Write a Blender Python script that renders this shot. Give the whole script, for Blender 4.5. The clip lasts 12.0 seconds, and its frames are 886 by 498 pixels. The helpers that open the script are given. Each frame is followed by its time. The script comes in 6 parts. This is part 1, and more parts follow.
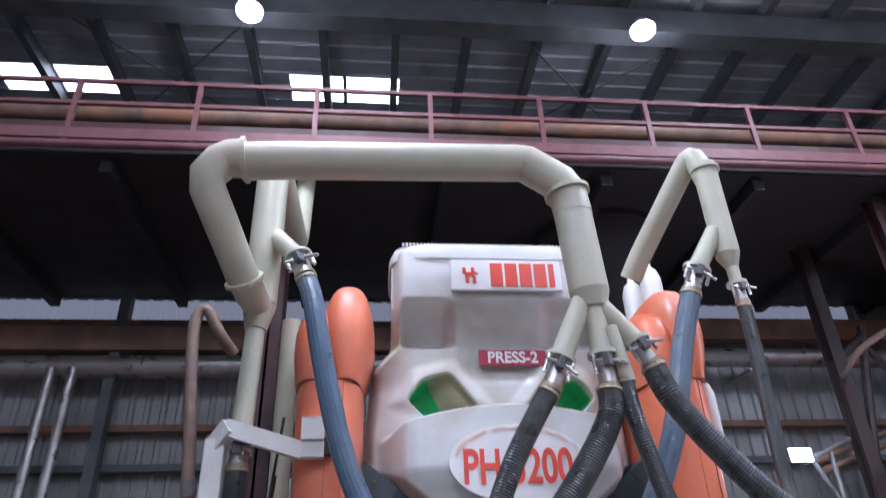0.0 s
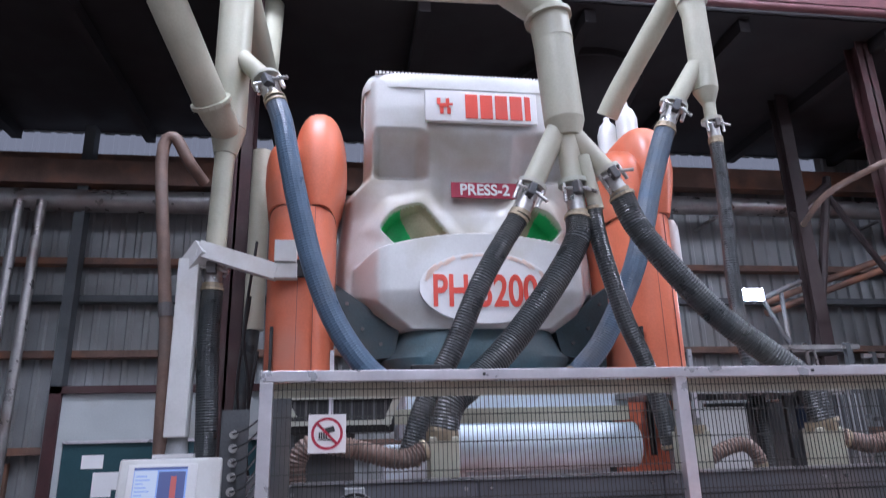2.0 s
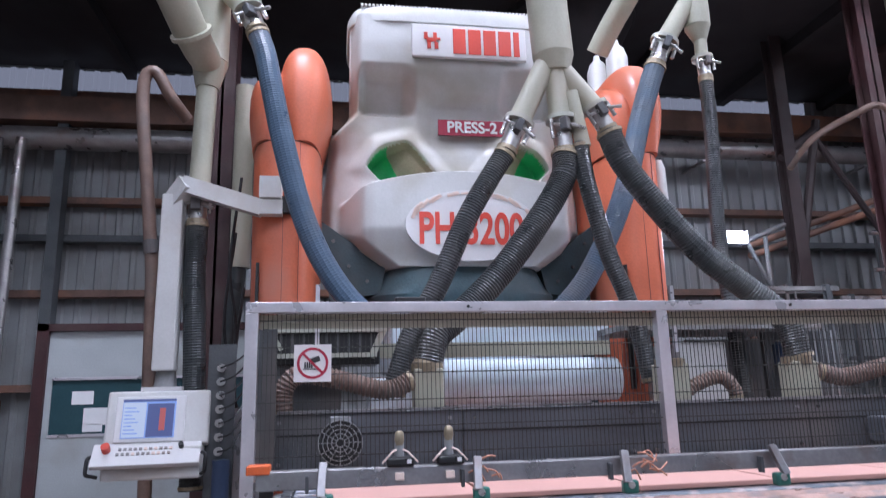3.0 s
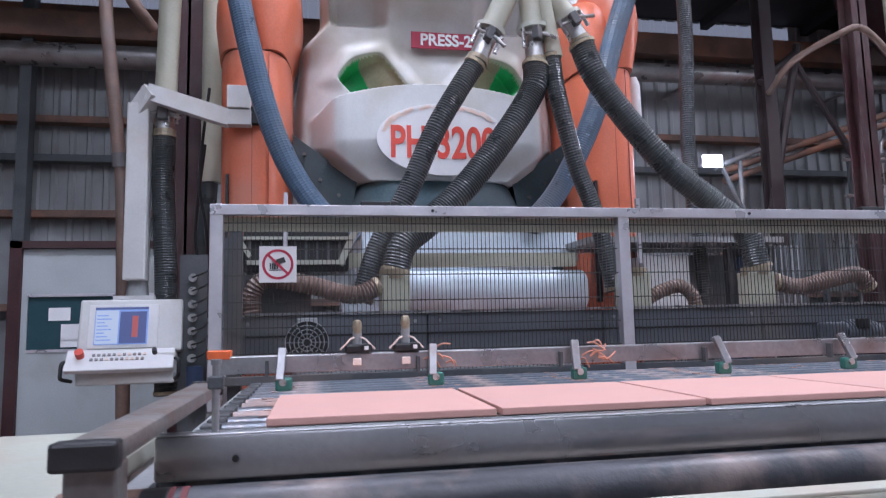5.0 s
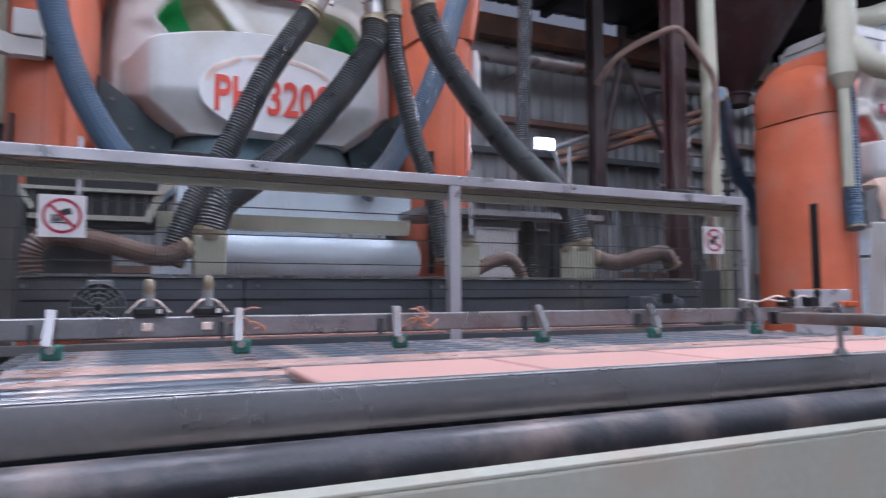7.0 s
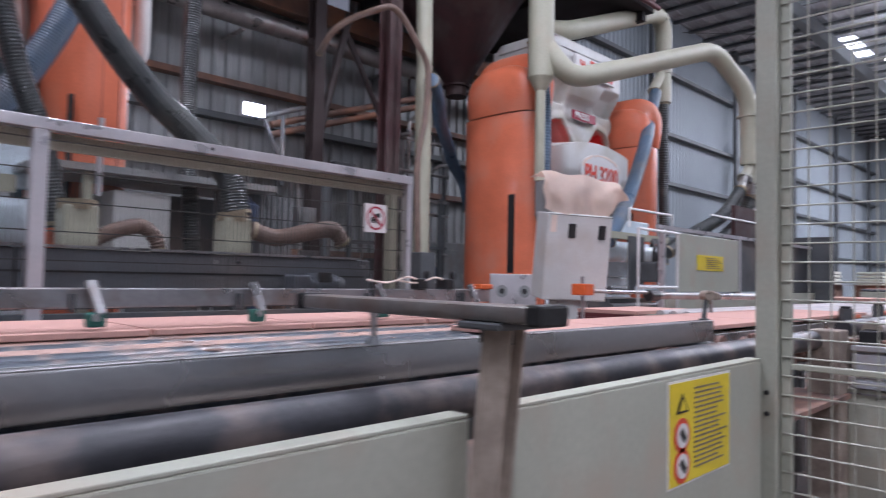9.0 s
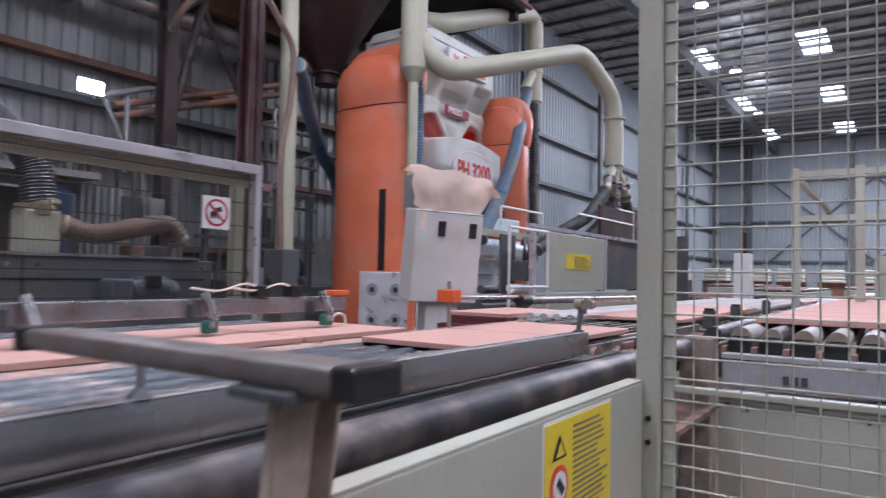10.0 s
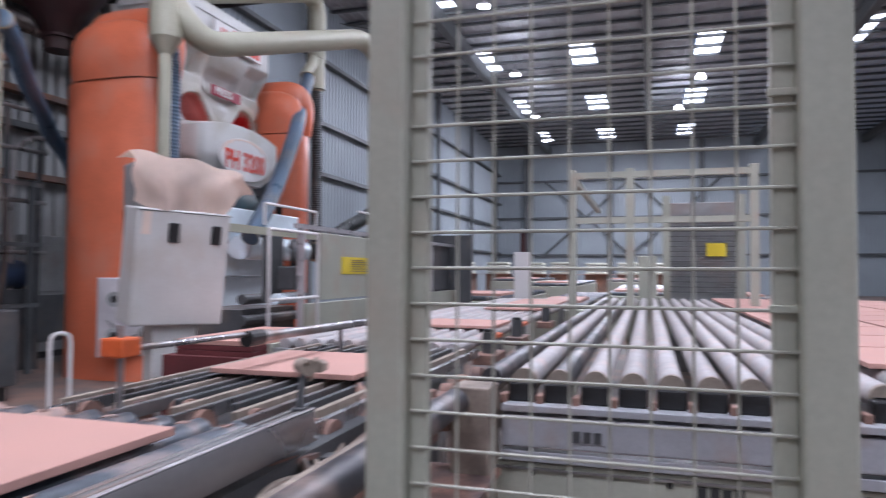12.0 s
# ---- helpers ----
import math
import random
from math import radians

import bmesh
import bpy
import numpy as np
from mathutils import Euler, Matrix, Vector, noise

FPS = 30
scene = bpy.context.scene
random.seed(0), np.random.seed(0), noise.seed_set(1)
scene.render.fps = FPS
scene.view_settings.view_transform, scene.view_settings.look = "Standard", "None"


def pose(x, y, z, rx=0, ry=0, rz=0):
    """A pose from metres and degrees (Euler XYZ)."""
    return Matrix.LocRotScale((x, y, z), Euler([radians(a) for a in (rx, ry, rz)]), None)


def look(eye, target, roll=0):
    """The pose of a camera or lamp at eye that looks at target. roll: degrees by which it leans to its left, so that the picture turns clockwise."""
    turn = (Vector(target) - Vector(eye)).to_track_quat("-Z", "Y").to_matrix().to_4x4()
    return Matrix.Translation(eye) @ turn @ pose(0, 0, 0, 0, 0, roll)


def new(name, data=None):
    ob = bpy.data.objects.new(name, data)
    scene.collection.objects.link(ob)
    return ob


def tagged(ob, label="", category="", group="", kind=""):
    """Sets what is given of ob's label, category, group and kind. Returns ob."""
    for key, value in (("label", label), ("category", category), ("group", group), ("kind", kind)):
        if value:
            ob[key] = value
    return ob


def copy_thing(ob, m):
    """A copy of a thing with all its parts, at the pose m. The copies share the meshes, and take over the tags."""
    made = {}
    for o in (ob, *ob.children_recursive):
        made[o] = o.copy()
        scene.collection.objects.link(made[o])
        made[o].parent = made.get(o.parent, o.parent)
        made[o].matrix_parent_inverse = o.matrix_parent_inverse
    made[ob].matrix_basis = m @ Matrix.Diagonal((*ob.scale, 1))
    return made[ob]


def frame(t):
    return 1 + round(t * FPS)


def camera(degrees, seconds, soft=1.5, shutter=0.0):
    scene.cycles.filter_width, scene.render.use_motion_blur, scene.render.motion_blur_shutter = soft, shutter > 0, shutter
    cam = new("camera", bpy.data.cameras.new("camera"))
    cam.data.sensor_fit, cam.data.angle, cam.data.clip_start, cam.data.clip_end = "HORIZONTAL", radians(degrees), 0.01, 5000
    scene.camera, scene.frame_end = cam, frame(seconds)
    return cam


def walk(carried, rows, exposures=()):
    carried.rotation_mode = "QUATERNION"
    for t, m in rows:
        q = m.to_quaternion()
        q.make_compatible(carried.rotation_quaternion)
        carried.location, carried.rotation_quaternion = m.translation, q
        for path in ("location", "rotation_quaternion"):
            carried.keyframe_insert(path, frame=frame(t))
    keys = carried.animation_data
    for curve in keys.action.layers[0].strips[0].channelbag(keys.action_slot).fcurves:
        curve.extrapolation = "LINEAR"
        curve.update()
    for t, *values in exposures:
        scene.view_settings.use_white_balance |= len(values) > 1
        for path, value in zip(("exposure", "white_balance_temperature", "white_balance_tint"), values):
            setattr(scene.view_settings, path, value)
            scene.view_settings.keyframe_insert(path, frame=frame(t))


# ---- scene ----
cam = camera(66.7, 12.0, soft=1.15, shutter=0.7)
PATH = [
    (0, (-0.061, -0.086, 1.604), (0.138, 1.648, 2.581), -2.2),
    (0.5, (-0.044, -0.049, 1.573), (0.179, 1.736, 2.448), -2.1),
    (1, (-0.041, -0.01, 1.497), (0.2, 1.815, 2.28), -2.2),
    (1.5, (-0.038, -0.009, 1.476), (0.224, 1.858, 2.146), -1.8),
    (2, (-0.037, 0.002, 1.44), (0.242, 1.897, 2.018), -1.6),
    (2.5, (-0.025, 0.014, 1.398), (0.268, 1.928, 1.899), -1.5),
    (3, (-0.018, 0.015, 1.381), (0.296, 1.945, 1.802), -1.5),
    (4.8, (0.054, -0.024, 1.245), (0.416, 1.928, 1.485), -1.5),
    (5, (0.068, -0.009, 1.241), (0.431, 1.946, 1.462), -1.3),
    (5.5, (0.121, 0.014, 1.212), (0.492, 1.97, 1.409), -1.2),
    (6, (0.181, 0.047, 1.205), (0.604, 1.993, 1.385), -0.6),
    (6.5, (0.181, 0.109, 1.214), (0.765, 2.015, 1.374), -0.6),
    (7, (0.181, 0.143, 1.203), (0.994, 1.965, 1.345), -0.3),
    (7.5, (0.218, 0.108, 1.203), (1.242, 1.82, 1.328), -0.9),
    (9.3, (0.991, 0.205, 1.199), (2.479, 1.537, 1.283), 1.3),
    (9.5, (1.059, 0.257, 1.206), (2.599, 1.53, 1.289), 1.2),
    (10, (1.21, 0.354, 1.246), (2.861, 1.48, 1.324), 1.1),
    (10.5, (1.431, 0.43, 1.319), (3.135, 1.475, 1.391), 0.9),
    (11, (1.652, 0.481, 1.357), (3.408, 1.437, 1.423), 0.6),
    (11.5, (1.887, 0.536, 1.366), (3.716, 1.34, 1.44), 0.7),
    (12, (2.054, 0.525, 1.382), (3.966, 1.106, 1.447), 0.3),
]
walk(cam, [(t, look(eye, target, roll)) for t, eye, target, roll in PATH], [(0.0, -0.51, 5650, 20.5), (5.0, -0.55, 5700, 20.5), (7.5, -0.71, 5700, 20.5), (9.5, -0.76, 6000, 21.5), (12.0, -0.78, 5950, 21.5)])


# ---- world and large lights ----
world = bpy.data.worlds.new("world")
scene.world = world
world.use_nodes = True
wn = world.node_tree
sky = wn.nodes.new("ShaderNodeTexSky")
sky.sky_type, sky.sun_disc = "NISHITA", False
sky.sun_elevation, sky.sun_rotation = radians(50), radians(200)
wn.links.new(sky.outputs[0], wn.nodes["Background"].inputs[0])
wn.nodes["Background"].inputs[1].default_value = 0.08


def area_light(name, x, y, z, sx, sy, watts, colour=(0.93, 0.96, 1.0)):
    d = bpy.data.lights.new(name, "AREA")
    d.shape, d.size, d.size_y, d.energy, d.color = "RECTANGLE", sx, sy, watts, colour
    new(name, d).matrix_world = pose(x, y, z)


def bulb_light(x, y, z, watts):
    d = bpy.data.lights.new("lamp_light", "POINT")
    d.energy, d.shadow_soft_size, d.color = watts, 0.2, (0.93, 0.96, 1.0)
    new("lamp_light", d).location = (x, y, z)


# ---- materials ----
def mat(name, colour, rough=0.6, metal=0.0, vary=0.25, scale=3.0, bump=0.15, fine=60.0, dirt=None, dirt_amount=0.5, dirt_scale=1.5, coat=0.0, per_object=0.0):
    """A surface with blotches, grain and, if dirt is a colour, dust or rust in patches."""
    m = bpy.data.materials.new(name)
    m.use_nodes = True
    t = m.node_tree
    b = t.nodes["Principled BSDF"]
    tc = t.nodes.new("ShaderNodeTexCoord")

    def noise_tex(s, detail=4.0):
        n = t.nodes.new("ShaderNodeTexNoise")
        n.inputs["Scale"].default_value, n.inputs["Detail"].default_value = s, detail
        t.links.new(tc.outputs["Object"], n.inputs["Vector"])
        return n

    def mix(a, c, f, kind="MIX"):
        x = t.nodes.new("ShaderNodeMix")
        x.data_type, x.blend_type = "RGBA", kind
        for k, v in ((0, f), (6, a), (7, c)):
            if isinstance(v, (int, float, tuple)):
                x.inputs[k].default_value = v if not isinstance(v, tuple) else (*v, 1)[:4]
            else:
                t.links.new(v, x.inputs[k])
        return x.outputs[2]

    def ramp(src, lo, hi, va=(0, 0, 0, 1), vb=(1, 1, 1, 1)):
        r = t.nodes.new("ShaderNodeValToRGB")
        r.color_ramp.elements[0].position, r.color_ramp.elements[1].position = lo, hi
        r.color_ramp.elements[0].color, r.color_ramp.elements[1].color = va, vb
        t.links.new(src, r.inputs[0])
        return r.outputs[0]

    big, small = noise_tex(scale, 5.0), noise_tex(fine, 3.0)
    lo, hi = 1 - vary, 1 + vary * 0.6
    shade = ramp(big.outputs[0], 0.3, 0.72, (lo, lo, lo, 1), (hi, hi, hi, 1))
    col = mix(colour, shade, 1.0, "MULTIPLY")
    g = ramp(small.outputs[0], 0.3, 0.7, (1 - vary * 0.5,) * 3 + (1,), (1 + vary * 0.3,) * 3 + (1,))
    col = mix(col, g, 1.0, "MULTIPLY")
    if dirt:
        d = noise_tex(dirt_scale, 8.0)
        f = ramp(d.outputs[0], 0.62 - 0.3 * dirt_amount, 0.78 - 0.1 * dirt_amount)
        col = mix(col, dirt, f)
    if per_object:
        oi = t.nodes.new("ShaderNodeObjectInfo")
        v = ramp(oi.outputs["Random"], 0, 1, (1 - per_object,) * 3 + (1,), (1 + per_object,) * 3 + (1,))
        col = mix(col, v, 1.0, "MULTIPLY")
    t.links.new(col, b.inputs["Base Color"])
    rr = ramp(big.outputs[0], 0.3, 0.75, (max(rough - 0.12, 0.02),) * 3 + (1,), (min(rough + 0.15, 1),) * 3 + (1,))
    t.links.new(rr, b.inputs["Roughness"])
    b.inputs["Metallic"].default_value = metal
    b.inputs["Coat Weight"].default_value = coat
    if bump:
        bp = t.nodes.new("ShaderNodeBump")
        bp.inputs["Strength"].default_value, bp.inputs["Distance"].default_value = bump, 0.01
        t.links.new(small.outputs[0], bp.inputs["Height"])
        t.links.new(bp.outputs[0], b.inputs["Normal"])
    return m


def glow(name, colour, strength):
    m = bpy.data.materials.new(name)
    m.use_nodes = True
    b = m.node_tree.nodes["Principled BSDF"]
    b.inputs["Base Color"].default_value = (0.05, 0.05, 0.05, 1)
    b.inputs["Emission Color"].default_value, b.inputs["Emission Strength"].default_value = (*colour, 1), strength
    return m


DUST = (0.42, 0.24, 0.18)
M = dict(
    concrete=mat("concrete", (0.16, 0.14, 0.13), 0.75, vary=0.35, scale=1.2, dirt=(0.28, 0.17, 0.13), dirt_amount=0.7),
    cladding=mat("cladding", (0.34, 0.355, 0.355), 0.45, 0.3, vary=0.18, scale=0.8, bump=0.05, dirt=(0.2, 0.19, 0.18), dirt_amount=0.4, dirt_scale=0.7),
    cladding_blue=mat("blue-grey cladding", (0.29, 0.33, 0.355), 0.5, 0.2, vary=0.15, scale=0.6, bump=0.05),
    roof=mat("roof sheet", (0.37, 0.39, 0.415), 0.6, 0.2, vary=0.25, scale=0.7, dirt=(0.22, 0.22, 0.23), dirt_amount=0.4),
    roof_steel=mat("dark roof steel", (0.11, 0.12, 0.125), 0.55, 0.3, vary=0.3),
    red_steel=mat("red oxide steel", (0.05, 0.016, 0.017), 0.6, 0.1, vary=0.4, scale=4, dirt=(0.075, 0.05, 0.045), dirt_amount=0.45),
    rail_steel=mat("smooth steel rail", (0.36, 0.355, 0.36), 0.3, 0.75, vary=0.1, scale=2.5, bump=0.06, dirt=(0.28, 0.24, 0.215), dirt_amount=0.25, dirt_scale=2.2),
    rail_red=mat("faded red railing", (0.15, 0.055, 0.06), 0.55, 0.1, vary=0.3, scale=5),
    # near-black base colour that includes the deep shade under the platform
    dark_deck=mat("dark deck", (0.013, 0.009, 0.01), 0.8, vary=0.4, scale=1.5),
    rust=mat("rusty girt", (0.2, 0.12, 0.09), 0.7, 0.1, vary=0.4, scale=3, dirt=(0.3, 0.13, 0.07), dirt_amount=0.5),
    old_pipe=mat("dull galvanised pipe", (0.4, 0.385, 0.375), 0.34, 0.7, vary=0.25, scale=5, dirt=(0.22, 0.15, 0.12), dirt_amount=0.3),
    cream=mat("cream pipe paint", (0.41, 0.405, 0.31), 0.42, vary=0.1, scale=4, bump=0.05, dirt=(0.42, 0.38, 0.29), dirt_amount=0.35, dirt_scale=2.5),
    plinth=mat("cream sheet metal", (0.4, 0.41, 0.34), 0.42, vary=0.12, scale=3, bump=0.04, dirt=(0.4, 0.34, 0.27), dirt_amount=0.35, dirt_scale=4),
    white=mat("off-white moulded shell", (0.575, 0.58, 0.56), 0.42, vary=0.09, scale=2.5, bump=0.04, dirt=(0.4, 0.37, 0.29), dirt_amount=0.48, dirt_scale=1.7, coat=0.1),
    orange=mat("orange paint", (0.69, 0.175, 0.085), 0.42, vary=0.14, scale=3, bump=0.03, dirt=(0.6, 0.22, 0.14), dirt_amount=0.4, dirt_scale=2, coat=0.05),
    teal=mat("teal press frame", (0.075, 0.14, 0.16), 0.5, 0.1, vary=0.3, scale=4, dirt=(0.15, 0.17, 0.17), dirt_amount=0.4),
    teal_dark=mat("dark teal bracket paint", (0.03, 0.062, 0.072), 0.5, 0.1, vary=0.35, scale=5, dirt=(0.06, 0.065, 0.065), dirt_amount=0.4),
    paleblue=mat("pale blue machine paint", (0.76, 0.86, 0.92), 0.22, 0.0, vary=0.1, scale=4, dirt=(0.6, 0.55, 0.5), dirt_amount=0.2),
    green=mat("green vent lining", (0.03, 0.42, 0.13), 0.5, vary=0.2),
    redlining=mat("red vent lining", (0.7, 0.04, 0.04), 0.5, vary=0.2),
    redlining_pale=mat("pale red vent lining", (0.6, 0.2, 0.17), 0.55, vary=0.2),
    sign_red=mat("sign red", (0.4, 0.02, 0.05), 0.5, vary=0.08, bump=0),
    caked=mat("roller caked with pink clay", (0.46, 0.3, 0.25), 0.8, vary=0.22, scale=9, dirt=(0.24, 0.22, 0.22), dirt_amount=0.35, dirt_scale=12),
    booth=mat("grey-white booth panel", (0.4, 0.43, 0.43), 0.45, vary=0.1, scale=2, bump=0.03, dirt=(0.3, 0.28, 0.25), dirt_amount=0.35),
    beam_pale=mat("pale grey machine beam", (0.4, 0.41, 0.44), 0.42, 0.15, vary=0.12, scale=4, dirt=(0.38, 0.3, 0.26), dirt_amount=0.35, dirt_scale=5),
    strap=mat("faded orange strap", (0.62, 0.3, 0.2), 0.6, vary=0.25, scale=12),
    worn_bar=mat("worn brown-stained bar", (0.2, 0.185, 0.175), 0.45, 0.35, vary=0.3, scale=7, dirt=(0.16, 0.1, 0.075), dirt_amount=0.6, dirt_scale=9),
    red_text=mat("red lettering", (0.68, 0.07, 0.04), 0.5, vary=0.1, bump=0),
    maroon=mat("maroon plate", (0.36, 0.02, 0.05), 0.5, vary=0.1, bump=0),
    plate_white=mat("white plate", (0.72, 0.71, 0.7), 0.45, vary=0.05, bump=0.02),
    black=mat("black plastic", (0.015, 0.015, 0.016), 0.45, vary=0.3, scale=20),
    steel=mat("brushed steel", (0.36, 0.355, 0.36), 0.32, 0.75, vary=0.2, scale=5, bump=0.1, dirt=(0.24, 0.18, 0.15), dirt_amount=0.3, dirt_scale=6),
    chrome=mat("clamp steel", (0.5, 0.49, 0.47), 0.34, 0.8, vary=0.2, scale=20),
    alu=mat("aluminium profile", (0.62, 0.6, 0.62), 0.35, 0.6, vary=0.08, scale=8, bump=0.03),
    wire=mat("dark wire", (0.05, 0.05, 0.045), 0.5, 0.2, vary=0.2),
    wire_cream=mat("cream wire", (0.42, 0.42, 0.36), 0.45, 0.1, vary=0.15, scale=10),
    hose_grey=mat("ribbed grey hose", (0.04, 0.047, 0.049), 0.36, vary=0.18, scale=8, bump=0.05, dirt=(0.11, 0.115, 0.105), dirt_amount=0.3, dirt_scale=3),
    hose_blue=mat("ribbed blue hose", (0.085, 0.14, 0.21), 0.38, vary=0.15, scale=6, bump=0.05, dirt=(0.17, 0.18, 0.19), dirt_amount=0.35, dirt_scale=2),
    hose_brown=mat("dusty brown hose", (0.17, 0.11, 0.085), 0.5, vary=0.25, scale=8, dirt=(0.1, 0.09, 0.08), dirt_amount=0.35),
    roller=mat("dusty steel roller", (0.085, 0.1, 0.12), 0.4, 0.25, vary=0.25, scale=9, dirt=(0.36, 0.28, 0.25), dirt_amount=0.42, dirt_scale=13, per_object=0.22),
    # darker copy of the red oxide steel, shade included in the colour
    brown_steel=mat("shaded red oxide steel", (0.026, 0.015, 0.015), 0.6, 0.1, vary=0.4, scale=4, dirt=(0.04, 0.03, 0.028), dirt_amount=0.4),
    roller_pale=mat("pale dusty roller", (0.42, 0.4, 0.4), 0.7, 0.05, vary=0.22, scale=7, dirt=(0.48, 0.37, 0.33), dirt_amount=0.5, dirt_scale=9, per_object=0.12),
    beam_grey=mat("grey machine beam", (0.115, 0.125, 0.14), 0.45, 0.15, vary=0.15, scale=5, dirt=(0.17, 0.16, 0.155), dirt_amount=0.35),
    dusty_bar=mat("bar caked with dust", (0.34, 0.28, 0.23), 0.75, vary=0.3, scale=8, dirt=(0.16, 0.12, 0.1), dirt_amount=0.4, dirt_scale=6),
    maroon_clay=mat("wet maroon clay", (0.13, 0.028, 0.03), 0.7, vary=0.25, scale=6),
    rubber=mat("dark rubber roller", (0.04, 0.04, 0.046), 0.45, vary=0.3, scale=6, dirt=(0.22, 0.165, 0.145), dirt_amount=0.45, dirt_scale=7),
    tile=mat("pressed clay tile", (0.54, 0.305, 0.255), 0.8, vary=0.06, scale=5, bump=0.06, fine=200, per_object=0.04),
    tile_dark=mat("damp clay", (0.3, 0.1, 0.08), 0.8, vary=0.2),
    grey_dark=mat("dark grey machine beam", (0.085, 0.09, 0.095), 0.5, 0.2, vary=0.25, scale=5, dirt=(0.2, 0.16, 0.14), dirt_amount=0.4),
    grey_mid=mat("grey machine paint", (0.3, 0.31, 0.31), 0.5, 0.1, vary=0.2, scale=5, dirt=(0.3, 0.22, 0.18), dirt_amount=0.4),
    panel_white=mat("white cabinet paint", (0.62, 0.62, 0.6), 0.42, vary=0.08, scale=4, bump=0.02, dirt=(0.5, 0.43, 0.36), dirt_amount=0.3),
    cloth=mat("beige cloth", (0.84, 0.69, 0.6), 0.9, vary=0.12, scale=5, bump=0.3, fine=300, dirt=(0.6, 0.42, 0.34), dirt_amount=0.2),
    vent_tan=mat("tan vent lining", (0.36, 0.3, 0.21), 0.7, vary=0.2, scale=6),
    yellow=mat("yellow sticker", (0.75, 0.58, 0.03), 0.45, vary=0.1, bump=0),
    ink=mat("black ink", (0.03, 0.03, 0.03), 0.6, vary=0.1, bump=0),
    orange_plastic=mat("orange plastic", (0.7, 0.13, 0.03), 0.5, vary=0.2, dirt=DUST, dirt_amount=0.4),
    jade=mat("jade plastic", (0.03, 0.14, 0.11), 0.45, vary=0.2),
    blue_dark=mat("dark blue paint", (0.03, 0.05, 0.1), 0.45, vary=0.2),
    brass=mat("dull clamp band", (0.34, 0.28, 0.19), 0.5, 0.5, vary=0.3),
    glass_dark=mat("tinted window glass", (0.03, 0.07, 0.08), 0.08, vary=0.1, bump=0),
    paper=mat("paper", (0.75, 0.75, 0.75), 0.8, vary=0.05, bump=0),
    dusty=mat("dusty red mechanism", (0.3, 0.17, 0.13), 0.75, vary=0.4, scale=9, dirt=(0.08, 0.06, 0.06), dirt_amount=0.6, dirt_scale=8),
    # weak emission added to brighten the upper cladding; no known light source
    strip_glow=glow("daylight strip", (0.8, 0.86, 1.0), 0.32),
    lamp_glow=glow("lamp glow", (0.95, 0.97, 1.0), 25.0),
    sky_glow=glow("skylight sheet", (0.9, 0.95, 1.0), 9.0),
    tube_glow=glow("tube glow", (0.8, 0.85, 1.0), 30.0),
    screen=glow("screen glow", (0.3, 0.5, 1.0), 0.8),
    screen_pale=glow("screen pale glow", (0.7, 0.82, 1.0), 0.85),
    screen_red=glow("screen red glow", (1.0, 0.15, 0.12), 0.5),
    screen_dark=glow("screen dark glow", (0.08, 0.14, 0.5), 0.5),
)

# ---- building helpers ----
ORIGIN = {}


def thing(name, x, y, z, label, category, group="", kind=""):
    """A thing's Empty at its base."""
    ob = new(name)
    ob.empty_display_size = 0.1
    ob.location = (x, y, z)
    ORIGIN[ob] = Vector((x, y, z))
    return tagged(ob, label, category, group, kind)


def part(name, bm, material, parent=None, label="", smooth=False):
    """Links a bmesh, built in world space, as one mesh under its thing or part."""
    me = bpy.data.meshes.new(name)
    off = ORIGIN.get(parent, Vector())
    if parent is not None:
        bmesh.ops.translate(bm, verts=bm.verts, vec=-off)
    bmesh.ops.recalc_face_normals(bm, faces=bm.faces)
    bm.to_mesh(me)
    bm.free()
    if smooth:
        me.shade_smooth()
        me.set_sharp_from_angle(angle=radians(40))
    for m in material if isinstance(material, (list, tuple)) else [material]:
        me.materials.append(M[m] if isinstance(m, str) else m)
    ob = new(name, me)
    ob.parent = parent
    ORIGIN[ob] = off
    if label:
        ob["label"] = label
    return ob


def solid(name, bm, material, label, category, group="", kind="", smooth=False):
    """A thing that is one mesh."""
    return tagged(part(name, bm, material, None, "", smooth), label, category, group, kind)


def box(x0, x1, y0, y1, z0, z1, bevel=0.0, bm=None, turn=None):
    tmp = bmesh.new()
    bmesh.ops.create_cube(tmp, size=1, matrix=Matrix.LocRotScale(((x0 + x1) / 2, (y0 + y1) / 2, (z0 + z1) / 2), None, (abs(x1 - x0), abs(y1 - y0), abs(z1 - z0))))
    if bevel:
        bmesh.ops.bevel(tmp, geom=tmp.edges[:], offset=bevel, segments=2, affect="EDGES", profile=0.5)
    if turn is not None:
        bmesh.ops.transform(tmp, matrix=turn, verts=tmp.verts)
    return join(bm, tmp)


def join(bm, tmp):
    if bm is None:
        return tmp
    me = bpy.data.meshes.new("tmp")
    tmp.to_mesh(me)
    tmp.free()
    bm.from_mesh(me)
    bpy.data.meshes.remove(me)
    return bm


def cyl(p, q, r, seg=16, r2=None, bm=None, caps=True):
    p, q = Vector(p), Vector(q)
    tmp = bmesh.new()
    d = q - p
    m = Matrix.Translation((p + q) / 2) @ d.to_track_quat("Z", "Y").to_matrix().to_4x4()
    bmesh.ops.create_cone(tmp, cap_ends=caps, segments=seg, radius1=r, radius2=r if r2 is None else r2, depth=d.length, matrix=m)
    return join(bm, tmp)


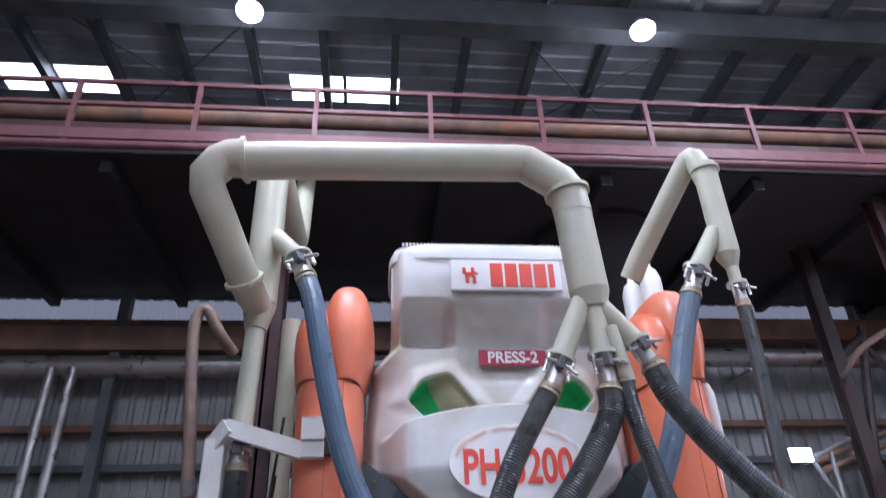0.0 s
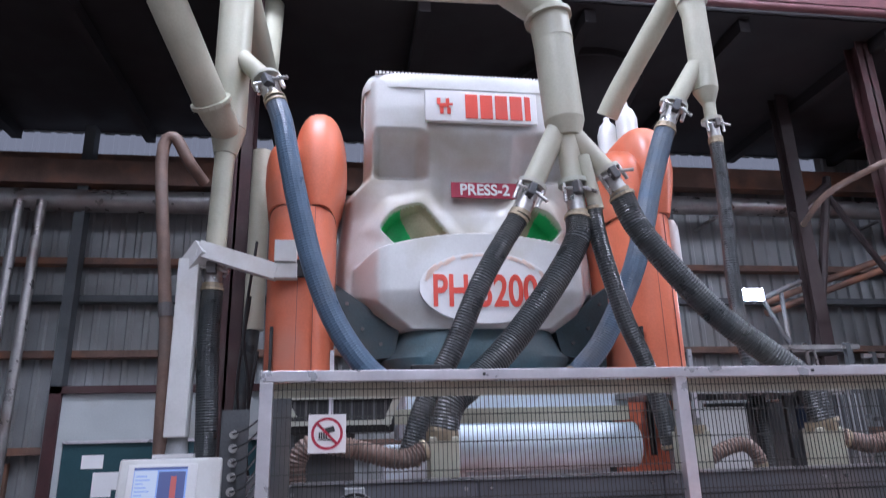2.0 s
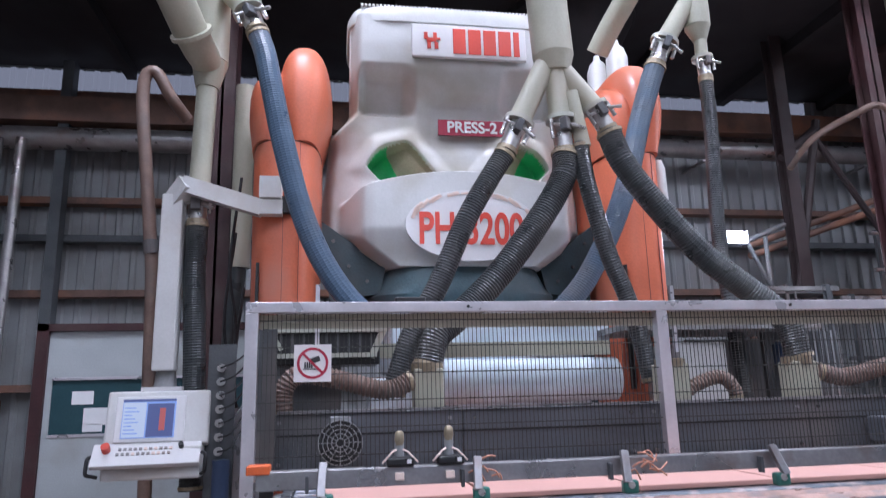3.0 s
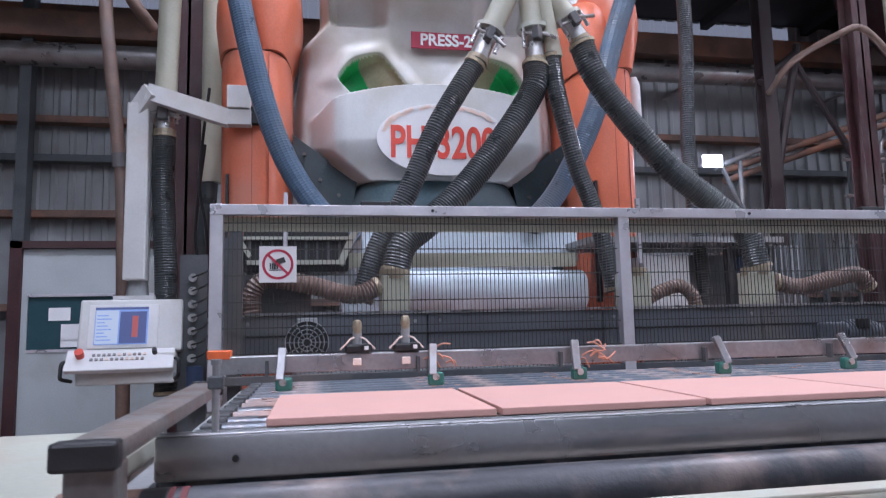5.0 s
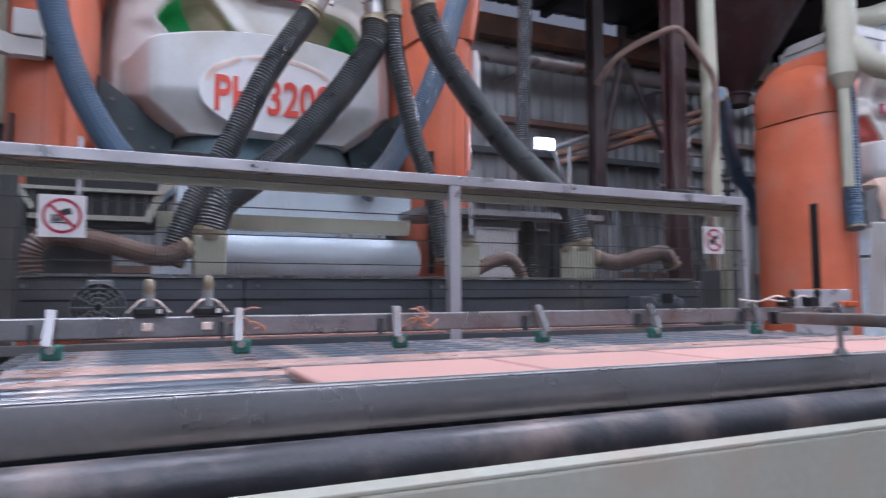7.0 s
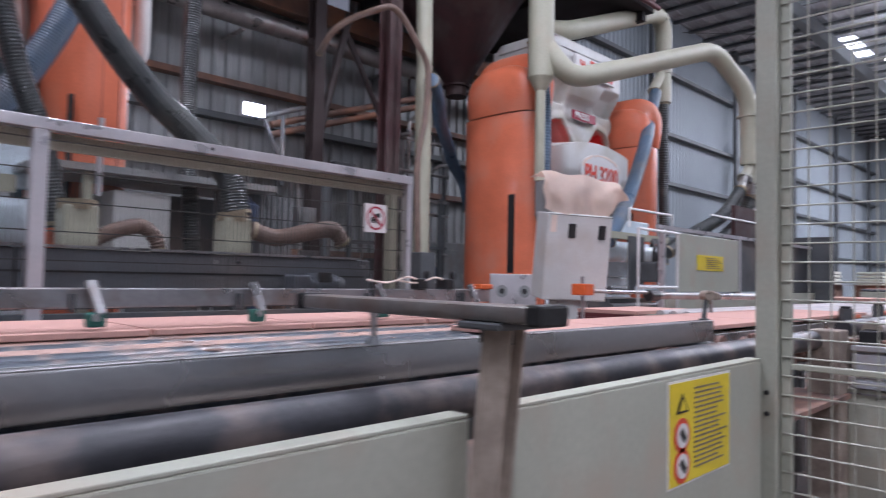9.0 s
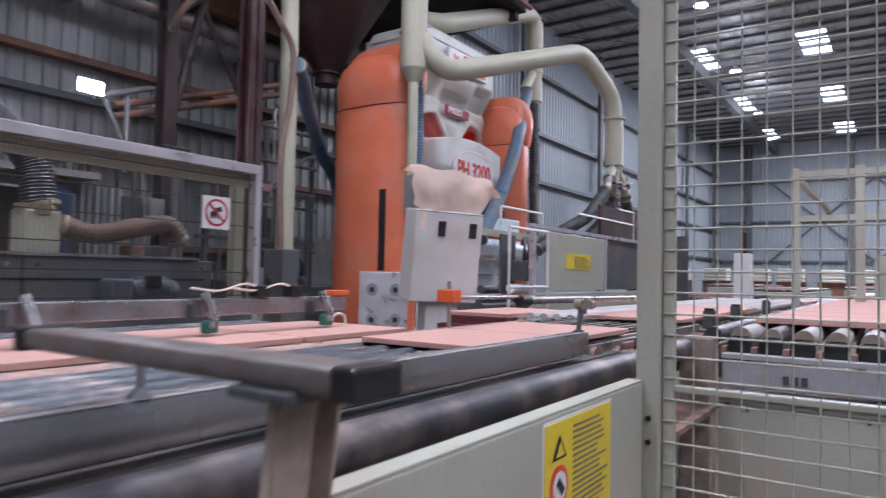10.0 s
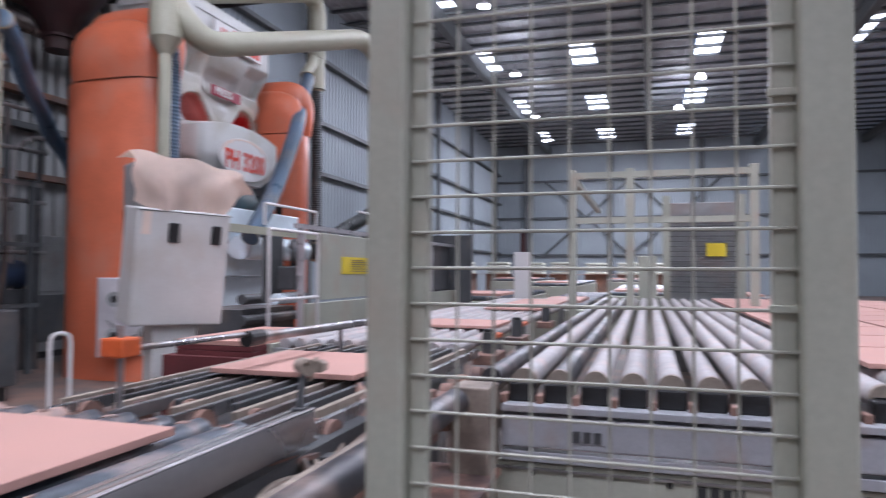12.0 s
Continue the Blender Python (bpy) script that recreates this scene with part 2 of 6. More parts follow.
def spline(points, step=0.05):
    """Evenly spaced points on a smooth curve through the points."""
    pts = [Vector(p) for p in points]
    pts = [2 * pts[0] - pts[1]] + pts + [2 * pts[-1] - pts[-2]]
    out = []
    for a, b, c, d in zip(pts, pts[1:], pts[2:], pts[3:]):
        n = max(2, int((c - b).length / step))
        for i in range(n):
            t = i / n
            out.append(0.5 * (2 * b + (c - a) * t + (2 * a - 5 * b + 4 * c - d) * t * t + (3 * b - a - 3 * c + d) * t ** 3))
    return out + [pts[-2]]


def sweep(path, radii, seg=14, bm=None):
    """A tube along a path, with a radius at each point."""
    tmp = bmesh.new()
    rings = []
    up = None
    for i, p in enumerate(path):
        d = (path[min(i + 1, len(path) - 1)] - path[max(i - 1, 0)]).normalized()
        if up is None:
            up = d.orthogonal().normalized()
        up = (up - d * up.dot(d)).normalized()
        side = d.cross(up)
        r = radii[i] if isinstance(radii, list) else radii
        rings.append([tmp.verts.new(p + r * (math.cos(a) * up + math.sin(a) * side)) for a in (2 * math.pi * k / seg for k in range(seg))])
    for a, b in zip(rings, rings[1:]):
        for k in range(seg):
            tmp.faces.new((a[k], a[(k + 1) % seg], b[(k + 1) % seg], b[k]))
    tmp.faces.new(rings[0])
    tmp.faces.new(rings[-1])
    return join(bm, tmp)


def elbowed(points, r, bend=0.2, seg=20, bm=None):
    """A straight pipe with mitred bends at the inner points."""
    pts = [Vector(p) for p in points]
    path = [pts[0]]
    for a, b, c in zip(pts, pts[1:], pts[2:]):
        p, q = b + (a - b).normalized() * bend, b + (c - b).normalized() * bend
        for i in range(5):
            t = i / 4
            path.append(p * (1 - t) ** 2 + b * 2 * t * (1 - t) + q * t * t)
    path.append(pts[-1])
    return sweep(path, r, seg, bm)


def ribbed(points, r, pitch=0.024, depth=0.12, seg=16):
    """A ribbed hose."""
    path = spline(points, pitch / 2)
    return sweep(path, [r * (1 + depth * (0.5 if i % 2 else -0.5)) for i in range(len(path))], seg)


def lettering(text, x, y, z, size, material, parent, wide=1.0, turn=0.0, name="lettering"):
    """Upright words that face the viewer's side (towards minus y)."""
    d = bpy.data.curves.new(name, "FONT")
    d.body, d.size, d.align_x, d.align_y, d.extrude, d.offset = text, size, "CENTER", "CENTER", 0.003, size * 0.022
    d.materials.append(M[material])
    ob = new(name, d)
    ob.parent = parent
    off = ORIGIN.get(parent, Vector())
    ob.matrix_basis = Matrix.Translation(Vector((x, y, z)) - off) @ pose(0, 0, 0, 90, 0, turn) @ Matrix.Diagonal((wide, 1, 1, 1))
    ORIGIN[ob] = off
    return ob


def corrugated(x0, x1, z0, z1, pitch, deep, at, along="x"):
    """A ribbed sheet standing on edge: along x at y = at, or along y at x = at; ribs run up."""
    prof, x = [], x0
    while x < x1:
        for f, h in ((0, 0), (0.55, 0), (0.65, 1), (0.9, 1)):
            prof.append((x + f * pitch, h * deep))
        x += pitch
    bm = bmesh.new()
    cols = []
    for u, h in prof:
        cols.append([bm.verts.new((u, at - h, z) if along == "x" else (at - h, u, z)) for z in (z0, z1)])
    for a, b in zip(cols, cols[1:]):
        bm.faces.new((a[0], b[0], b[1], a[1]))
    return bm

# ---- large structure ----
HX0, HX1, HY0, HY1, HZ = -14.0, 48.0, -16.0, 10.5, 10.0
solid("floor", box(HX0, HX1, HY0, HY1, -0.2, 0.0), "concrete", "dusty grey concrete hall floor with reddish clay dust", "floor", kind="structure")
solid("wall_north", corrugated(HX0, 13.0, 0, HZ, 0.24, 0.035, HY1), "cladding", "grey ribbed metal cladding wall of the hall", "wall", kind="structure")
solid("wall_north_2", corrugated(13.0, HX1, 0, HZ, 0.24, 0.035, HY1), "cladding_blue", "pale blue-grey ribbed metal wall beyond the presses", "wall", kind="structure")
# bright upper band of the cladding, its light put in as added glow
solid("daylight_strip", corrugated(HX0, 5.4, 5.84, 6.46, 0.24, 0.035, HY1 - 0.04), "strip_glow", "pale ribbed cladding strip with an added faint glow", "daylight strip", kind="structure")
solid("daylight_strip", corrugated(5.4, 8.3, 6.02, 6.46, 0.24, 0.035, HY1 - 0.04), "strip_glow", "pale ribbed cladding strip with an added faint glow", "daylight strip", kind="structure")
solid("daylight_strip", corrugated(10.4, 11.7, 6.02, 6.46, 0.24, 0.035, HY1 - 0.04), "strip_glow", "short pale cladding strip with an added faint glow", "daylight strip", kind="structure")
solid("wall_east", corrugated(HY0, HY1, 0, HZ, 0.24, 0.035, HX1, "y"), "cladding_blue", "pale blue-grey ribbed metal end wall", "wall", kind="structure")
solid("wall_south", box(HX0, HX1, HY0 - 0.2, HY0, 0, HZ), "cladding_blue", "plain metal hall wall", "wall", kind="structure")
solid("wall_west", box(HX0 - 0.2, HX0, HY0, HY1, 0, HZ), "cladding_blue", "plain metal hall wall", "wall", kind="structure")

# skylights: columns of the roof that hold a pale sheet, by centre
SKYLIGHTS = [(x, y) for y in (9.1, 3.4, -4.0, -10.0) for x in (-11.4, -5.5, -0.65, 5.7, 11.5, 17.4) if not (y == 9.1 and x == 5.7)]
SKYLIGHTS += [(x, y) for y in (6.95, 2.9, -1.8, -6.6) for x in (21.4, 29.0, 37.0, 44.9)]
SKY_HALF = {9.1: (0.95, 0.33)}


def roof_sheets():
    """Ribbed roof sheets with holes where the skylights lie."""
    bm = bmesh.new()
    holes = [(a - u, a + u, b - v, b + v) for a, b in SKYLIGHTS for u, v in [SKY_HALF.get(b, (1.5, 0.66) if a < 20 else (1.55, 0.5))]]
    y = HY0
    while y < HY1:
        y1 = min(y + 0.33, HY1)
        spans, at = [], HX0
        for h in sorted(h for h in holes if h[2] < (y + y1) / 2 < h[3]):
            spans.append((at, h[0]))
            at = h[1]
        spans.append((at, HX1))
        for a, b in spans:
            vs = [bm.verts.new((u, v, z)) for v, z in ((y, HZ), (y + 0.27, HZ), (y + 0.29, HZ - 0.03), (y1, HZ - 0.03)) for u in (a, b)]
            for k in (0, 2, 4):
                bm.faces.new((vs[k], vs[k + 1], vs[k + 3], vs[k + 2]))
        y = y1
    return bm


solid("ceiling", roof_sheets(), "roof", "dark ribbed metal roof sheets under the hall roof", "ceiling", kind="structure")
for x, y in SKYLIGHTS:
    w, d = SKY_HALF.get(y, (1.5, 0.66) if x < 20 else (1.55, 0.5))
    sl = thing("skylight", x, y, HZ, "bright translucent skylight sheet in the metal roof", "skylight", "roof skylights", "structure")
    part("sheet", box(x - w, x + w, y - d, y + d, HZ + 0.02, HZ + 0.04), "sky_glow", sl)
    part("bar", box(x - 0.03, x + 0.03, y - d, y + d, HZ - 0.05, HZ), "roof_steel", sl)

pn = thing("roof_purlins", 0, HY0, HZ - 0.2, "dark steel roof purlins running across the hall", "purlin", kind="structure")
for i in range(54):
    x = HX0 + 0.4 + i * 1.15
    part("purlin", box(x - 0.06, x + 0.06, HY0, HY1, HZ - (0.26 if x < 20 else 0.13), HZ - 0.04), "roof_steel", pn)
bm = bmesh.new()
for y in (6.9, 0.5, -6.0, -12.0):
    box(HX0, HX1, y - 0.15, y + 0.15, HZ - 0.75, HZ - 0.27, bm=bm)
solid("roof_beams", bm, "roof_steel", "long dark steel roof beams", "beam", kind="structure")
bm = bmesh.new()
for i in range(9):
    x = -12 + i * 6.9
    for a, b in (((x, 7, HZ - 0.3), (x + 3.4, 10.4, HZ - 0.3)), ((x + 3.4, 7, HZ - 0.3), (x, 10.4, HZ - 0.3))):
        cyl(a, b, 0.015, 6, bm=bm)
solid("roof_bracing", bm, "roof_steel", "thin diagonal steel roof bracing rods", "bracing", kind="structure")

# lights of the place
for x, y in ((-1.83, 6.54), (3.72, 6.52), (11.0, 6.0), (20.7, 5.0), (27.6, 5.4), (34.9, 5.8), (41.2, 6.2), (35.1, -0.9), (-1.8, -2.0), (4.5, -2.0), (12.0, -2.0), (30.0, -1.5)):
    hb = thing("high_bay_lamp", x, y, 9.0, "round white glowing high-bay lamp hung from the roof", "lamp", "high-bay lamps")
    part("shade", cyl((x, y, 9.02), (x, y, 9.2), 0.19, 24, 0.07), "alu", hb, smooth=True)
    part("glass", cyl((x, y, 8.97), (x, y, 9.015), 0.17, 24), "lamp_glow", hb, "glowing white lamp glass")
    part("rod", cyl((x, y, 9.25), (x, y, HZ - 0.01), 0.012, 8), "roof_steel", hb)
for x, y, w in ((-1.83, 6.54, 110), (3.72, 6.52, 140), (-1.8, -2.0, 450), (4.5, -2.0, 450), (12.0, -2.0, 600), (11.0, 6.0, 150), (20.7, 5.0, 300), (27.6, 5.4, 420), (34.9, 5.8, 520), (35.1, -0.9, 700)):
    bulb_light(x, y, 8.9, w)
for x, y, sx, sy, w in ((0.0, -4.0, 8, 1.5, 640), (5.7, 3.4, 2, 1.5, 600), (-0.65, 3.4, 2, 1.5, 680), (17.4, 0.0, 6, 6, 1100), (34.0, 0.0, 12, 8, 6300), (0.0, -10.0, 10, 2, 900)):
    area_light("skylight_light", x, y, HZ - 0.8, sx, sy, w)

# girts, big pipe and columns along the wall
for z, m in ((5.98, "rust"), (4.30, "rust"), (3.73, "roof_steel"), (2.92, "rust"), (1.6, "rust")):
    solid("wall_girt", box(HX0, 13.0, HY1 - 0.26, HY1 - 0.06, z - 0.05, z + 0.05), m, "long horizontal steel girt along the cladding", "girt", "wall girts", "structure")
bm = bmesh.new()
for z in (8.0, 6.0, 4.4, 2.6):
    box(13.0, HX1, HY1 - 0.26, HY1 - 0.06, z - 0.06, z + 0.06, bm=bm)
for i in range(6):
    x = 13.5 + 6.5 * i
    box(x - 0.15, x + 0.15, HY1 - 0.4, HY1 - 0.27, 0, HZ, bm=bm)
solid("wall_framing", bm, "roof_steel", "dark steel wall columns and girts beyond the presses", "framing", kind="structure")
bm = bmesh.new()
for i in range(5):
    y = HY0 + 2 + 5.6 * i
    box(HX1 - 0.5, HX1 - 0.1, y - 0.15, y + 0.15, 0, HZ, bm=bm)
for z in (2.5, 5.0, 7.5):
    box(HX1 - 0.3, HX1 - 0.1, HY0, HY1, z - 0.06, z + 0.06, bm=bm)
for y in (-4, 1.6):
    cyl((HX1 - 0.35, y, 2.5), (HX1 - 0.35, y + 5.6, 7.5), 0.06, 8, bm=bm)
    cyl((HX1 - 0.35, y + 5.6, 2.5), (HX1 - 0.35, y, 7.5), 0.06, 8, bm=bm)
solid("end_wall_framing", bm, "roof_steel", "steel columns, girts and cross bracing on the end wall", "framing", kind="structure")
solid("wall_pipe", cyl((HX0, 10.0, 5.13), (4.5, 10.0, 5.18), 0.17, 20), "old_pipe", "large dull steel pipe along the wall", "pipe", smooth=True)
bm = cyl((4.2, 9.8, 5.25), (14, 9.8, 5.2), 0.15, 20)
for x in (6.0, 9.0, 12.0):
    box(x - 0.03, x + 0.03, 9.8, HY1, 5.03, 5.07, bm=bm)
solid("wall_pipe", bm, "old_pipe", "dull steel pipe on brackets along the wall", "pipe", smooth=True)
solid("dark_beam", box(HX0, 5.2, 9.9, 10.15, 5.4, 5.78), "rust", "deep dark rusty wall beam above the pipe", "beam", kind="structure")
solid("dark_beam", box(5.2, 13.0, 9.9, 10.15, 5.62, 5.98), "rust", "dark rusty wall beam above the pipe", "beam", kind="structure")
for x in (-4.75, -4.45):
    solid("wall_riser", cyl((x, 9.75, 0), (x + 0.05, 9.75, 5.05), 0.07, 12), "old_pipe", "dull steel riser pipe standing before the wall", "pipe", "wall risers", smooth=True)


def i_column(x, y, w, d, z1, label):
    bm = box(x - w / 2, x + w / 2, y - d / 2, y - d / 2 + 0.02, 0, z1)
    box(x - w / 2, x + w / 2, y + d / 2 - 0.02, y + d / 2, 0, z1, bm=bm)
    box(x - 0.012, x + 0.012, y - d / 2, y + d / 2, 0, z1, bm=bm)
    box(x - w * 0.8, x + w * 0.8, y - d * 0.8, y + d * 0.8, 0, 0.03, bm=bm)
    solid("steel_column", bm, "brown_steel" if "wall" in label else "red_steel", label, "column", "platform columns", "structure")


i_column(6.66, 7.0, 0.21, 0.22, 6.5, "dark red steel column of the platform")
# column further back, painted darker to stand for the shade there
i_column(6.43, 8.4, 0.19, 0.2, 6.5, "red steel column near the wall, shade put in its colour")
i_column(-1.12, 6.5, 0.24, 0.3, 6.5, "dark red steel column behind the pipes")
solid("wall_column", box(-4.05, -3.9, 10.0, 10.2, 0, 6.4), "roof_steel", "slim dark steel column against the cladding", "column", kind="structure")
bm = bmesh.new()
for a, b, r in (((6.35, 8.4, 2.6), (7.0, 8.4, 5.2), 0.06), ((6.9, 8.4, 5.0), (8.0, 8.4, 3.2), 0.045), ((6.35, 8.4, 4.6), (7.0, 8.4, 5.1), 0.06)):
    cyl(a, b, r, 8, bm=bm)
solid("column_bracing", bm, "brown_steel", "diagonal steel bracing by the column, shade put in its colour", "bracing", kind="structure")

# platform with its railing
PX0, PX1, PY = HX0, 13.0, 6.5
pf = thing("platform", 0, PY, 6.4, "steel platform, underside coloured near-black for shade, dark red edge beam", "platform", kind="structure")
# deck and joists carry the underside's shade in their colour
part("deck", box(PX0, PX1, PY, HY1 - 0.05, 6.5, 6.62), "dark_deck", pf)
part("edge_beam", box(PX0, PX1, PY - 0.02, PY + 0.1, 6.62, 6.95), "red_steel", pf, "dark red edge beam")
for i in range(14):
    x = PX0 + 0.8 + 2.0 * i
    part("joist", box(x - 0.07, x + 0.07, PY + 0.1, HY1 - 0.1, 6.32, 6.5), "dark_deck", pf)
rl = thing("platform_railing", 0, PY, 6.9, "faded red steel railing along the platform edge", "railing")
for i in range(19):
    x = PX0 + 0.3 + 1.43 * i
    part("post", box(x - 0.03, x + 0.03, PY - 0.03, PY + 0.02, 6.62, 7.62), "rail_red", rl)
for z in (7.6, 7.25):
    part("rail", box(PX0, PX1, PY - 0.025, PY + 0.025, z - 0.025, z + 0.025), "rail_red", rl)
part("toe_rail", box(PX0, PX1, PY - 0.04, PY - 0.03, 6.7, 6.85), "rail_red", rl)
solid("edge_pipe", cyl((PX0, PY - 0.1, 6.55), (PX1, PY - 0.1, 6.57), 0.05, 14), "rail_red", "pinkish pipe along the platform's lower edge", "pipe", smooth=True)
# cream pipe; the rust colour stands in for the roof's shade on it
bm = cyl((PX0, 7.3, 7.75), (PX1, 7.3, 7.75), 0.13, 16)
solid("platform_pipe", bm, "rust", "long cream pipe on the platform, coloured dark for shade", "pipe", smooth=True)
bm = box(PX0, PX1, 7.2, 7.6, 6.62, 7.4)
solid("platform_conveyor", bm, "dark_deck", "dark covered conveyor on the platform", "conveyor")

# dark hoppers below the platform
for x, y, r in ((9.6, 8.6, 1.25), (3.2, 8.3, 0.9)):
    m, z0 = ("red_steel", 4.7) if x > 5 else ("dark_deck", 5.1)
    hp = thing("hopper", x, y, z0, "dark conical steel hopper under the platform", "hopper", "hoppers")
    part("cone", cyl((x, y, z0), (x, y, 6.4), 0.2, 28, r), m, hp, smooth=True)
    part("rim", cyl((x, y, 6.4), (x, y, 6.5), r + 0.04, 28), m, hp)
    part("outlet", cyl((x, y, z0 - 0.2), (x, y, z0), 0.2, 20), m, hp, smooth=True)
    part("outlet_flange", cyl((x, y, z0 - 0.03), (x, y, z0 + 0.01), 0.25, 20), m, hp)

# ---- the press, built once and copied ----
CX = 0.98  # middle of the press


def smooth_step(a, b, v):
    t = min(max((v - a) / (b - a), 0), 1)
    return t * t * (3 - 2 * t)


def shell_half(z):
    """Half width of the white shell at a height."""
    if z > 3.68:
        return 0.9
    if z > 3.46:
        return 0.9 + 0.17 * smooth_step(3.68, 3.46, z)
    if z > 2.7:
        return 1.07 + 0.05 * smooth_step(3.46, 2.9, z)
    return 1.12 - 0.5 * (2.7 - z) / 0.37


VENT = ((0.775, 3.2), (0.65, 3.365), (0.42, 3.42), (0.16, 3.09), (0.56, 3.0))  # rim of a vent, from its outer tip


def vent_inside(a, z):
    """How far a point lies inside a vent's rim (negative: outside)."""
    d = []
    for (px, pz), (qx, qz) in zip(VENT, VENT[1:] + VENT[:1]):
        ex, ez = qx - px, qz - pz
        d.append(((a - px) * ez - (z - pz) * ex) / math.hypot(ex, ez))
    d = [-v for v in d]
    k = 0.022
    low = min(d)
    return low - k * math.log(sum(math.exp(-(v - low) / k) for v in d))


def shell_front(u, z):
    """Depth of the shell's front at u metres from its middle: moulded brow, cheeks, eye vents and nose."""
    y = 5.05
    a = abs(u)
    y += 0.16 * smooth_step(4.02, 3.62, z)  # set back below the name board
    hollow = smooth_step(0.34, 0.48, a) * (1 - smooth_step(0.76, 0.84, a)) * smooth_step(3.62, 3.7, z) * (1 - smooth_step(3.9, 4.04, z))
    y += 0.13 * hollow
    y += 0.06 * (1 - smooth_step(0.2, 0.36, a)) * smooth_step(3.3, 3.5, z) * (1 - smooth_step(3.72, 3.82, z))  # panel behind the tag
    v = vent_inside(a, z)
    y -= 0.035 * smooth_step(-0.14, -0.015, v) * smooth_step(3.05, 3.2, z)  # swollen rim
    depth = 0.07 + 0.17 * smooth_step(0.2, 0.6, a + 0.5 * (3.1 - z))
    y += (depth + 0.035) * smooth_step(-0.01, 0.03, v)
    nose_top = 3.085 - 0.05 * (a / 0.5) ** 2
    f = smooth_step(nose_top + 0.02, nose_top - 0.03, z) * (1 - smooth_step(0.78, 1.0, a))
    y = y * (1 - f) + 4.87 * f
    y += 0.2 * smooth_step(0.7, 1.1, a) * smooth_step(3.7, 3.3, z)
    y += 0.1 * smooth_step(2.62, 2.33, z)
    w = shell_half(z)
    y += 0.16 * smooth_step(w - 0.12, w, a) ** 2
    return y


def shell():
    bm = bmesh.new()
    n, k = 280, 280
    z0, z1 = 2.33, 4.46
    rows = []
    for j in range(k + 1):
        z = z0 + (z1 - z0) * j / k
        w = shell_half(z)
        rows.append([bm.verts.new((CX + w * (2 * i / n - 1), shell_front(w * (2 * i / n - 1), z), z)) for i in range(n + 1)])
    for r, s in zip(rows, rows[1:]):
        for i in range(n):
            f = bm.faces.new((r[i], r[i + 1], s[i + 1], s[i]))
            c = f.calc_center_median()
            a = abs(c.x - CX)
            inside = vent_inside(a, c.z) > 0.004 and c.z > 3.075 - 0.05 * (a / 0.5) ** 2
            f.material_index = 0 if not inside else 1 if a > 0.44 + 0.5 * (c.z - 3.06) else 2
    # sides, back and top
    back = [[bm.verts.new((CX + sgn * shell_half(z0 + (z1 - z0) * j / k) * 0.97, 6.0, z0 + (z1 - z0) * j / k)) for j in range(k + 1)] for sgn in (-1, 1)]
    for j in range(k):
        bm.faces.new((rows[j][0], rows[j + 1][0], back[0][j + 1], back[0][j]))
        bm.faces.new((rows[j][n], back[1][j], back[1][j + 1], rows[j + 1][n]))
    bm.faces.new(rows[k] + [back[1][k], back[0][k]])
    bm.faces.new(list(reversed(rows[0])) + [back[0][0], back[1][0]])
    return bm


def rounded_prism(cx, cy, levels, seg=40, power=2.5):
    """A column with a rounded-square section; levels: height, half width, half depth."""
    bm = bmesh.new()
    rings = []
    for z, hx, hy in levels:
        ring = []
        for i in range(seg):
            a = 2 * math.pi * i / seg
            c, s = math.cos(a), math.sin(a)
            ring.append(bm.verts.new((cx + hx * math.copysign(abs(c) ** (2 / power), c), cy + hy * math.copysign(abs(s) ** (2 / power), s), z)))
        rings.append(ring)
    for a, b in zip(rings, rings[1:]):
        for i in range(seg):
            bm.faces.new((a[i], a[(i + 1) % seg], b[(i + 1) % seg], b[i]))
    bm.faces.new(rings[-1])
    bm.faces.new(rings[0])
    return bm


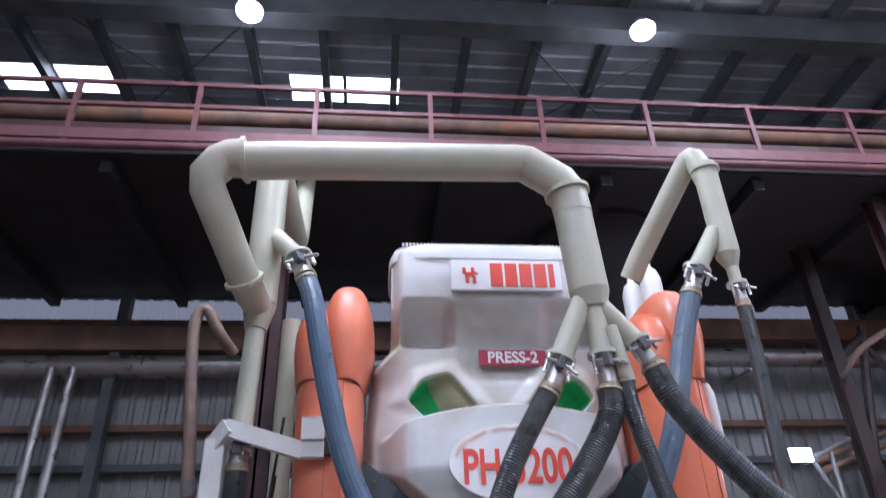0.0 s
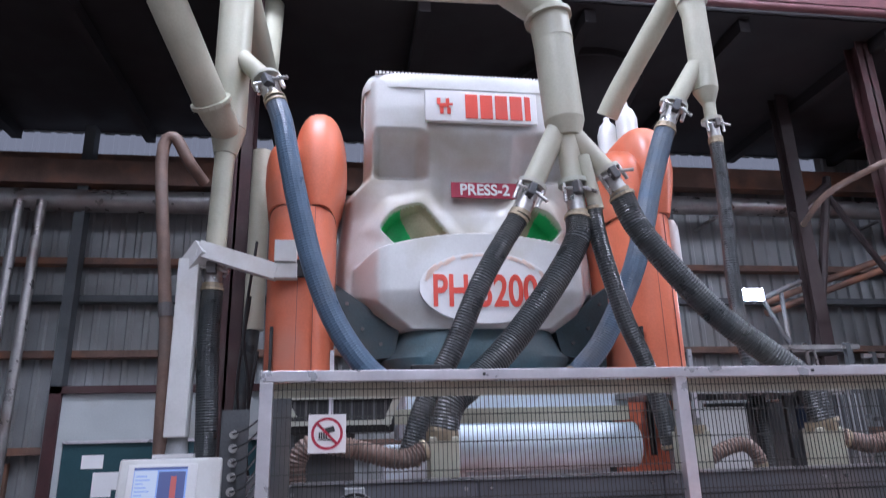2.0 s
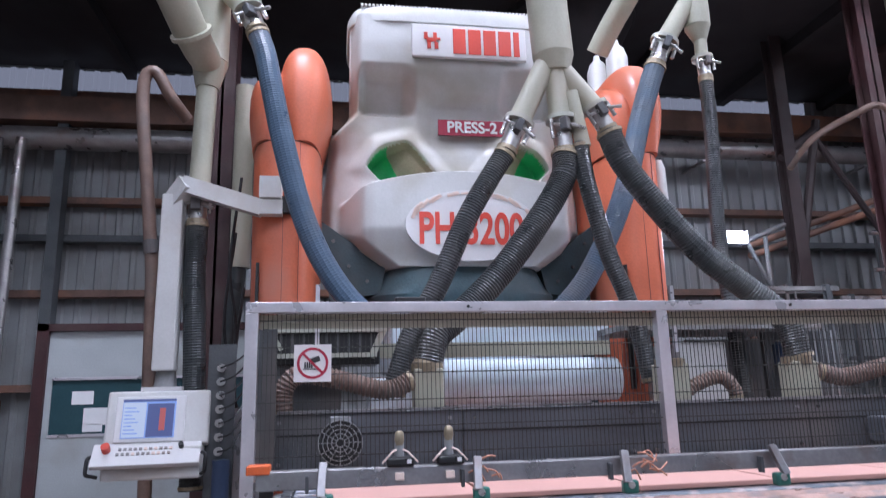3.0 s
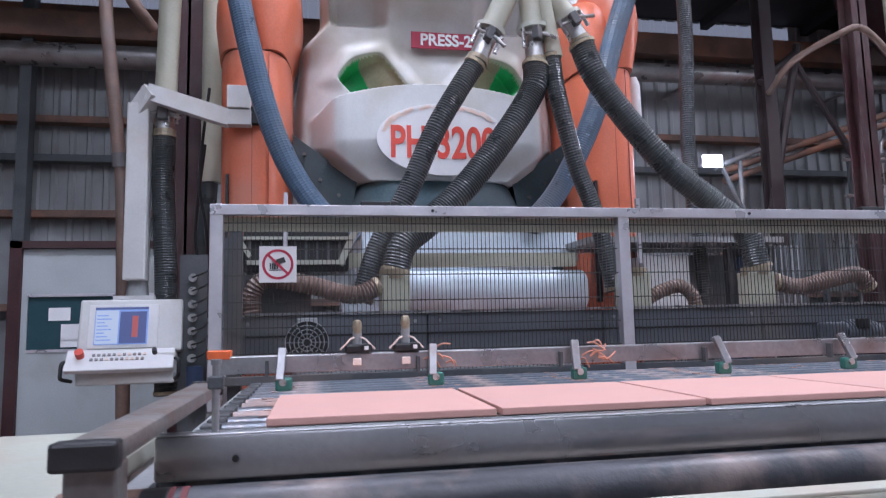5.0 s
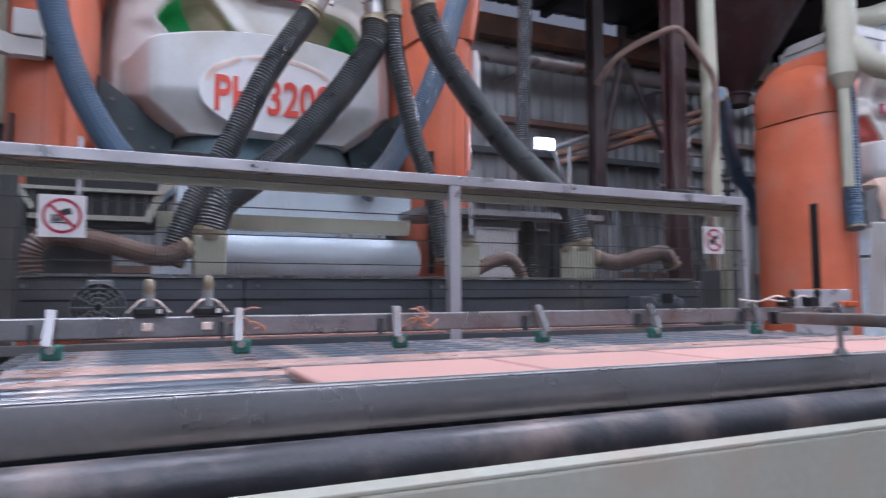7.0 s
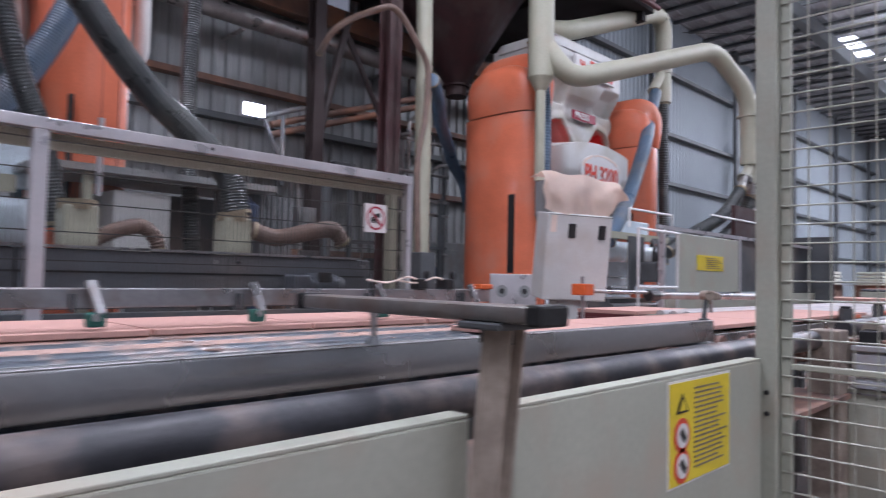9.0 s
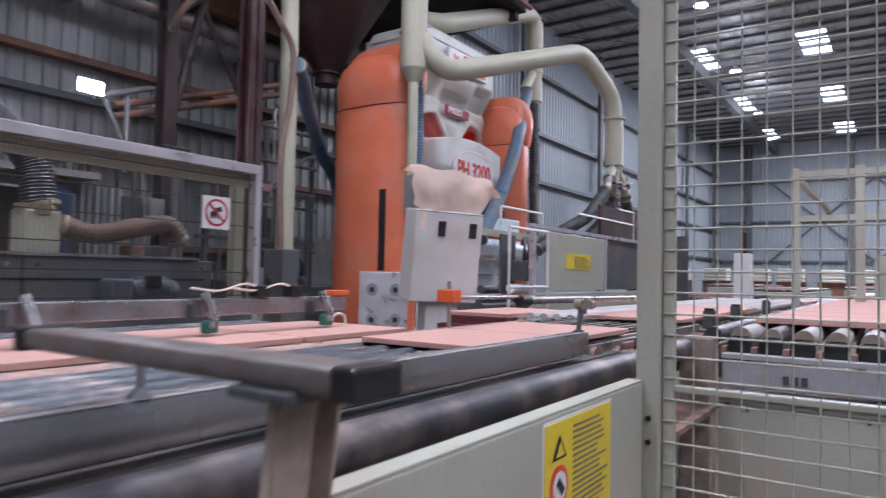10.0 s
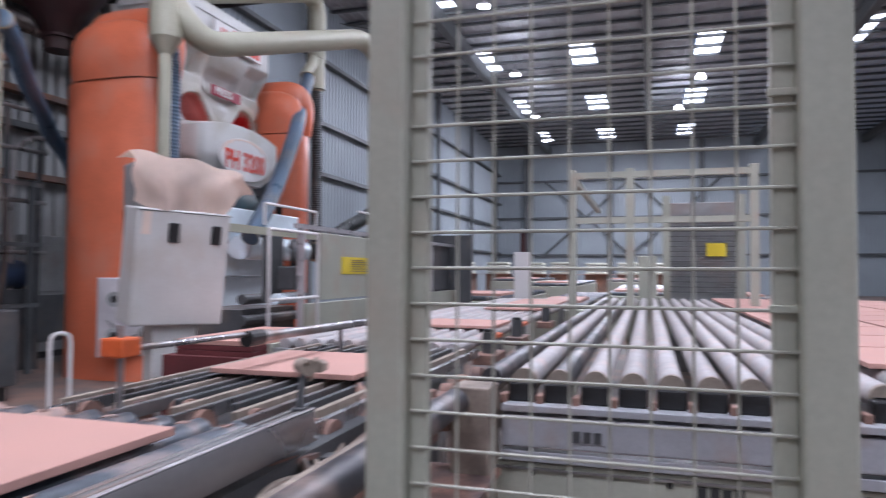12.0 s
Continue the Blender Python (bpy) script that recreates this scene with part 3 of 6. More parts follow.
def press():
    pr = thing("tile_press", CX, 5.5, 0, "large hydraulic tile press with moulded white shell and orange columns", "press")
    part("shell", shell(), ["white", "green", "vent_tan"], pr, "off-white moulded shell with two vents", smooth=True)
    # lid with a serrated rim
    bm = rounded_prism(CX, 5.53, [(4.40, 0.915, 0.5), (4.47, 0.92, 0.505), (4.54, 0.89, 0.48), (4.56, 0.83, 0.44)], 56, 6)
    part("lid", bm, "white", pr, smooth=True)
    bm = bmesh.new()
    for i in range(52):
        x = CX - 0.8 + 1.6 * i / 51
        box(x - 0.011, x + 0.011, 5.06, 5.13, 4.535, 4.56, 0.004, bm=bm)
    part("rim", bm, "white", pr)
    # name board: emblem and block shapes
    board = part("name_board", box(CX - 0.4, CX + 0.56, 4.99, 5.03, 4.075, 4.36, 0.006), "plate_white", pr, "white name board with red shapes")
    bm = bmesh.new()
    for dx, dz, w, h in ((0, 0, 0.08, 0.035), (0.03, 0.04, 0.03, 0.05), (-0.045, 0.035, 0.03, 0.06), (-0.02, -0.05, 0.03, 0.06), (0.04, -0.05, 0.03, 0.06), (0.05, 0.01, 0.05, 0.02)):
        x, z = CX - 0.24 + dx, 4.22 + dz
        box(x - w / 2, x + w / 2, 4.982, 4.99, z - h / 2, z + h / 2, 0.002, bm=bm, turn=None)
    part("emblem", bm, "red_text", board)
    for i in range(5):
        x = CX - 0.06 + 0.128 * i
        part("block", box(x, x + (0.106 if i < 4 else 0.05), 4.983, 4.99, 4.105, 4.33, 0.003), "red_text", board)
    tag = part("tag_plate", box(CX - 0.17, CX + 0.40, 5.185, 5.2, 3.475, 3.61), "maroon", pr, "maroon plate with white words")
    # oval badge
    bm = bmesh.new()
    bmesh.ops.create_cone(bm, cap_ends=True, segments=56, radius1=1, radius2=1, depth=0.02, matrix=Matrix.LocRotScale((CX + 0.02, 4.85, 2.62), Euler((radians(90), 0, 0)), (0.51, 0.275, 1)))
    badge = part("oval_badge", bm, "plate_white", pr, "white oval badge with red figures, edge flaking")
    bm = bmesh.new()
    rng = random.Random(4)
    for i in range(46):
        a = rng.uniform(0.25, 2.9)
        x, z = CX + 0.02 + 0.47 * math.cos(a), 2.625 + 0.245 * math.sin(a)
        w = rng.uniform(0.008, 0.03)
        box(x - w * 1.6, x + w * 1.6, 4.836, 4.845, z - w * 0.5, z + w * 0.5, bm=bm, turn=Matrix.Translation((x, 4.84, z)) @ pose(0, 0, 0, 0, -math.degrees(a) + 90) @ Matrix.Translation((-x, -4.84, -z)))
    part("flaking_edge", bm, "cloth", badge)
    # lower frame below the shell
    part("lower_ring", rounded_prism(CX, 5.55, [(1.95, 0.58, 0.5), (2.0, 0.7, 0.56), (2.12, 0.76, 0.6), (2.18, 0.7, 0.58), (2.34, 0.62, 0.56)], 40, 4), "teal", pr, smooth=True)
    part("crosshead", rounded_prism(CX, 5.6, [(1.55, 0.62, 0.6), (1.9, 0.66, 0.62), (1.97, 0.6, 0.6)], 40, 3), "paleblue", pr, smooth=True)
    bm = box(CX - 0.95, CX + 0.95, 5.5, 6.2, 1.9, 2.6, 0.05)
    part("yoke", bm, "teal", pr)
    for sgn in (-1, 1):
        bm = bmesh.new()
        prof = ((1.11, 2.72), (0.62, 2.35), (0.66, 2.14), (0.86, 2.12), (1.1, 2.5))
        for y in (5.12, 5.5):
            bm.faces.new([bm.verts.new((CX + sgn * u, y + 0.12 * (u - 0.6), z)) for u, z in prof])
        bm.verts.ensure_lookup_table()
        for i in range(5):
            bm.faces.new([bm.verts[k] for k in (i, (i + 1) % 5, 5 + (i + 1) % 5, 5 + i)])
        wing = part("wing", bm, "teal_dark", pr, "dark teal bracket under the shell")
        for u, z in ((1.02, 2.56), (0.9, 2.36), (0.76, 2.24)):
            part("bolt", cyl((CX + sgn * u, 5.1 + 0.12 * (u - 0.6), z), (CX + sgn * u, 5.14 + 0.12 * (u - 0.6), z), 0.014, 8), "grey_dark", wing)
        part("strut", box(CX + sgn * 1.02 - 0.03, CX + sgn * 1.02 + 0.03, 5.2, 5.3, 1.2, 2.5), "teal_dark", pr)
    part("base", box(CX - 1.1, CX + 1.1, 5.0, 6.2, 0, 1.1, 0.03), "paleblue", pr)
    for sgn in (-1, 1):
        cx = CX + sgn * 1.375
        cy = 5.36
        lv = [(0, 0.255, 0.56), (2.2, 0.255, 0.56), (3.2, 0.262, 0.565), (3.24, 0.255, 0.56)]
        col = part("column_cover", rounded_prism(cx, cy, lv, 56, 2.9), "orange", pr, "orange painted column cover with domed top", smooth=True)
        lv = [(3.24, 0.13, 0.56), (3.3, 0.145, 0.57), (3.4, 0.176, 0.58), (3.52, 0.206, 0.59), (3.64, 0.22, 0.595)]
        for i in range(1, 13):
            a = i / 12 * math.pi / 2
            lv.append((3.64 + 0.49 * math.sin(a), 0.22 * (0.1 + 0.9 * math.cos(a) ** 0.7), 0.595 * (0.25 + 0.75 * math.cos(a) ** 0.8)))
        part("dome", rounded_prism(cx + 0.122, cy, lv, 56, 2.7), "orange", col, smooth=True)
        # seam, slot and arched panel on the outer side
        bm = rounded_prism(cx, cy, [(3.231, 0.2595, 0.5645), (3.236, 0.2595, 0.5645)], 56, 2.9)
        part("seam", bm, "black", col)
        part("seam", box(cx - 0.002, cx + 0.002, cy - 0.564, cy - 0.5, 0.4, 3.23), "tile_dark", col)
        part("slot", box(cx - 0.18, cx - 0.16, cy - 0.54, cy - 0.32, 1.38, 2.32), "black", col)
        lobe = [(3.24, 0.175, 0.52), (3.36, 0.19, 0.53), (3.5, 0.208, 0.53), (3.66, 0.207, 0.51), (3.76, 0.19, 0.46), (3.84, 0.155, 0.38), (3.9, 0.1, 0.25), (3.925, 0.035, 0.1)]
        part("side_lobe", rounded_prism(cx - 0.1, cy - 0.03, lobe, 44, 2.5), "orange", col, smooth=True)
        part("body_seam", box(cx + 0.11, cx + 0.114, cy - 0.553, cy - 0.4, 0.4, 3.22), "tile_dark", col)
    # switch plate with four ports on the left column's side
    x, y = CX - 1.375 - 0.29, 4.965
    tp = Matrix.Translation((x, y, 0)) @ pose(0, 0, 0, 0, 0, -48)
    sp = part("port_plate", box(-0.27, 0.27, 0, 0.03, 0.66, 1.32, 0.006, turn=tp), "alu", pr, "pale grey plate with four round ports")
    for dx in (-0.13, 0.13):
        for dz in (0.18, 0.48):
            part("port", cyl(tp @ Vector((dx, 0, 0.66 + dz)), tp @ Vector((dx, -0.015, 0.66 + dz)), 0.1, 24), "alu", sp)
            part("port_ring", cyl(tp @ Vector((dx, -0.015, 0.66 + dz)), tp @ Vector((dx, -0.02, 0.66 + dz)), 0.065, 20), "grey_mid", sp)
            part("port_hole", cyl(tp @ Vector((dx, -0.024, 0.66 + dz)), tp @ Vector((dx, -0.016, 0.66 + dz)), 0.03, 14), "black", sp)
    # accumulator bottles behind the right column
    for dx, dy, z in ((1.81, 5.95, 4.82), (1.66, 6.1, 4.72)):
        part("bottle", rounded_prism(CX + dx, dy, [(2.0, 0.11, 0.11), (z - 0.15, 0.11, 0.11), (z - 0.05, 0.08, 0.08), (z, 0.035, 0.035), (z + 0.05, 0.03, 0.03)], 20, 2), "panel_white", pr, "pale grey gas bottle", smooth=True)
    x = CX + 1.78
    part("small_bottle", rounded_prism(x, 5.25, [(2.75, 0.03, 0.03), (2.85, 0.055, 0.055), (3.25, 0.055, 0.055), (3.33, 0.03, 0.03)], 16, 2), "panel_white", pr, smooth=True)
    part("press_drum", cyl((CX - 0.42, 4.62, 1.46), (CX + 0.96, 4.62, 1.46), 0.15, 28), "paleblue", pr, "pale blue shiny drum", smooth=True)
    part("die_block", box(CX - 0.75, CX + 0.85, 4.8, 5.6, 1.1, 1.5, 0.02), "paleblue", pr)
    part("front_plate", box(CX - 0.62, CX + 0.97, 4.66, 4.75, 1.67, 1.95, 0.02), "paleblue", pr)
    part("front_beam", box(CX - 1.1, CX + 0.8, 4.28, 4.36, 1.61, 1.7), "cream", pr)
    return pr, tag, badge


p1, tag1, badge1 = press()
P2X, P2Y = 10.97, 7.26
p2 = copy_thing(p1, pose(P2X, P2Y, 0) @ Matrix.Diagonal((1.3, 1.3, 1.167, 1)))
p2["label"] = "second tile press with white shell, red-lined vents and orange columns"
for ob in p2.children:
    if ob.name.startswith("shell"):
        ob.data = ob.data.copy()
        ob.data.materials[1] = M["redlining"]
        ob.data.materials[2] = M["redlining_pale"]
    if ob.name.startswith("port_plate"):
        ob.matrix_basis = Matrix.Translation((0, 0, -0.54)) @ Matrix.Diagonal((1, 1, 1.24, 1))
    if ob.name.startswith("column_cover"):
        for sub in ob.children:
            if sub.name.startswith("slot"):
                sub.matrix_basis = Matrix.Translation((-0.065, 0.19, -0.4)) @ Matrix.Diagonal((1, 1, 1.096, 1))
lettering("PRESS-2", CX + 0.115, 5.18, 3.54, 0.135, "plate_white", tag1, 0.95)
lettering("PH 3200", CX + 0.01, 4.836, 2.58, 0.34, "red_text", badge1, 0.68)
for ob in p2.children:
    if ob.name.startswith("oval_badge"):
        ORIGIN[ob] = Vector((CX, 5.5, 0))
        lettering("PH 3200", CX + 0.01, 4.836, 2.58, 0.34, "red_text", ob, 0.68)
    if ob.name.startswith("tag_plate"):
        ORIGIN[ob] = Vector((CX, 5.5, 0))
        lettering("PRESS", CX + 0.05, 5.18, 3.54, 0.135, "plate_white", ob)

# ---- powder pipes and hoses ----
def flange(p, q, r, at=0.5, bm=None):
    p, q = Vector(p), Vector(q)
    c, d = p.lerp(q, at), (q - p).normalized()
    return cyl(c - d * 0.015, c + d * 0.015, r, 20, bm=bm)


def coupling(parent, p, q, r):
    """A clamped steel coupling from p to q."""
    p, q = Vector(p), Vector(q)
    c = part("coupling", cyl(p, q, r, 18), "chrome", parent, "shiny steel hose coupling", smooth=True)
    part("collar", flange(p, q, r * 1.62, 0.04), "plinth", c, smooth=True)
    part("hose_clamp", flange(p, q, r * 1.15, 0.95), "brass", c, smooth=True)
    d = (q - p).normalized()
    side = d.cross(Vector((0, 1, 0))).normalized()
    for sgn in (-1, 1):
        a = p.lerp(q, 0.1) + side * sgn * r * 1.3 + Vector((0, -r * 0.7, 0))
        cl = cyl(a, a + d * (q - p).length * 0.55, r * 0.22, 8)
        part("lever", cl, "chrome", c)
    # toggle clamp on the front: block, handle and bolt
    front = p.lerp(q, 0.3) + Vector((0, -r * 1.25, 0))
    turn = Matrix.Translation(front) @ d.to_track_quat("Z", "Y").to_matrix().to_4x4()
    part("toggle", box(-r * 0.55, r * 0.55, -r * 0.4, r * 0.4, -r * 0.7, r * 0.7, r * 0.12, turn=turn), "grey_dark", c, "dark toggle clamp")
    part("handle", cyl(front + side * r * 0.5, front + side * r * 1.9 + d * r * 0.7 + Vector((0, -r * 0.5, 0)), r * 0.2, 8), "chrome", c)
    part("bolt", cyl(front - side * r * 1.5, front + side * r * 1.1, r * 0.16, 8), "chrome", c)
    return c


def hose(points, r, material, label, pitch=0.017, depth=0.075):
    h = thing("hose", *points[0], label, "hose")
    part("tube", ribbed(points, r, pitch, depth), material, h)
    for a, b in ((points[0], points[1]), (points[-1], points[-2])):
        d = (Vector(b) - Vector(a)).normalized() * 0.03
        part("clamp", cyl(Vector(a) + d * 0.3, Vector(a) + d, r * 1.1, 16), "brass", h, "metal hose clamp")
    return h


# left down-pipe with the overhead pipe
lp = thing("powder_pipe", -0.98, 4.9, 3.0, "cream painted powder down-pipe with a long overhead branch", "pipe")
part("down_pipe", elbowed([(-0.97, 4.9, 3.87), (-0.97, 4.9, 5.3), (-0.95, 6.6, 5.4), (-0.95, 6.9, 6.5)], 0.135, 0.18, 24), "cream", lp, smooth=True)
part("cone", cyl((-0.98, 4.9, 3.66), (-0.97, 4.9, 3.87), 0.085, 24, 0.135), "cream", lp, smooth=True)
part("tail_pipe", cyl((-1.0, 4.9, 2.8), (-0.98, 4.9, 3.67), 0.075, 20), "cream", lp, smooth=True)
part("overhead_pipe", sweep([Vector(p) for p in ((-1.04, 4.0, 4.61), (-0.7, 4.0, 4.63), (1.0, 4.0, 4.67), (1.06, 4.0, 4.67), (1.32, 4.0, 4.49), (1.36, 4.0, 4.42), (1.385, 4.0, 4.2))], 0.142, 24), "cream", lp, smooth=True)
part("mitre_elbow", sweep([Vector(p) for p in ((-0.98, 4.85, 3.85), (-1.0, 4.7, 3.86), (-1.06, 4.56, 3.96), (-1.27, 4.03, 4.4), (-1.27, 4.0, 4.48), (-1.19, 4.0, 4.6), (-1.13, 4.0, 4.63), (-1.02, 4.0, 4.64))], [0.11, 0.118, 0.122, 0.126, 0.132, 0.138, 0.142, 0.144], 24), "cream", lp, smooth=True)
part("flange", flange((-1.06, 4.0, 4.62), (-0.98, 4.0, 4.63), 0.172), "cream", lp)
part("flange", flange((1.355, 4.0, 4.43), (1.365, 4.0, 4.37), 0.172), "cream", lp)
part("flange", flange((-1.03, 4.63, 3.9), (-1.06, 4.55, 3.97), 0.15), "cream", lp)
part("drop_pipe", cyl((1.415, 4.0, 3.58), (1.37, 4.0, 4.42), 0.138, 24), "cream", lp, smooth=True)
part("junction", cyl((1.42, 4.0, 3.46), (1.415, 4.0, 3.58), 0.1, 24, 0.138), "cream", lp, smooth=True)
legs = (((1.36, 4.0, 3.52), (1.15, 3.98, 3.1), (1.05, 3.97, 2.88)), ((1.42, 4.0, 3.5), (1.43, 3.98, 3.13), (1.44, 3.97, 2.89)), ((1.47, 4.0, 3.47), (1.66, 3.98, 3.22), (1.75, 3.97, 3.05)))
for a, b, c in legs:
    part("leg_pipe", cyl(a, b, 0.075, 18), "cream", lp, smooth=True)
    coupling(lp, b, c, 0.062)
part("side_branch", cyl((-0.9, 4.88, 4.5), (-0.66, 4.6, 4.14), 0.075, 18), "cream", lp, smooth=True)
coupling(lp, (-0.66, 4.6, 4.14), (-0.58, 4.52, 3.93), 0.072)
coupling(lp, (-1.0, 4.9, 2.8), (-1.0, 4.9, 2.62), 0.065)
hose([(1.05, 3.97, 2.88), (0.92, 3.97, 2.68), (0.77, 3.97, 2.42), (0.59, 3.97, 2.02), (0.42, 3.97, 1.71), (0.31, 3.97, 1.38)], 0.066, "hose_grey", "dark grey ribbed hose running down from the powder pipe")
hose([(1.44, 3.97, 2.89), (1.41, 3.95, 2.71), (1.22, 3.93, 2.41), (0.94, 3.9, 2.06), (0.7, 3.86, 1.83), (0.55, 3.82, 1.7), (0.49, 3.8, 1.52)], 0.08, "hose_grey", "thick grey ribbed hose curving down to a hopper box")
hose([(1.75, 3.97, 3.05), (1.83, 3.96, 2.83), (2.04, 3.94, 2.52), (2.3, 3.92, 2.21), (2.56, 3.88, 1.98), (2.75, 3.84, 1.79), (2.8, 3.8, 1.53)], 0.08, "hose_grey", "thick grey ribbed hose curving down to the far hopper box")
solid("stub_pipe", cyl((1.5, 3.95, 3.3), (1.56, 3.94, 2.92), 0.05, 16), "cream", "short cream stub pipe under the junction", "pipe", smooth=True)
hose([(1.54, 3.95, 2.95), (1.56, 3.95, 2.74), (1.61, 3.95, 2.49), (1.69, 3.96, 2.19), (1.78, 3.97, 1.96), (1.85, 3.97, 1.7), (1.9, 3.97, 1.42)], 0.056, "hose_grey", "slim dark ribbed hose")
hose([(-0.58, 4.52, 3.93), (-0.52, 4.5, 3.75), (-0.46, 4.48, 3.46), (-0.37, 4.46, 3.05), (-0.26, 4.45, 2.64), (-0.12, 4.44, 2.29), (0.07, 4.42, 2.0), (0.3, 4.4, 1.8)], 0.077, "hose_blue", "blue-grey ribbed hose hanging beside the column", 0.018, 0.03)
hose([(-1.0, 4.9, 2.62), (-1.0, 4.9, 2.2), (-0.97, 4.9, 1.6), (-0.95, 4.88, 0.8)], 0.075, "hose_grey", "grey ribbed hose under the tail pipe")
# second cream pipe behind
solid("riser_pipe", cyl((-0.85, 6.0, 2.5), (-0.85, 6.0, 4.2), 0.09, 20), "cream", "cream riser pipe beside the column", "pipe", smooth=True)
solid("riser_pipe", sweep(spline([(-0.95, 6.0, 0.4), (-0.92, 6.0, 1.6), (-0.86, 6.0, 2.5)], 0.1), 0.07), "hose_grey", "dark lower riser hose", "hose", smooth=True)

# right down-pipe
rp = thing("powder_pipe", 2.81, 4.5, 3.9, "cream powder down-pipe with a slanted feed pipe", "pipe")
part("feed_pipe", elbowed([(2.3, 5.3, 4.35), (2.36, 5.2, 4.5), (2.76, 4.55, 5.26), (2.81, 4.5, 4.9)], 0.1, 0.13, 20), "cream", rp, smooth=True)
part("down_pipe", cyl((2.81, 4.5, 4.18), (2.81, 4.5, 5.08), 0.1, 20), "cream", rp, smooth=True)
part("flange", flange((2.81, 4.5, 5.05), (2.81, 4.5, 5.0), 0.125), "cream", rp)
part("cone", cyl((2.82, 4.5, 4.06), (2.81, 4.5, 4.18), 0.05, 20, 0.1), "cream", rp, smooth=True)
part("tail_pipe", cyl((2.82, 4.5, 3.92), (2.82, 4.5, 4.07), 0.05, 16), "cream", rp, smooth=True)
part("side_branch", cyl((2.75, 4.5, 4.4), (2.52, 4.5, 4.05), 0.075, 16), "cream", rp, smooth=True)
coupling(rp, (2.52, 4.5, 4.05), (2.43, 4.52, 3.84), 0.068)
coupling(rp, (2.82, 4.5, 3.92), (2.83, 4.5, 3.74), 0.05)
hose([(2.43, 4.52, 3.84), (2.36, 4.52, 3.66), (2.25, 4.52, 3.35), (2.12, 4.53, 2.9), (1.98, 4.55, 2.55), (1.77, 4.58, 2.17), (1.55, 4.6, 1.92)], 0.08, "hose_blue", "blue-grey ribbed hose falling across the orange column", 0.018, 0.03)
hose([(2.83, 4.5, 3.74), (2.825, 4.5, 3.3), (2.8, 4.5, 2.78), (2.79, 4.5, 2.43), (2.8, 4.48, 2.0), (2.84, 4.45, 1.2)], 0.053, "hose_grey", "grey ribbed hose hanging from the tail pipe")
bh = thing("brown_hose", -1.55, 6.0, 0, "brown dusty hose bent over at its top", "hose")
part("ferrule", cyl((-1.585, 6.0, 2.62), (-1.6, 6.0, 2.74), 0.065, 14), "grey_dark", bh)
part("tube", sweep(spline([(-1.5, 6.0, 0.0), (-1.56, 6.0, 2.2), (-1.62, 6.0, 2.9), (-1.75, 6.0, 4.1), (-1.66, 6.0, 4.32), (-1.52, 6.05, 4.1), (-1.4, 6.2, 3.95)], 0.05), 0.055), "hose_brown", bh, smooth=True)

# ---- guard fence in front of the press ----
gf = thing("guard_fence", 1.63, 3.25, 0.9, "aluminium-framed guard fence with fine dark wire mesh", "fence")
FX0, FXM, FX1, FY, FZ0, FZ1 = -0.43, 1.625, 3.66, 3.25, 1.02, 1.82
part("top_rail", box(FX0, FX1, FY - 0.03, FY + 0.03, FZ1 - 0.05, FZ1, 0.003), "alu", gf)
part("bottom_rail", box(FX0, FX1, FY - 0.025, FY + 0.025, FZ0 - 0.04, FZ0, 0.003), "grey_dark", gf)
for x, w in ((FX0 + 0.03, 0.03), (FXM, 0.03), (FX1 - 0.02, 0.02)):
    part("post", box(x - w, x + w, FY - 0.027, FY + 0.027, FZ0 - 0.15, FZ1 - 0.05, 0.003), "alu", gf)
for x in (0.62, 2.35):
    part("bolt", cyl((x, FY - 0.036, FZ1 - 0.025), (x, FY - 0.03, FZ1 - 0.025), 0.008, 10), "black", gf)
for a, b in ((FX0 + 0.06, FXM - 0.03), (FXM + 0.03, FX1 - 0.04)):
    bm = bmesh.new()
    n = int((b - a) / 0.0205)
    for i in range(1, n):
        x = a + (b - a) * i / n
        box(x - 0.0015, x + 0.0015, FY + 0.004, FY + 0.007, FZ0, FZ1 - 0.05, bm=bm)
    for z in (1.12, 1.24, 1.36, 1.485, 1.61, 1.735):
        box(a, b, FY, FY + 0.005, z - 0.0025, z + 0.0025, bm=bm)
    ob = part("wire_mesh", bm, "wire", gf, "fine dark welded wire mesh")
    ob["kind"] = "stuff"
part("inner_strip", box(FX0 + 0.06, FX1 - 0.04, 3.278, 3.3, 1.70, 1.768), "cream", gf, "cream inner strip")
for x in (FX0 + 0.11, FX1 - 0.1):
    part("inner_post", box(x - 0.03, x + 0.03, 3.28, 3.33, 0.87, 1.7), "cream" if x > 0 else "grey_dark", gf)


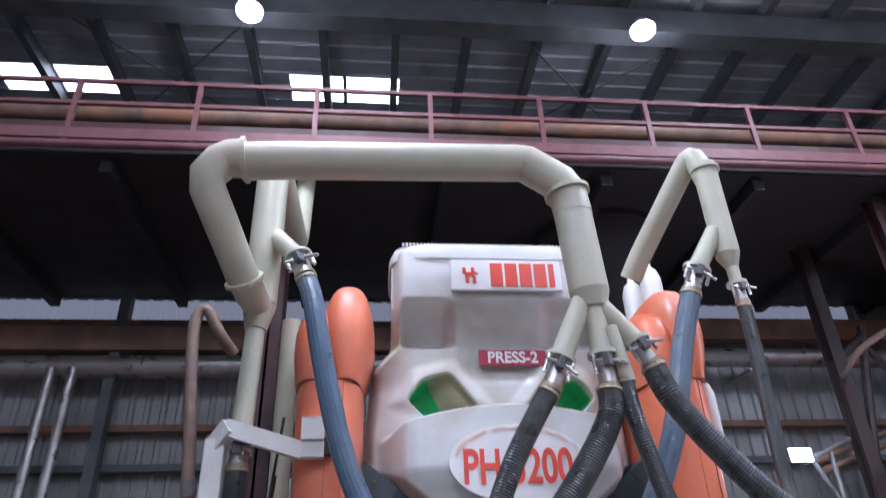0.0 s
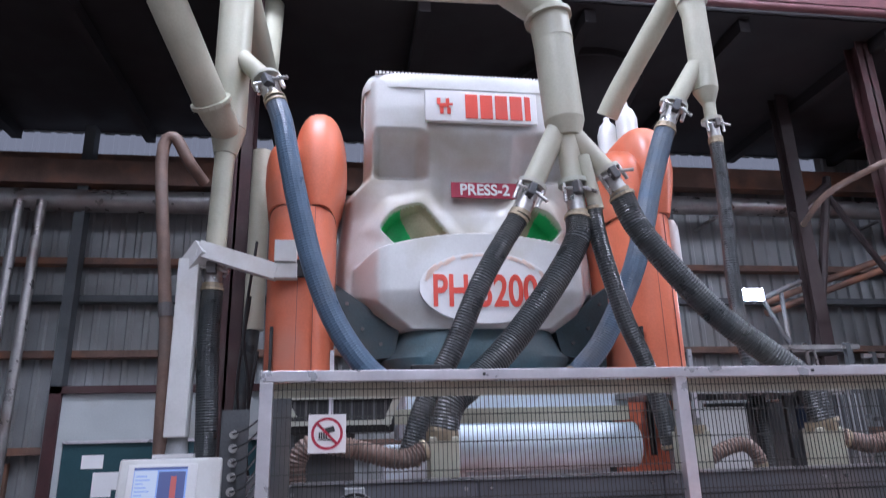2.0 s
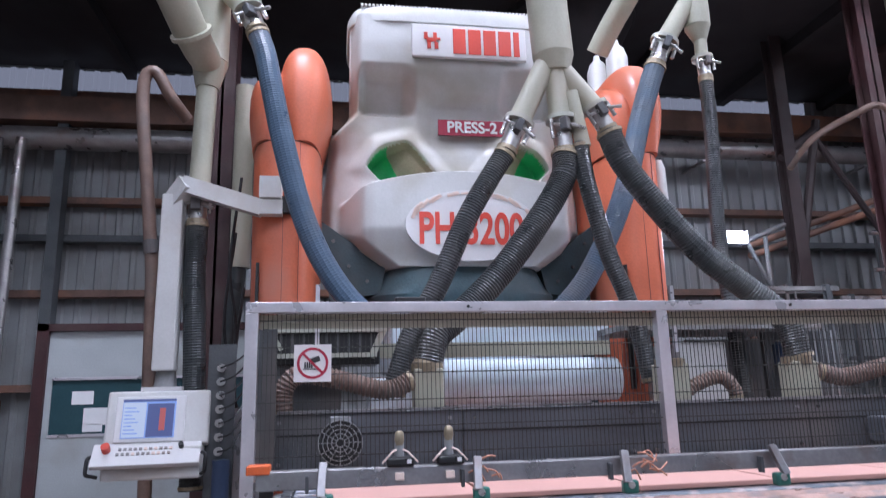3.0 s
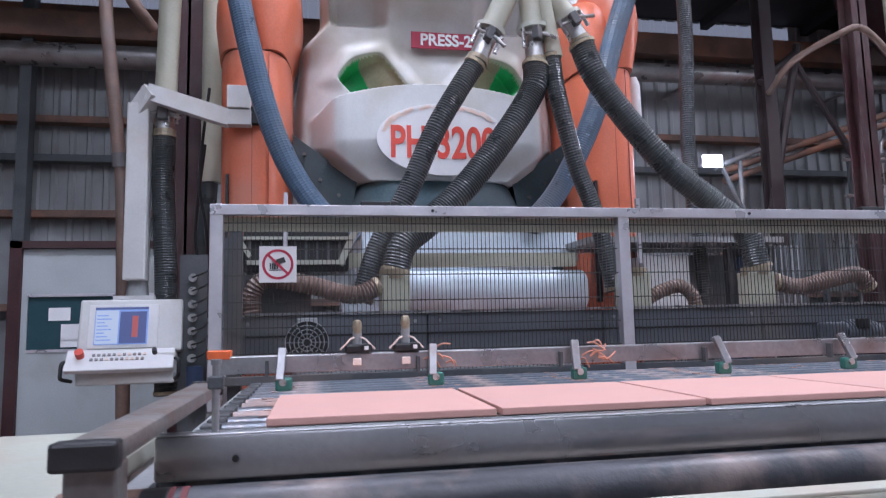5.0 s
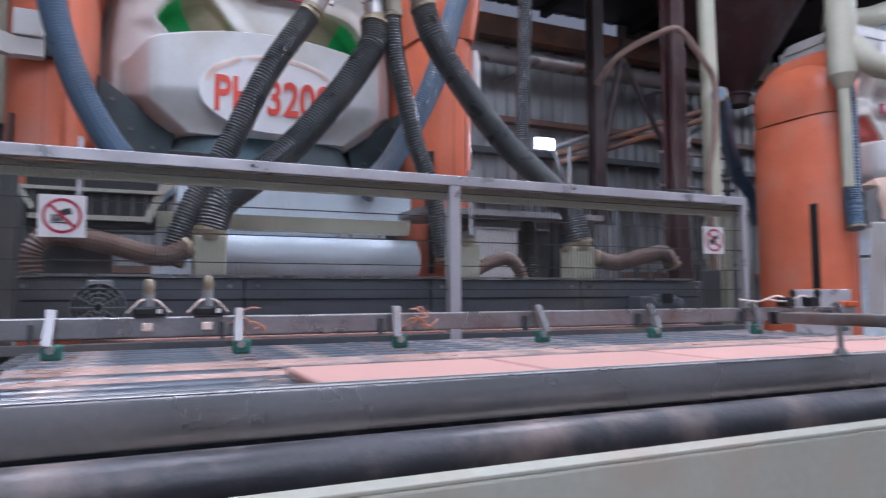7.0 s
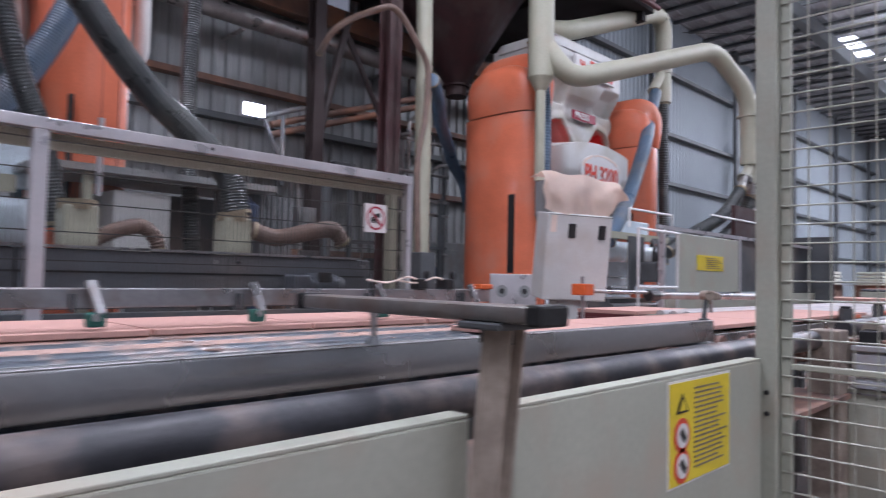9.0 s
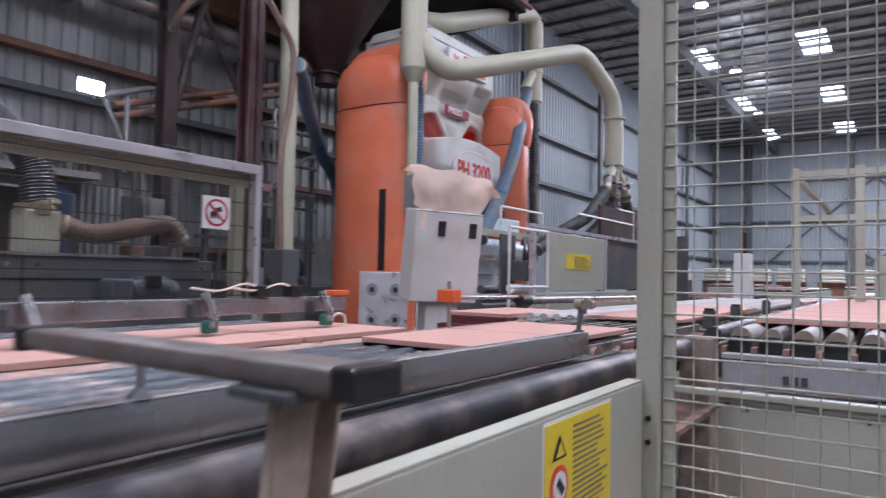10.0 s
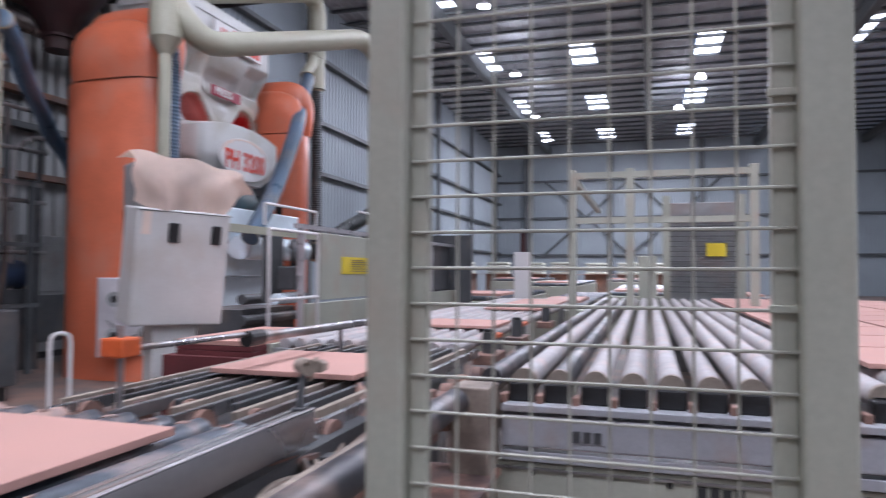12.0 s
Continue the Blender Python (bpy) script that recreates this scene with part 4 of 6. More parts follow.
def no_hand_sign(x, z, s):
    """White square sign: red ring and slash over a black hand shape."""
    sg = thing("prohibition_sign", x, FY - 0.03, z, "white sign with red ring and slash over dark pictogram", "sign", "prohibition signs")
    y = FY - 0.036
    part("plate", box(x - s / 2, x + s / 2, y, y + 0.004, z - s / 2, z + s / 2), "plate_white", sg)
    bm = bmesh.new()
    for i in range(40):
        a0, a1 = 2 * math.pi * i / 40, 2 * math.pi * (i + 1) / 40
        vs = [bm.verts.new((x + r * s * math.cos(a), y - 0.003, z + r * s * math.sin(a))) for r, a in ((0.42, a0), (0.42, a1), (0.35, a1), (0.35, a0))]
        bm.faces.new(vs)
    part("ring", bm, "sign_red", sg)
    part("slash", box(x - 0.36 * s, x + 0.36 * s, y - 0.005, y - 0.002, z - 0.033 * s, z + 0.033 * s, turn=Matrix.Translation((x, y, z)) @ pose(0, 0, 0, 0, 45) @ Matrix.Translation((-x, -y, -z))), "sign_red", sg)
    bm = box(x - 0.02 * s, x + 0.22 * s, y - 0.0035, y - 0.001, z - 0.01 * s, z + 0.14 * s, 0.0, turn=Matrix.Translation((x, y, z)) @ pose(0, 0, 0, 0, -18) @ Matrix.Translation((-x, -y, -z)))
    for k in range(4):
        u = x - 0.2 * s + 0.06 * s * k
        box(u - 0.02 * s, u + 0.02 * s, y - 0.0035, y - 0.001, z - 0.13 * s, z + 0.03 * s, bm=bm)
    box(x - 0.25 * s, x + 0.2 * s, y - 0.0035, y - 0.001, z - 0.17 * s, z - 0.15 * s, bm=bm)
    part("pictogram", bm, "ink", sg)


no_hand_sign(-0.12, 1.535, 0.17)
no_hand_sign(3.365, 1.54, 0.165)

# ---- machinery behind the fence ----
xb = thing("dark_crossbeam", 1.6, 3.65, 1.02, "long dark grey machine beam behind the mesh", "beam")
for i in range(4):
    a = -0.35 + 0.99 * i
    part("beam_plate", box(a, a + 0.984, 3.55, 3.75, 1.02, 1.30, 0.006), "beam_grey", xb)
    for x in (a + 0.06, a + 0.92):
        for z in (1.06, 1.26):
            part("bolt", cyl((x, 3.54, z), (x, 3.55, z), 0.01, 8), "steel", xb)
part("groove", box(-0.3, 3.55, 3.545, 3.55, 1.19, 1.2), "black", xb)
solid("beam_cap", box(-0.3, 3.5, 3.53, 3.6, 1.304, 1.315), "steel", "bright steel strip on the dark beam", "strip")
for x in (0.49, 2.775, 1.94):
    hb = thing("hopper_box", x, 3.8, 1.3, "cream sheet-metal hopper spout under a hose", "spout", "hopper spouts")
    part("body", box(x - 0.08, x + 0.08, 3.72, 3.88, 1.2, 1.52, 0.008), "cream", hb)
    part("collar", cyl((x, 3.8, 1.5), (x, 3.8, 1.55), 0.09, 18), "brass", hb, smooth=True)
hose([(0.4, 3.75, 1.46), (0.25, 3.72, 1.41), (0.0, 3.7, 1.47), (-0.2, 3.7, 1.5), (-0.28, 3.7, 1.42), (-0.28, 3.7, 1.28)], 0.05, "hose_brown", "dusty brown ribbed hose behind the mesh", 0.02, 0.16)
hose([(2.86, 3.75, 1.46), (3.02, 3.72, 1.42), (3.25, 3.7, 1.47), (3.42, 3.7, 1.49), (3.5, 3.7, 1.4)], 0.05, "hose_brown", "dusty brown ribbed hose behind the mesh", 0.02, 0.16)
hose([(1.98, 3.8, 1.33), (2.1, 3.8, 1.4), (2.25, 3.8, 1.44), (2.33, 3.8, 1.38), (2.35, 3.8, 1.3)], 0.04, "hose_brown", "short brown ribbed hose behind the mesh", 0.02, 0.16)


def fan_motor(x, y, z, r):
    fm = thing("electric_motor", x, y, z, "small grey electric motor with a domed fan grille", "motor")
    part("body", cyl((x, y + 0.02, z), (x, y + 0.16, z), r * 0.92, 24), "grey_mid", fm, smooth=True)
    part("grille_back", cyl((x, y, z), (x, y + 0.02, z), r, 28), "black", fm)
    bm = bmesh.new()
    for k in range(5):
        rr = r * (0.2 + 0.2 * k)
        pts = [Vector((x + rr * math.cos(a), y - 0.008, z + rr * math.sin(a))) for a in (2 * math.pi * i / 28 for i in range(29))]
        sweep(pts, 0.003, 5, bm)
    for i in range(12):
        a = 2 * math.pi * i / 12
        cyl((x + 0.15 * r * math.cos(a), y - 0.008, z + 0.15 * r * math.sin(a)), (x + r * math.cos(a), y - 0.004, z + r * math.sin(a)), 0.0025, 5, bm=bm)
    part("grille", bm, "grey_mid", fm)
    part("terminal_box", box(x - 0.05, x + 0.05, y + 0.05, y + 0.13, z + r * 0.85, z + r * 1.15, 0.006), "grey_mid", fm)


fan_motor(0.01, 3.4, 1.165, 0.105)
gm = thing("gear_motor", 3.1, 3.45, 1.06, "small dusty gear motor at the end of the beam", "motor")
part("body", cyl((3.05, 3.45, 1.14), (3.25, 3.45, 1.14), 0.062, 20), "beam_grey", gm, smooth=True)
part("fan_cover", cyl((3.25, 3.45, 1.14), (3.3, 3.45, 1.14), 0.066, 20, 0.05), "grey_dark", gm, smooth=True)
for i in range(8):
    part("fin", cyl((3.07 + 0.022 * i, 3.45, 1.14), (3.077 + 0.022 * i, 3.45, 1.14), 0.073, 20), "beam_grey", gm)
part("gearbox", box(2.94, 3.05, 3.39, 3.51, 1.06, 1.2, 0.012), "beam_grey", gm)
part("terminal_box", box(3.1, 3.18, 3.37, 3.4, 1.16, 1.22, 0.006), "black", gm)
# guard box on the near side, ducts beyond
lb = thing("dark_guard_box", -0.03, 3.95, 1.1, "black guard box with pale rims and slanted brackets behind the mesh", "guard")
part("body", box(-0.36, 0.24, 3.98, 4.3, 1.56, 1.86, 0.01), "black", lb)
part("rim", box(-0.4, 0.27, 3.94, 3.98, 1.745, 1.762), "plinth", lb)
part("rim", box(-0.34, 0.22, 3.94, 3.98, 1.6, 1.625), "plinth", lb)
part("bracket", box(-0.02, 0.02, 3.95, 3.98, -0.2, 0.06, turn=Matrix.Translation((0.27, 0, 1.78)) @ pose(0, 0, 0, 0, 24)), "plinth", lb)
part("bracket", box(-0.012, 0.012, 3.9, 3.93, -0.16, 0.05, turn=Matrix.Translation((-0.4, 0, 1.78)) @ pose(0, 0, 0, 0, -32)), "plinth", lb)
part("lower_panel", box(-0.5, 0.02, 4.32, 4.36, 1.0, 1.6), "grey_dark", lb)
part("end_panel", box(-0.52, -0.38, 4.3, 4.34, 1.0, 1.8), "grey_dark", lb)
for i in range(9):
    x = -0.33 + 0.064 * i
    part("fin", box(x, x + 0.012, 3.965, 3.98, 1.63, 1.74), "grey_dark", lb)
rb = thing("feed_machine", 2.7, 4.3, 1.1, "grey sheet-metal feed unit behind the mesh", "machine")
part("body", box(2.28, 2.62, 4.3, 4.9, 1.0, 1.68, 0.01), "panel_white", rb)
part("hood", box(1.85, 3.3, 4.2, 4.9, 1.76, 1.8), "grey_mid", rb)
part("back_panel", box(2.64, 3.62, 4.86, 4.9, 1.0, 1.74, 0.006), "grey_dark", rb)
part("leg", box(2.1, 2.15, 4.25, 4.3, 0.9, 1.76), "cream", rb)
part("side_panel", box(2.95, 3.5, 4.35, 4.4, 1.1, 1.75), "grey_dark", rb)
for i in range(6):
    part("bar", box(3.25 + 0.045 * i, 3.262 + 0.045 * i, 4.3, 4.312, 1.2, 1.75), "grey_mid", rb)
bm = rounded_prism(3.1, 4.3, [(1.0, 0.06, 0.06), (1.5, 0.06, 0.06), (1.52, 0.1, 0.1), (1.66, 0.1, 0.1), (1.69, 0.06, 0.06), (1.75, 0.02, 0.02)], 20, 3)
part("blue_valve", bm, "blue_dark", rb, "dark blue pot-shaped valve", smooth=True)
for x, y in ((-0.12, 3.95), (2.1, 4.0)):
    bm = box(x - 0.012, x + 0.012, y - 0.012, y + 0.012, 1.6, 2.02)
    solid("small_bracket", bm, "alu", "thin pale metal bracket above the fence", "bracket")
bm = box(0.27, 0.42, 3.27, 3.33, 1.823, 1.85, 0.006)
box(0.42, 0.47, 3.275, 3.325, 1.823, 1.845, bm=bm)
solid("limit_switch", bm, "black", "black limit switch lying on the fence rail", "switch")
bm = box(3.1, 3.25, 3.27, 3.33, 1.823, 1.85, 0.006)
solid("limit_switch", bm, "black", "black limit switch lying on the fence rail", "switch")

# ---- control console on its arm ----
cs = thing("control_console", -1.15, 4.85, 1.0, "off-white control console with lit screen hung from an arm", "console")
tilt = Matrix.Translation((-1.15, 4.75, 1.2)) @ pose(0, 0, 0, -12, 0, 4) @ Matrix.Translation((1.15, -4.75, -1.2))
part("housing", box(-1.46, -0.83, 4.72, 4.95, 1.1, 1.45, 0.015, turn=tilt), "panel_white", cs)
part("bezel", box(-1.40, -0.98, 4.705, 4.72, 1.12, 1.41, 0.004, turn=tilt), "plate_white", cs)
scr = part("screen", box(-1.36, -1.04, 4.7, 4.706, 1.145, 1.39, turn=tilt), "screen", cs, "lit blue computer screen")
part("list_pane", box(-1.355, -1.22, 4.696, 4.7, 1.15, 1.37, turn=tilt), "screen_pale", scr)
part("title_bar", box(-1.36, -1.04, 4.696, 4.7, 1.375, 1.39, turn=tilt), "screen_dark", scr)
part("figure_pane", box(-1.21, -1.05, 4.696, 4.7, 1.15, 1.36, turn=tilt), "screen_dark", scr)
part("figure", box(-1.135, -1.10, 4.692, 4.696, 1.19, 1.33, turn=tilt), "screen_red", scr)
for i in range(8):
    part("text_bar", box(-1.345, -1.26 - 0.02 * (i % 3), 4.693, 4.696, 1.17 + 0.023 * i, 1.177 + 0.023 * i, turn=tilt), "screen", scr)
desk_turn = Matrix.Translation((-1.15, 4.65, 1.05)) @ pose(0, 0, 0, -38, 0, 4) @ Matrix.Translation((1.15, -4.65, -1.05))
desk = part("keyboard_shelf", box(-1.5, -0.86, 4.64, 4.68, 0.98, 1.14, 0.006, turn=desk_turn), "plate_white", cs)
rng = random.Random(2)
for r in range(2):
    for i in range(11):
        x = -1.36 + 0.03 * i + 0.01 * r
        part("key", box(x, x + 0.018, 4.632, 4.64, 1.05 + 0.035 * r, 1.066 + 0.035 * r, turn=desk_turn), rng.choice(["grey_mid", "cloth", "grey_mid"]), desk)
part("stop_button", cyl(desk_turn @ Vector((-1.42, 4.64, 1.09)), desk_turn @ Vector((-1.42, 4.59, 1.09)), 0.026, 16), "red_text", desk, "red mushroom stop button", smooth=True)
part("switch", cyl(desk_turn @ Vector((-0.98, 4.64, 1.1)), desk_turn @ Vector((-0.98, 4.6, 1.1)), 0.016, 12), "black", desk)
part("lower_case", box(-1.46, -0.86, 4.68, 4.93, 0.9, 1.1, 0.012), "panel_white", cs)
for x in (-1.52, -0.82):
    part("handle", elbowed([(x + (0.05 if x < -1 else -0.03), 4.66, 1.06), (x, 4.62, 1.05), (x, 4.6, 0.95), (x + (0.05 if x < -1 else -0.03), 4.66, 0.93)], 0.012, 0.02, 8), "black", cs)
part("stem", box(-1.22, -1.08, 4.77, 4.91, 1.58, 2.8, 0.01), "panel_white", cs)
part("swivel", cyl((-1.15, 4.89, 1.47), (-1.15, 4.89, 1.6), 0.075, 20, 0.06), "grey_mid", cs, smooth=True)
part("foot_plate", box(-1.28, -1.02, 4.8, 4.98, 1.45, 1.475), "plate_white", cs)
arm = bmesh.new()
for a, b, w in (((-1.15, 4.84, 2.76), (-1.06, 4.77, 2.86), 0.066), ((-1.06, 4.77, 2.86), (-0.56, 4.745, 2.7), 0.06), ((-0.56, 4.745, 2.7), (-0.42, 4.745, 2.7), 0.056)):
    a, b = Vector(a), Vector(b)
    mid, d = (a + b) / 2, b - a
    q = d.to_track_quat("X", "Z").to_matrix().to_4x4()
    t = bmesh.new()
    bmesh.ops.create_cube(t, size=1, matrix=Matrix.Translation(mid) @ q @ Matrix.Diagonal((d.length + 0.05, w * 1.6, w * 1.9, 1)))
    join(arm, t)
part("arm", arm, "panel_white", cs)
part("arm_box", box(-0.555, -0.4, 4.68, 4.8, 2.76, 2.92, 0.006), "panel_white", cs)
part("clamp_gap", box(-0.4, -0.31, 4.74, 4.83, 2.67, 2.79), "black", cs)

# ---- office booth by the wall ----
bo = thing("office_booth", -2.2, 8.0, 0, "white panelled office booth with a window and red steel frame", "booth", kind="structure")
part("wall_panel", box(-3.1, -0.3, 8.0, 8.06, 0, 1.05), "booth", bo)
part("wall_panel", box(-3.1, -0.3, 8.0, 8.06, 1.64, 2.15), "booth", bo)
part("wall_panel", box(-3.1, -3.04, 8.06, 9.6, 0, 2.15), "booth", bo)
for x0, x1 in ((-3.1, -3.04), (-1.98, -1.86), (-0.36, -0.3)):
    part("wall_panel", box(x0, x1, 8.0, 8.06, 1.05, 1.64), "booth", bo)
for x0, x1 in ((-3.04, -1.98), (-1.86, -0.36)):
    w = part("window", box(x0, x1, 8.02, 8.03, 1.05, 1.64), "glass_dark", bo, "dark teal-tinted window")
    part("window_frame", box(x0, x1, 7.99, 8.0, 1.03, 1.06), "alu", w)
    part("window_frame", box(x0, x1, 7.99, 8.0, 1.63, 1.66), "alu", w)
for x, z, a, b in ((-2.72, 1.44, 0.11, 0.07), (-2.45, 1.24, 0.25, 0.09), (-2.6, 1.12, 0.1, 0.04)):
    part("paper", box(x - a, x + a, 8.012, 8.016, z - b, z + b), "paper", bo)
part("frame_post", box(-3.22, -3.1, 7.95, 8.08, 0, 2.24), "red_steel", bo)
part("frame_beam", box(-3.22, -0.2, 7.95, 8.06, 2.16, 2.24), "red_steel", bo)
solid("wall_door", box(-5.6, -4.6, HY1 - 0.12, HY1 - 0.05, 0, 1.45), "rust", "low brown door panel in the cladding", "door", kind="structure")
wl = thing("work_light", 5.05, 7.9, 3.2, "small bright white work light on a steel bracket", "lamp")
part("head", box(4.98, 5.22, 7.8, 7.9, 3.2, 3.33, 0.01), "alu", wl)
part("glass", box(4.97, 5.24, 7.77, 7.8, 3.19, 3.34), "tube_glow", wl, "glowing white glass")
bm = cyl((5.2, 7.9, 3.2), (6.1, 8.2, 3.55), 0.035, 10)
cyl((5.35, 7.95, 3.22), (5.7, 8.1, 2.7), 0.03, 10, bm=bm)
cyl((5.72, 8.1, 2.4), (5.72, 8.1, 3.4), 0.03, 10, bm=bm)
part("bracket", bm, "grey_dark", wl)
bulb_light(5.1, 7.6, 3.27, 90)
for dz in (0, 0.15):
    solid("slanted_pipe", cyl((6.0, 8.9, 3.4 - dz), (9.0, 8.6, 4.4 - dz), 0.05, 10), "rust", "slanted rusty pipe by the bracing", "pipe", "slanted pipes", smooth=True)
# pipes between the presses
solid("riser_pipe", elbowed([(7.1, 6.8, 0.0), (7.1, 6.8, 3.9), (7.05, 6.8, 6.5)], 0.11, 0.2), "cream", "cream riser pipe between the presses", "pipe", smooth=True)
hose([(6.4, 8.3, 4.42), (6.0, 7.3, 4.45), (6.05, 6.6, 4.5), (6.36, 6.55, 4.58), (6.74, 6.55, 4.24), (6.93, 6.55, 3.95), (6.9, 6.55, 3.3), (6.78, 6.55, 2.6), (6.8, 6.5, 1.0)], 0.04, "hose_brown", "tan hose looping over to the riser pipe", 0.03, 0.04)
hose([(7.07, 6.62, 3.86), (7.5, 6.95, 3.74), (8.03, 7.4, 3.58), (8.75, 7.95, 3.4), (9.3, 8.35, 3.2), (9.75, 8.5, 2.9), (9.8, 8.4, 2.4)], 0.1, "hose_blue", "blue hose running behind the column of the second press", 0.03, 0.05)
solid("grey_locker", box(6.3, 6.56, 5.95, 6.25, 0, 1.5, 0.01), "grey_dark", "narrow dark grey metal locker by the column", "locker")

# dim plant standing between the presses and the wall
rng = random.Random(12)
for x, y, w, d, h in ((4.3, 8.4, 1.0, 0.6, 1.7), (5.5, 8.8, 0.8, 0.6, 1.9), (7.1, 9.2, 1.2, 0.7, 1.25), (10.4, 9.5, 1.0, 0.7, 1.9), (3.2, 8.9, 0.7, 0.6, 1.4), (13.8, 9.2, 1.4, 0.8, 1.6)):
    ck = thing("control_cabinet", x, y, 0, "dim grey machine cabinet standing by the wall", "cabinet", "wall cabinets")
    part("body", box(x - w / 2, x + w / 2, y, y + d, 0.1, h, 0.01), "grey_mid", ck)
    part("plinth", box(x - w / 2, x + w / 2, y + 0.02, y + d, 0, 0.1), "black", ck)
    for k in range(2):
        z = 0.25 + k * (h - 0.35) / 2
        part("door", box(x - w / 2 + 0.05, x + w / 2 - 0.05, y - 0.012, y, z, z + (h - 0.45) / 2, 0.004), "grey_mid" if k else "grey_dark", ck)
        part("handle", box(x + w / 2 - 0.12, x + w / 2 - 0.09, y - 0.03, y - 0.012, z + 0.15, z + 0.3), "chrome", ck)
for x, y in ((5.2, 7.2), (7.4, 8.0), (8.4, 8.35)):
    fr = thing("pipe_rack", x, y, 0, "dark steel pipe rack with thin lines", "rack", "pipe racks")
    for dx in (-0.6, 0.6):
        part("post", box(x + dx - 0.03, x + dx + 0.03, y - 0.03, y + 0.03, 0, 2.55), "roof_steel", fr)
    for z in (0.9, 1.7, 2.5):
        part("bar", box(x - 0.75, x + 0.75, y - 0.025, y + 0.025, z - 0.025, z + 0.025), "roof_steel" if z < 2 else "old_pipe", fr)
    for k in range(3):
        part("line", sweep(spline([(x - 0.4 + 0.3 * k, y + 0.04, 2.5), (x - 0.35 + 0.3 * k, y, 1.6), (x - 0.45 + 0.3 * k, y - 0.02, 0.9), (x - 0.3 + 0.3 * k, y, 0)], 0.1), 0.014, 6), rng.choice(["hose_brown", "black", "old_pipe"]), fr)
mc = thing("floor_machine", 7.0, 6.9, 0, "dark floor-standing pump unit with a flywheel", "machine")
part("body", box(6.75, 7.6, 6.9, 7.6, 0.15, 0.95, 0.02), "grey_dark", mc)
part("feet", box(6.8, 7.5, 6.95, 7.5, 0, 0.15), "black", mc)
part("flywheel", cyl((7.0, 6.8, 0.55), (7.0, 6.9, 0.55), 0.24, 24), "grey_mid", mc, smooth=True)
part("top_box", box(6.9, 7.3, 7.0, 7.4, 0.95, 1.3, 0.01), "grey_mid", mc)
# cables and small lines beside the press
for k, (x, y, z) in enumerate(((-0.72, 5.0, 3.0), (-0.76, 5.1, 2.6), (-0.7, 5.2, 2.2))):
    solid("cable", sweep(spline([(x, y, z), (x - 0.05, y - 0.05, z - 0.7), (x + 0.04 * k, y, z - 1.3), (x - 0.1, y, 0.0)], 0.06), 0.012, 6), "black", "thin black cable hanging beside the press", "cable", "press cables")
vb = thing("valve_bank", -0.78, 4.75, 0, "bank of small valves and blue filter beside the fence", "valve")
part("backplate", box(-0.86, -0.68, 4.8, 4.82, 0, 1.75), "grey_dark", vb)
for k in range(7):
    part("valve", cyl((-0.77, 4.76, 1.05 + 0.09 * k), (-0.77, 4.8, 1.05 + 0.09 * k), 0.028, 12), "chrome", vb)
    part("tube", sweep(spline([(-0.77, 4.75, 1.05 + 0.09 * k), (-0.68, 4.7, 1.08 + 0.09 * k), (-0.62, 4.8, 1.2 + 0.08 * k)], 0.03), 0.006, 6), "black", vb)
part("filter", cyl((-0.74, 4.72, 0.75), (-0.74, 4.72, 1.0), 0.055, 16), "blue_dark", vb, "dark blue filter bowl", smooth=True)

# ---- main roller conveyor ----
cv = thing("roller_conveyor", 1.7, 2.2, 0, "long steel roller conveyor dusted with red clay", "conveyor")
RX0, RX1 = -0.22, 3.52
part("front_rail", box(RX0, RX1, 1.285, 1.345, 0.972, 1.052, 0.007), "rail_steel", cv, "brushed steel front rail", smooth=True)
# pale strip draws the highlight along the rail's lit top edge
part("edge_strip", box(RX0, RX1, 1.287, 1.299, 1.0515, 1.0535, 0.001), "alu", cv, "bright strip painting the highlight on the top edge")
for y in (1.302, 1.322):
    part("groove", box(RX0, RX1, y, y + 0.006, 1.052, 1.0535), "grey_mid", cv)
part("rail_lip", box(RX0, RX1, 1.345, 1.355, 1.0, 1.02), "steel", cv)
part("rail_bolt", cyl((-0.08, 1.277, 1.01), (-0.08, 1.285, 1.01), 0.006, 10), "black", cv)
part("under_beam", box(RX0, RX1 + 0.4, 1.3, 1.36, 0.8, 0.95), "grey_dark", cv)
part("tie_bar", cyl((RX0, 1.222, 0.94), (3.9, 1.222, 0.94), 0.015, 12), "dusty_bar", cv, smooth=True)
for i in range(9):
    x = 0.2 + 0.42 * i
    part("tie_bracket", box(x, x + 0.05, 1.205, 1.3, 0.89, 0.925, 0.004), "dusty" if i % 2 else "grey_dark", cv)
part("drive_tube", cyl((-0.3, 1.13, 0.952), (4.3, 1.13, 0.952), 0.044, 24), "rubber", cv, "dark rubber-covered long tube", smooth=True)
for x0, x1, m in ((-0.32, -0.2, "rust"), (-0.2, -0.16, "black"), (-0.158, -0.15, "maroon_clay"), (-0.14, -0.13, "maroon_clay")):
    part("tube_end", cyl((x0, 1.13, 0.952), (x1, 1.13, 0.952), 0.0462, 24), m, cv, smooth=True)
me_roll = None
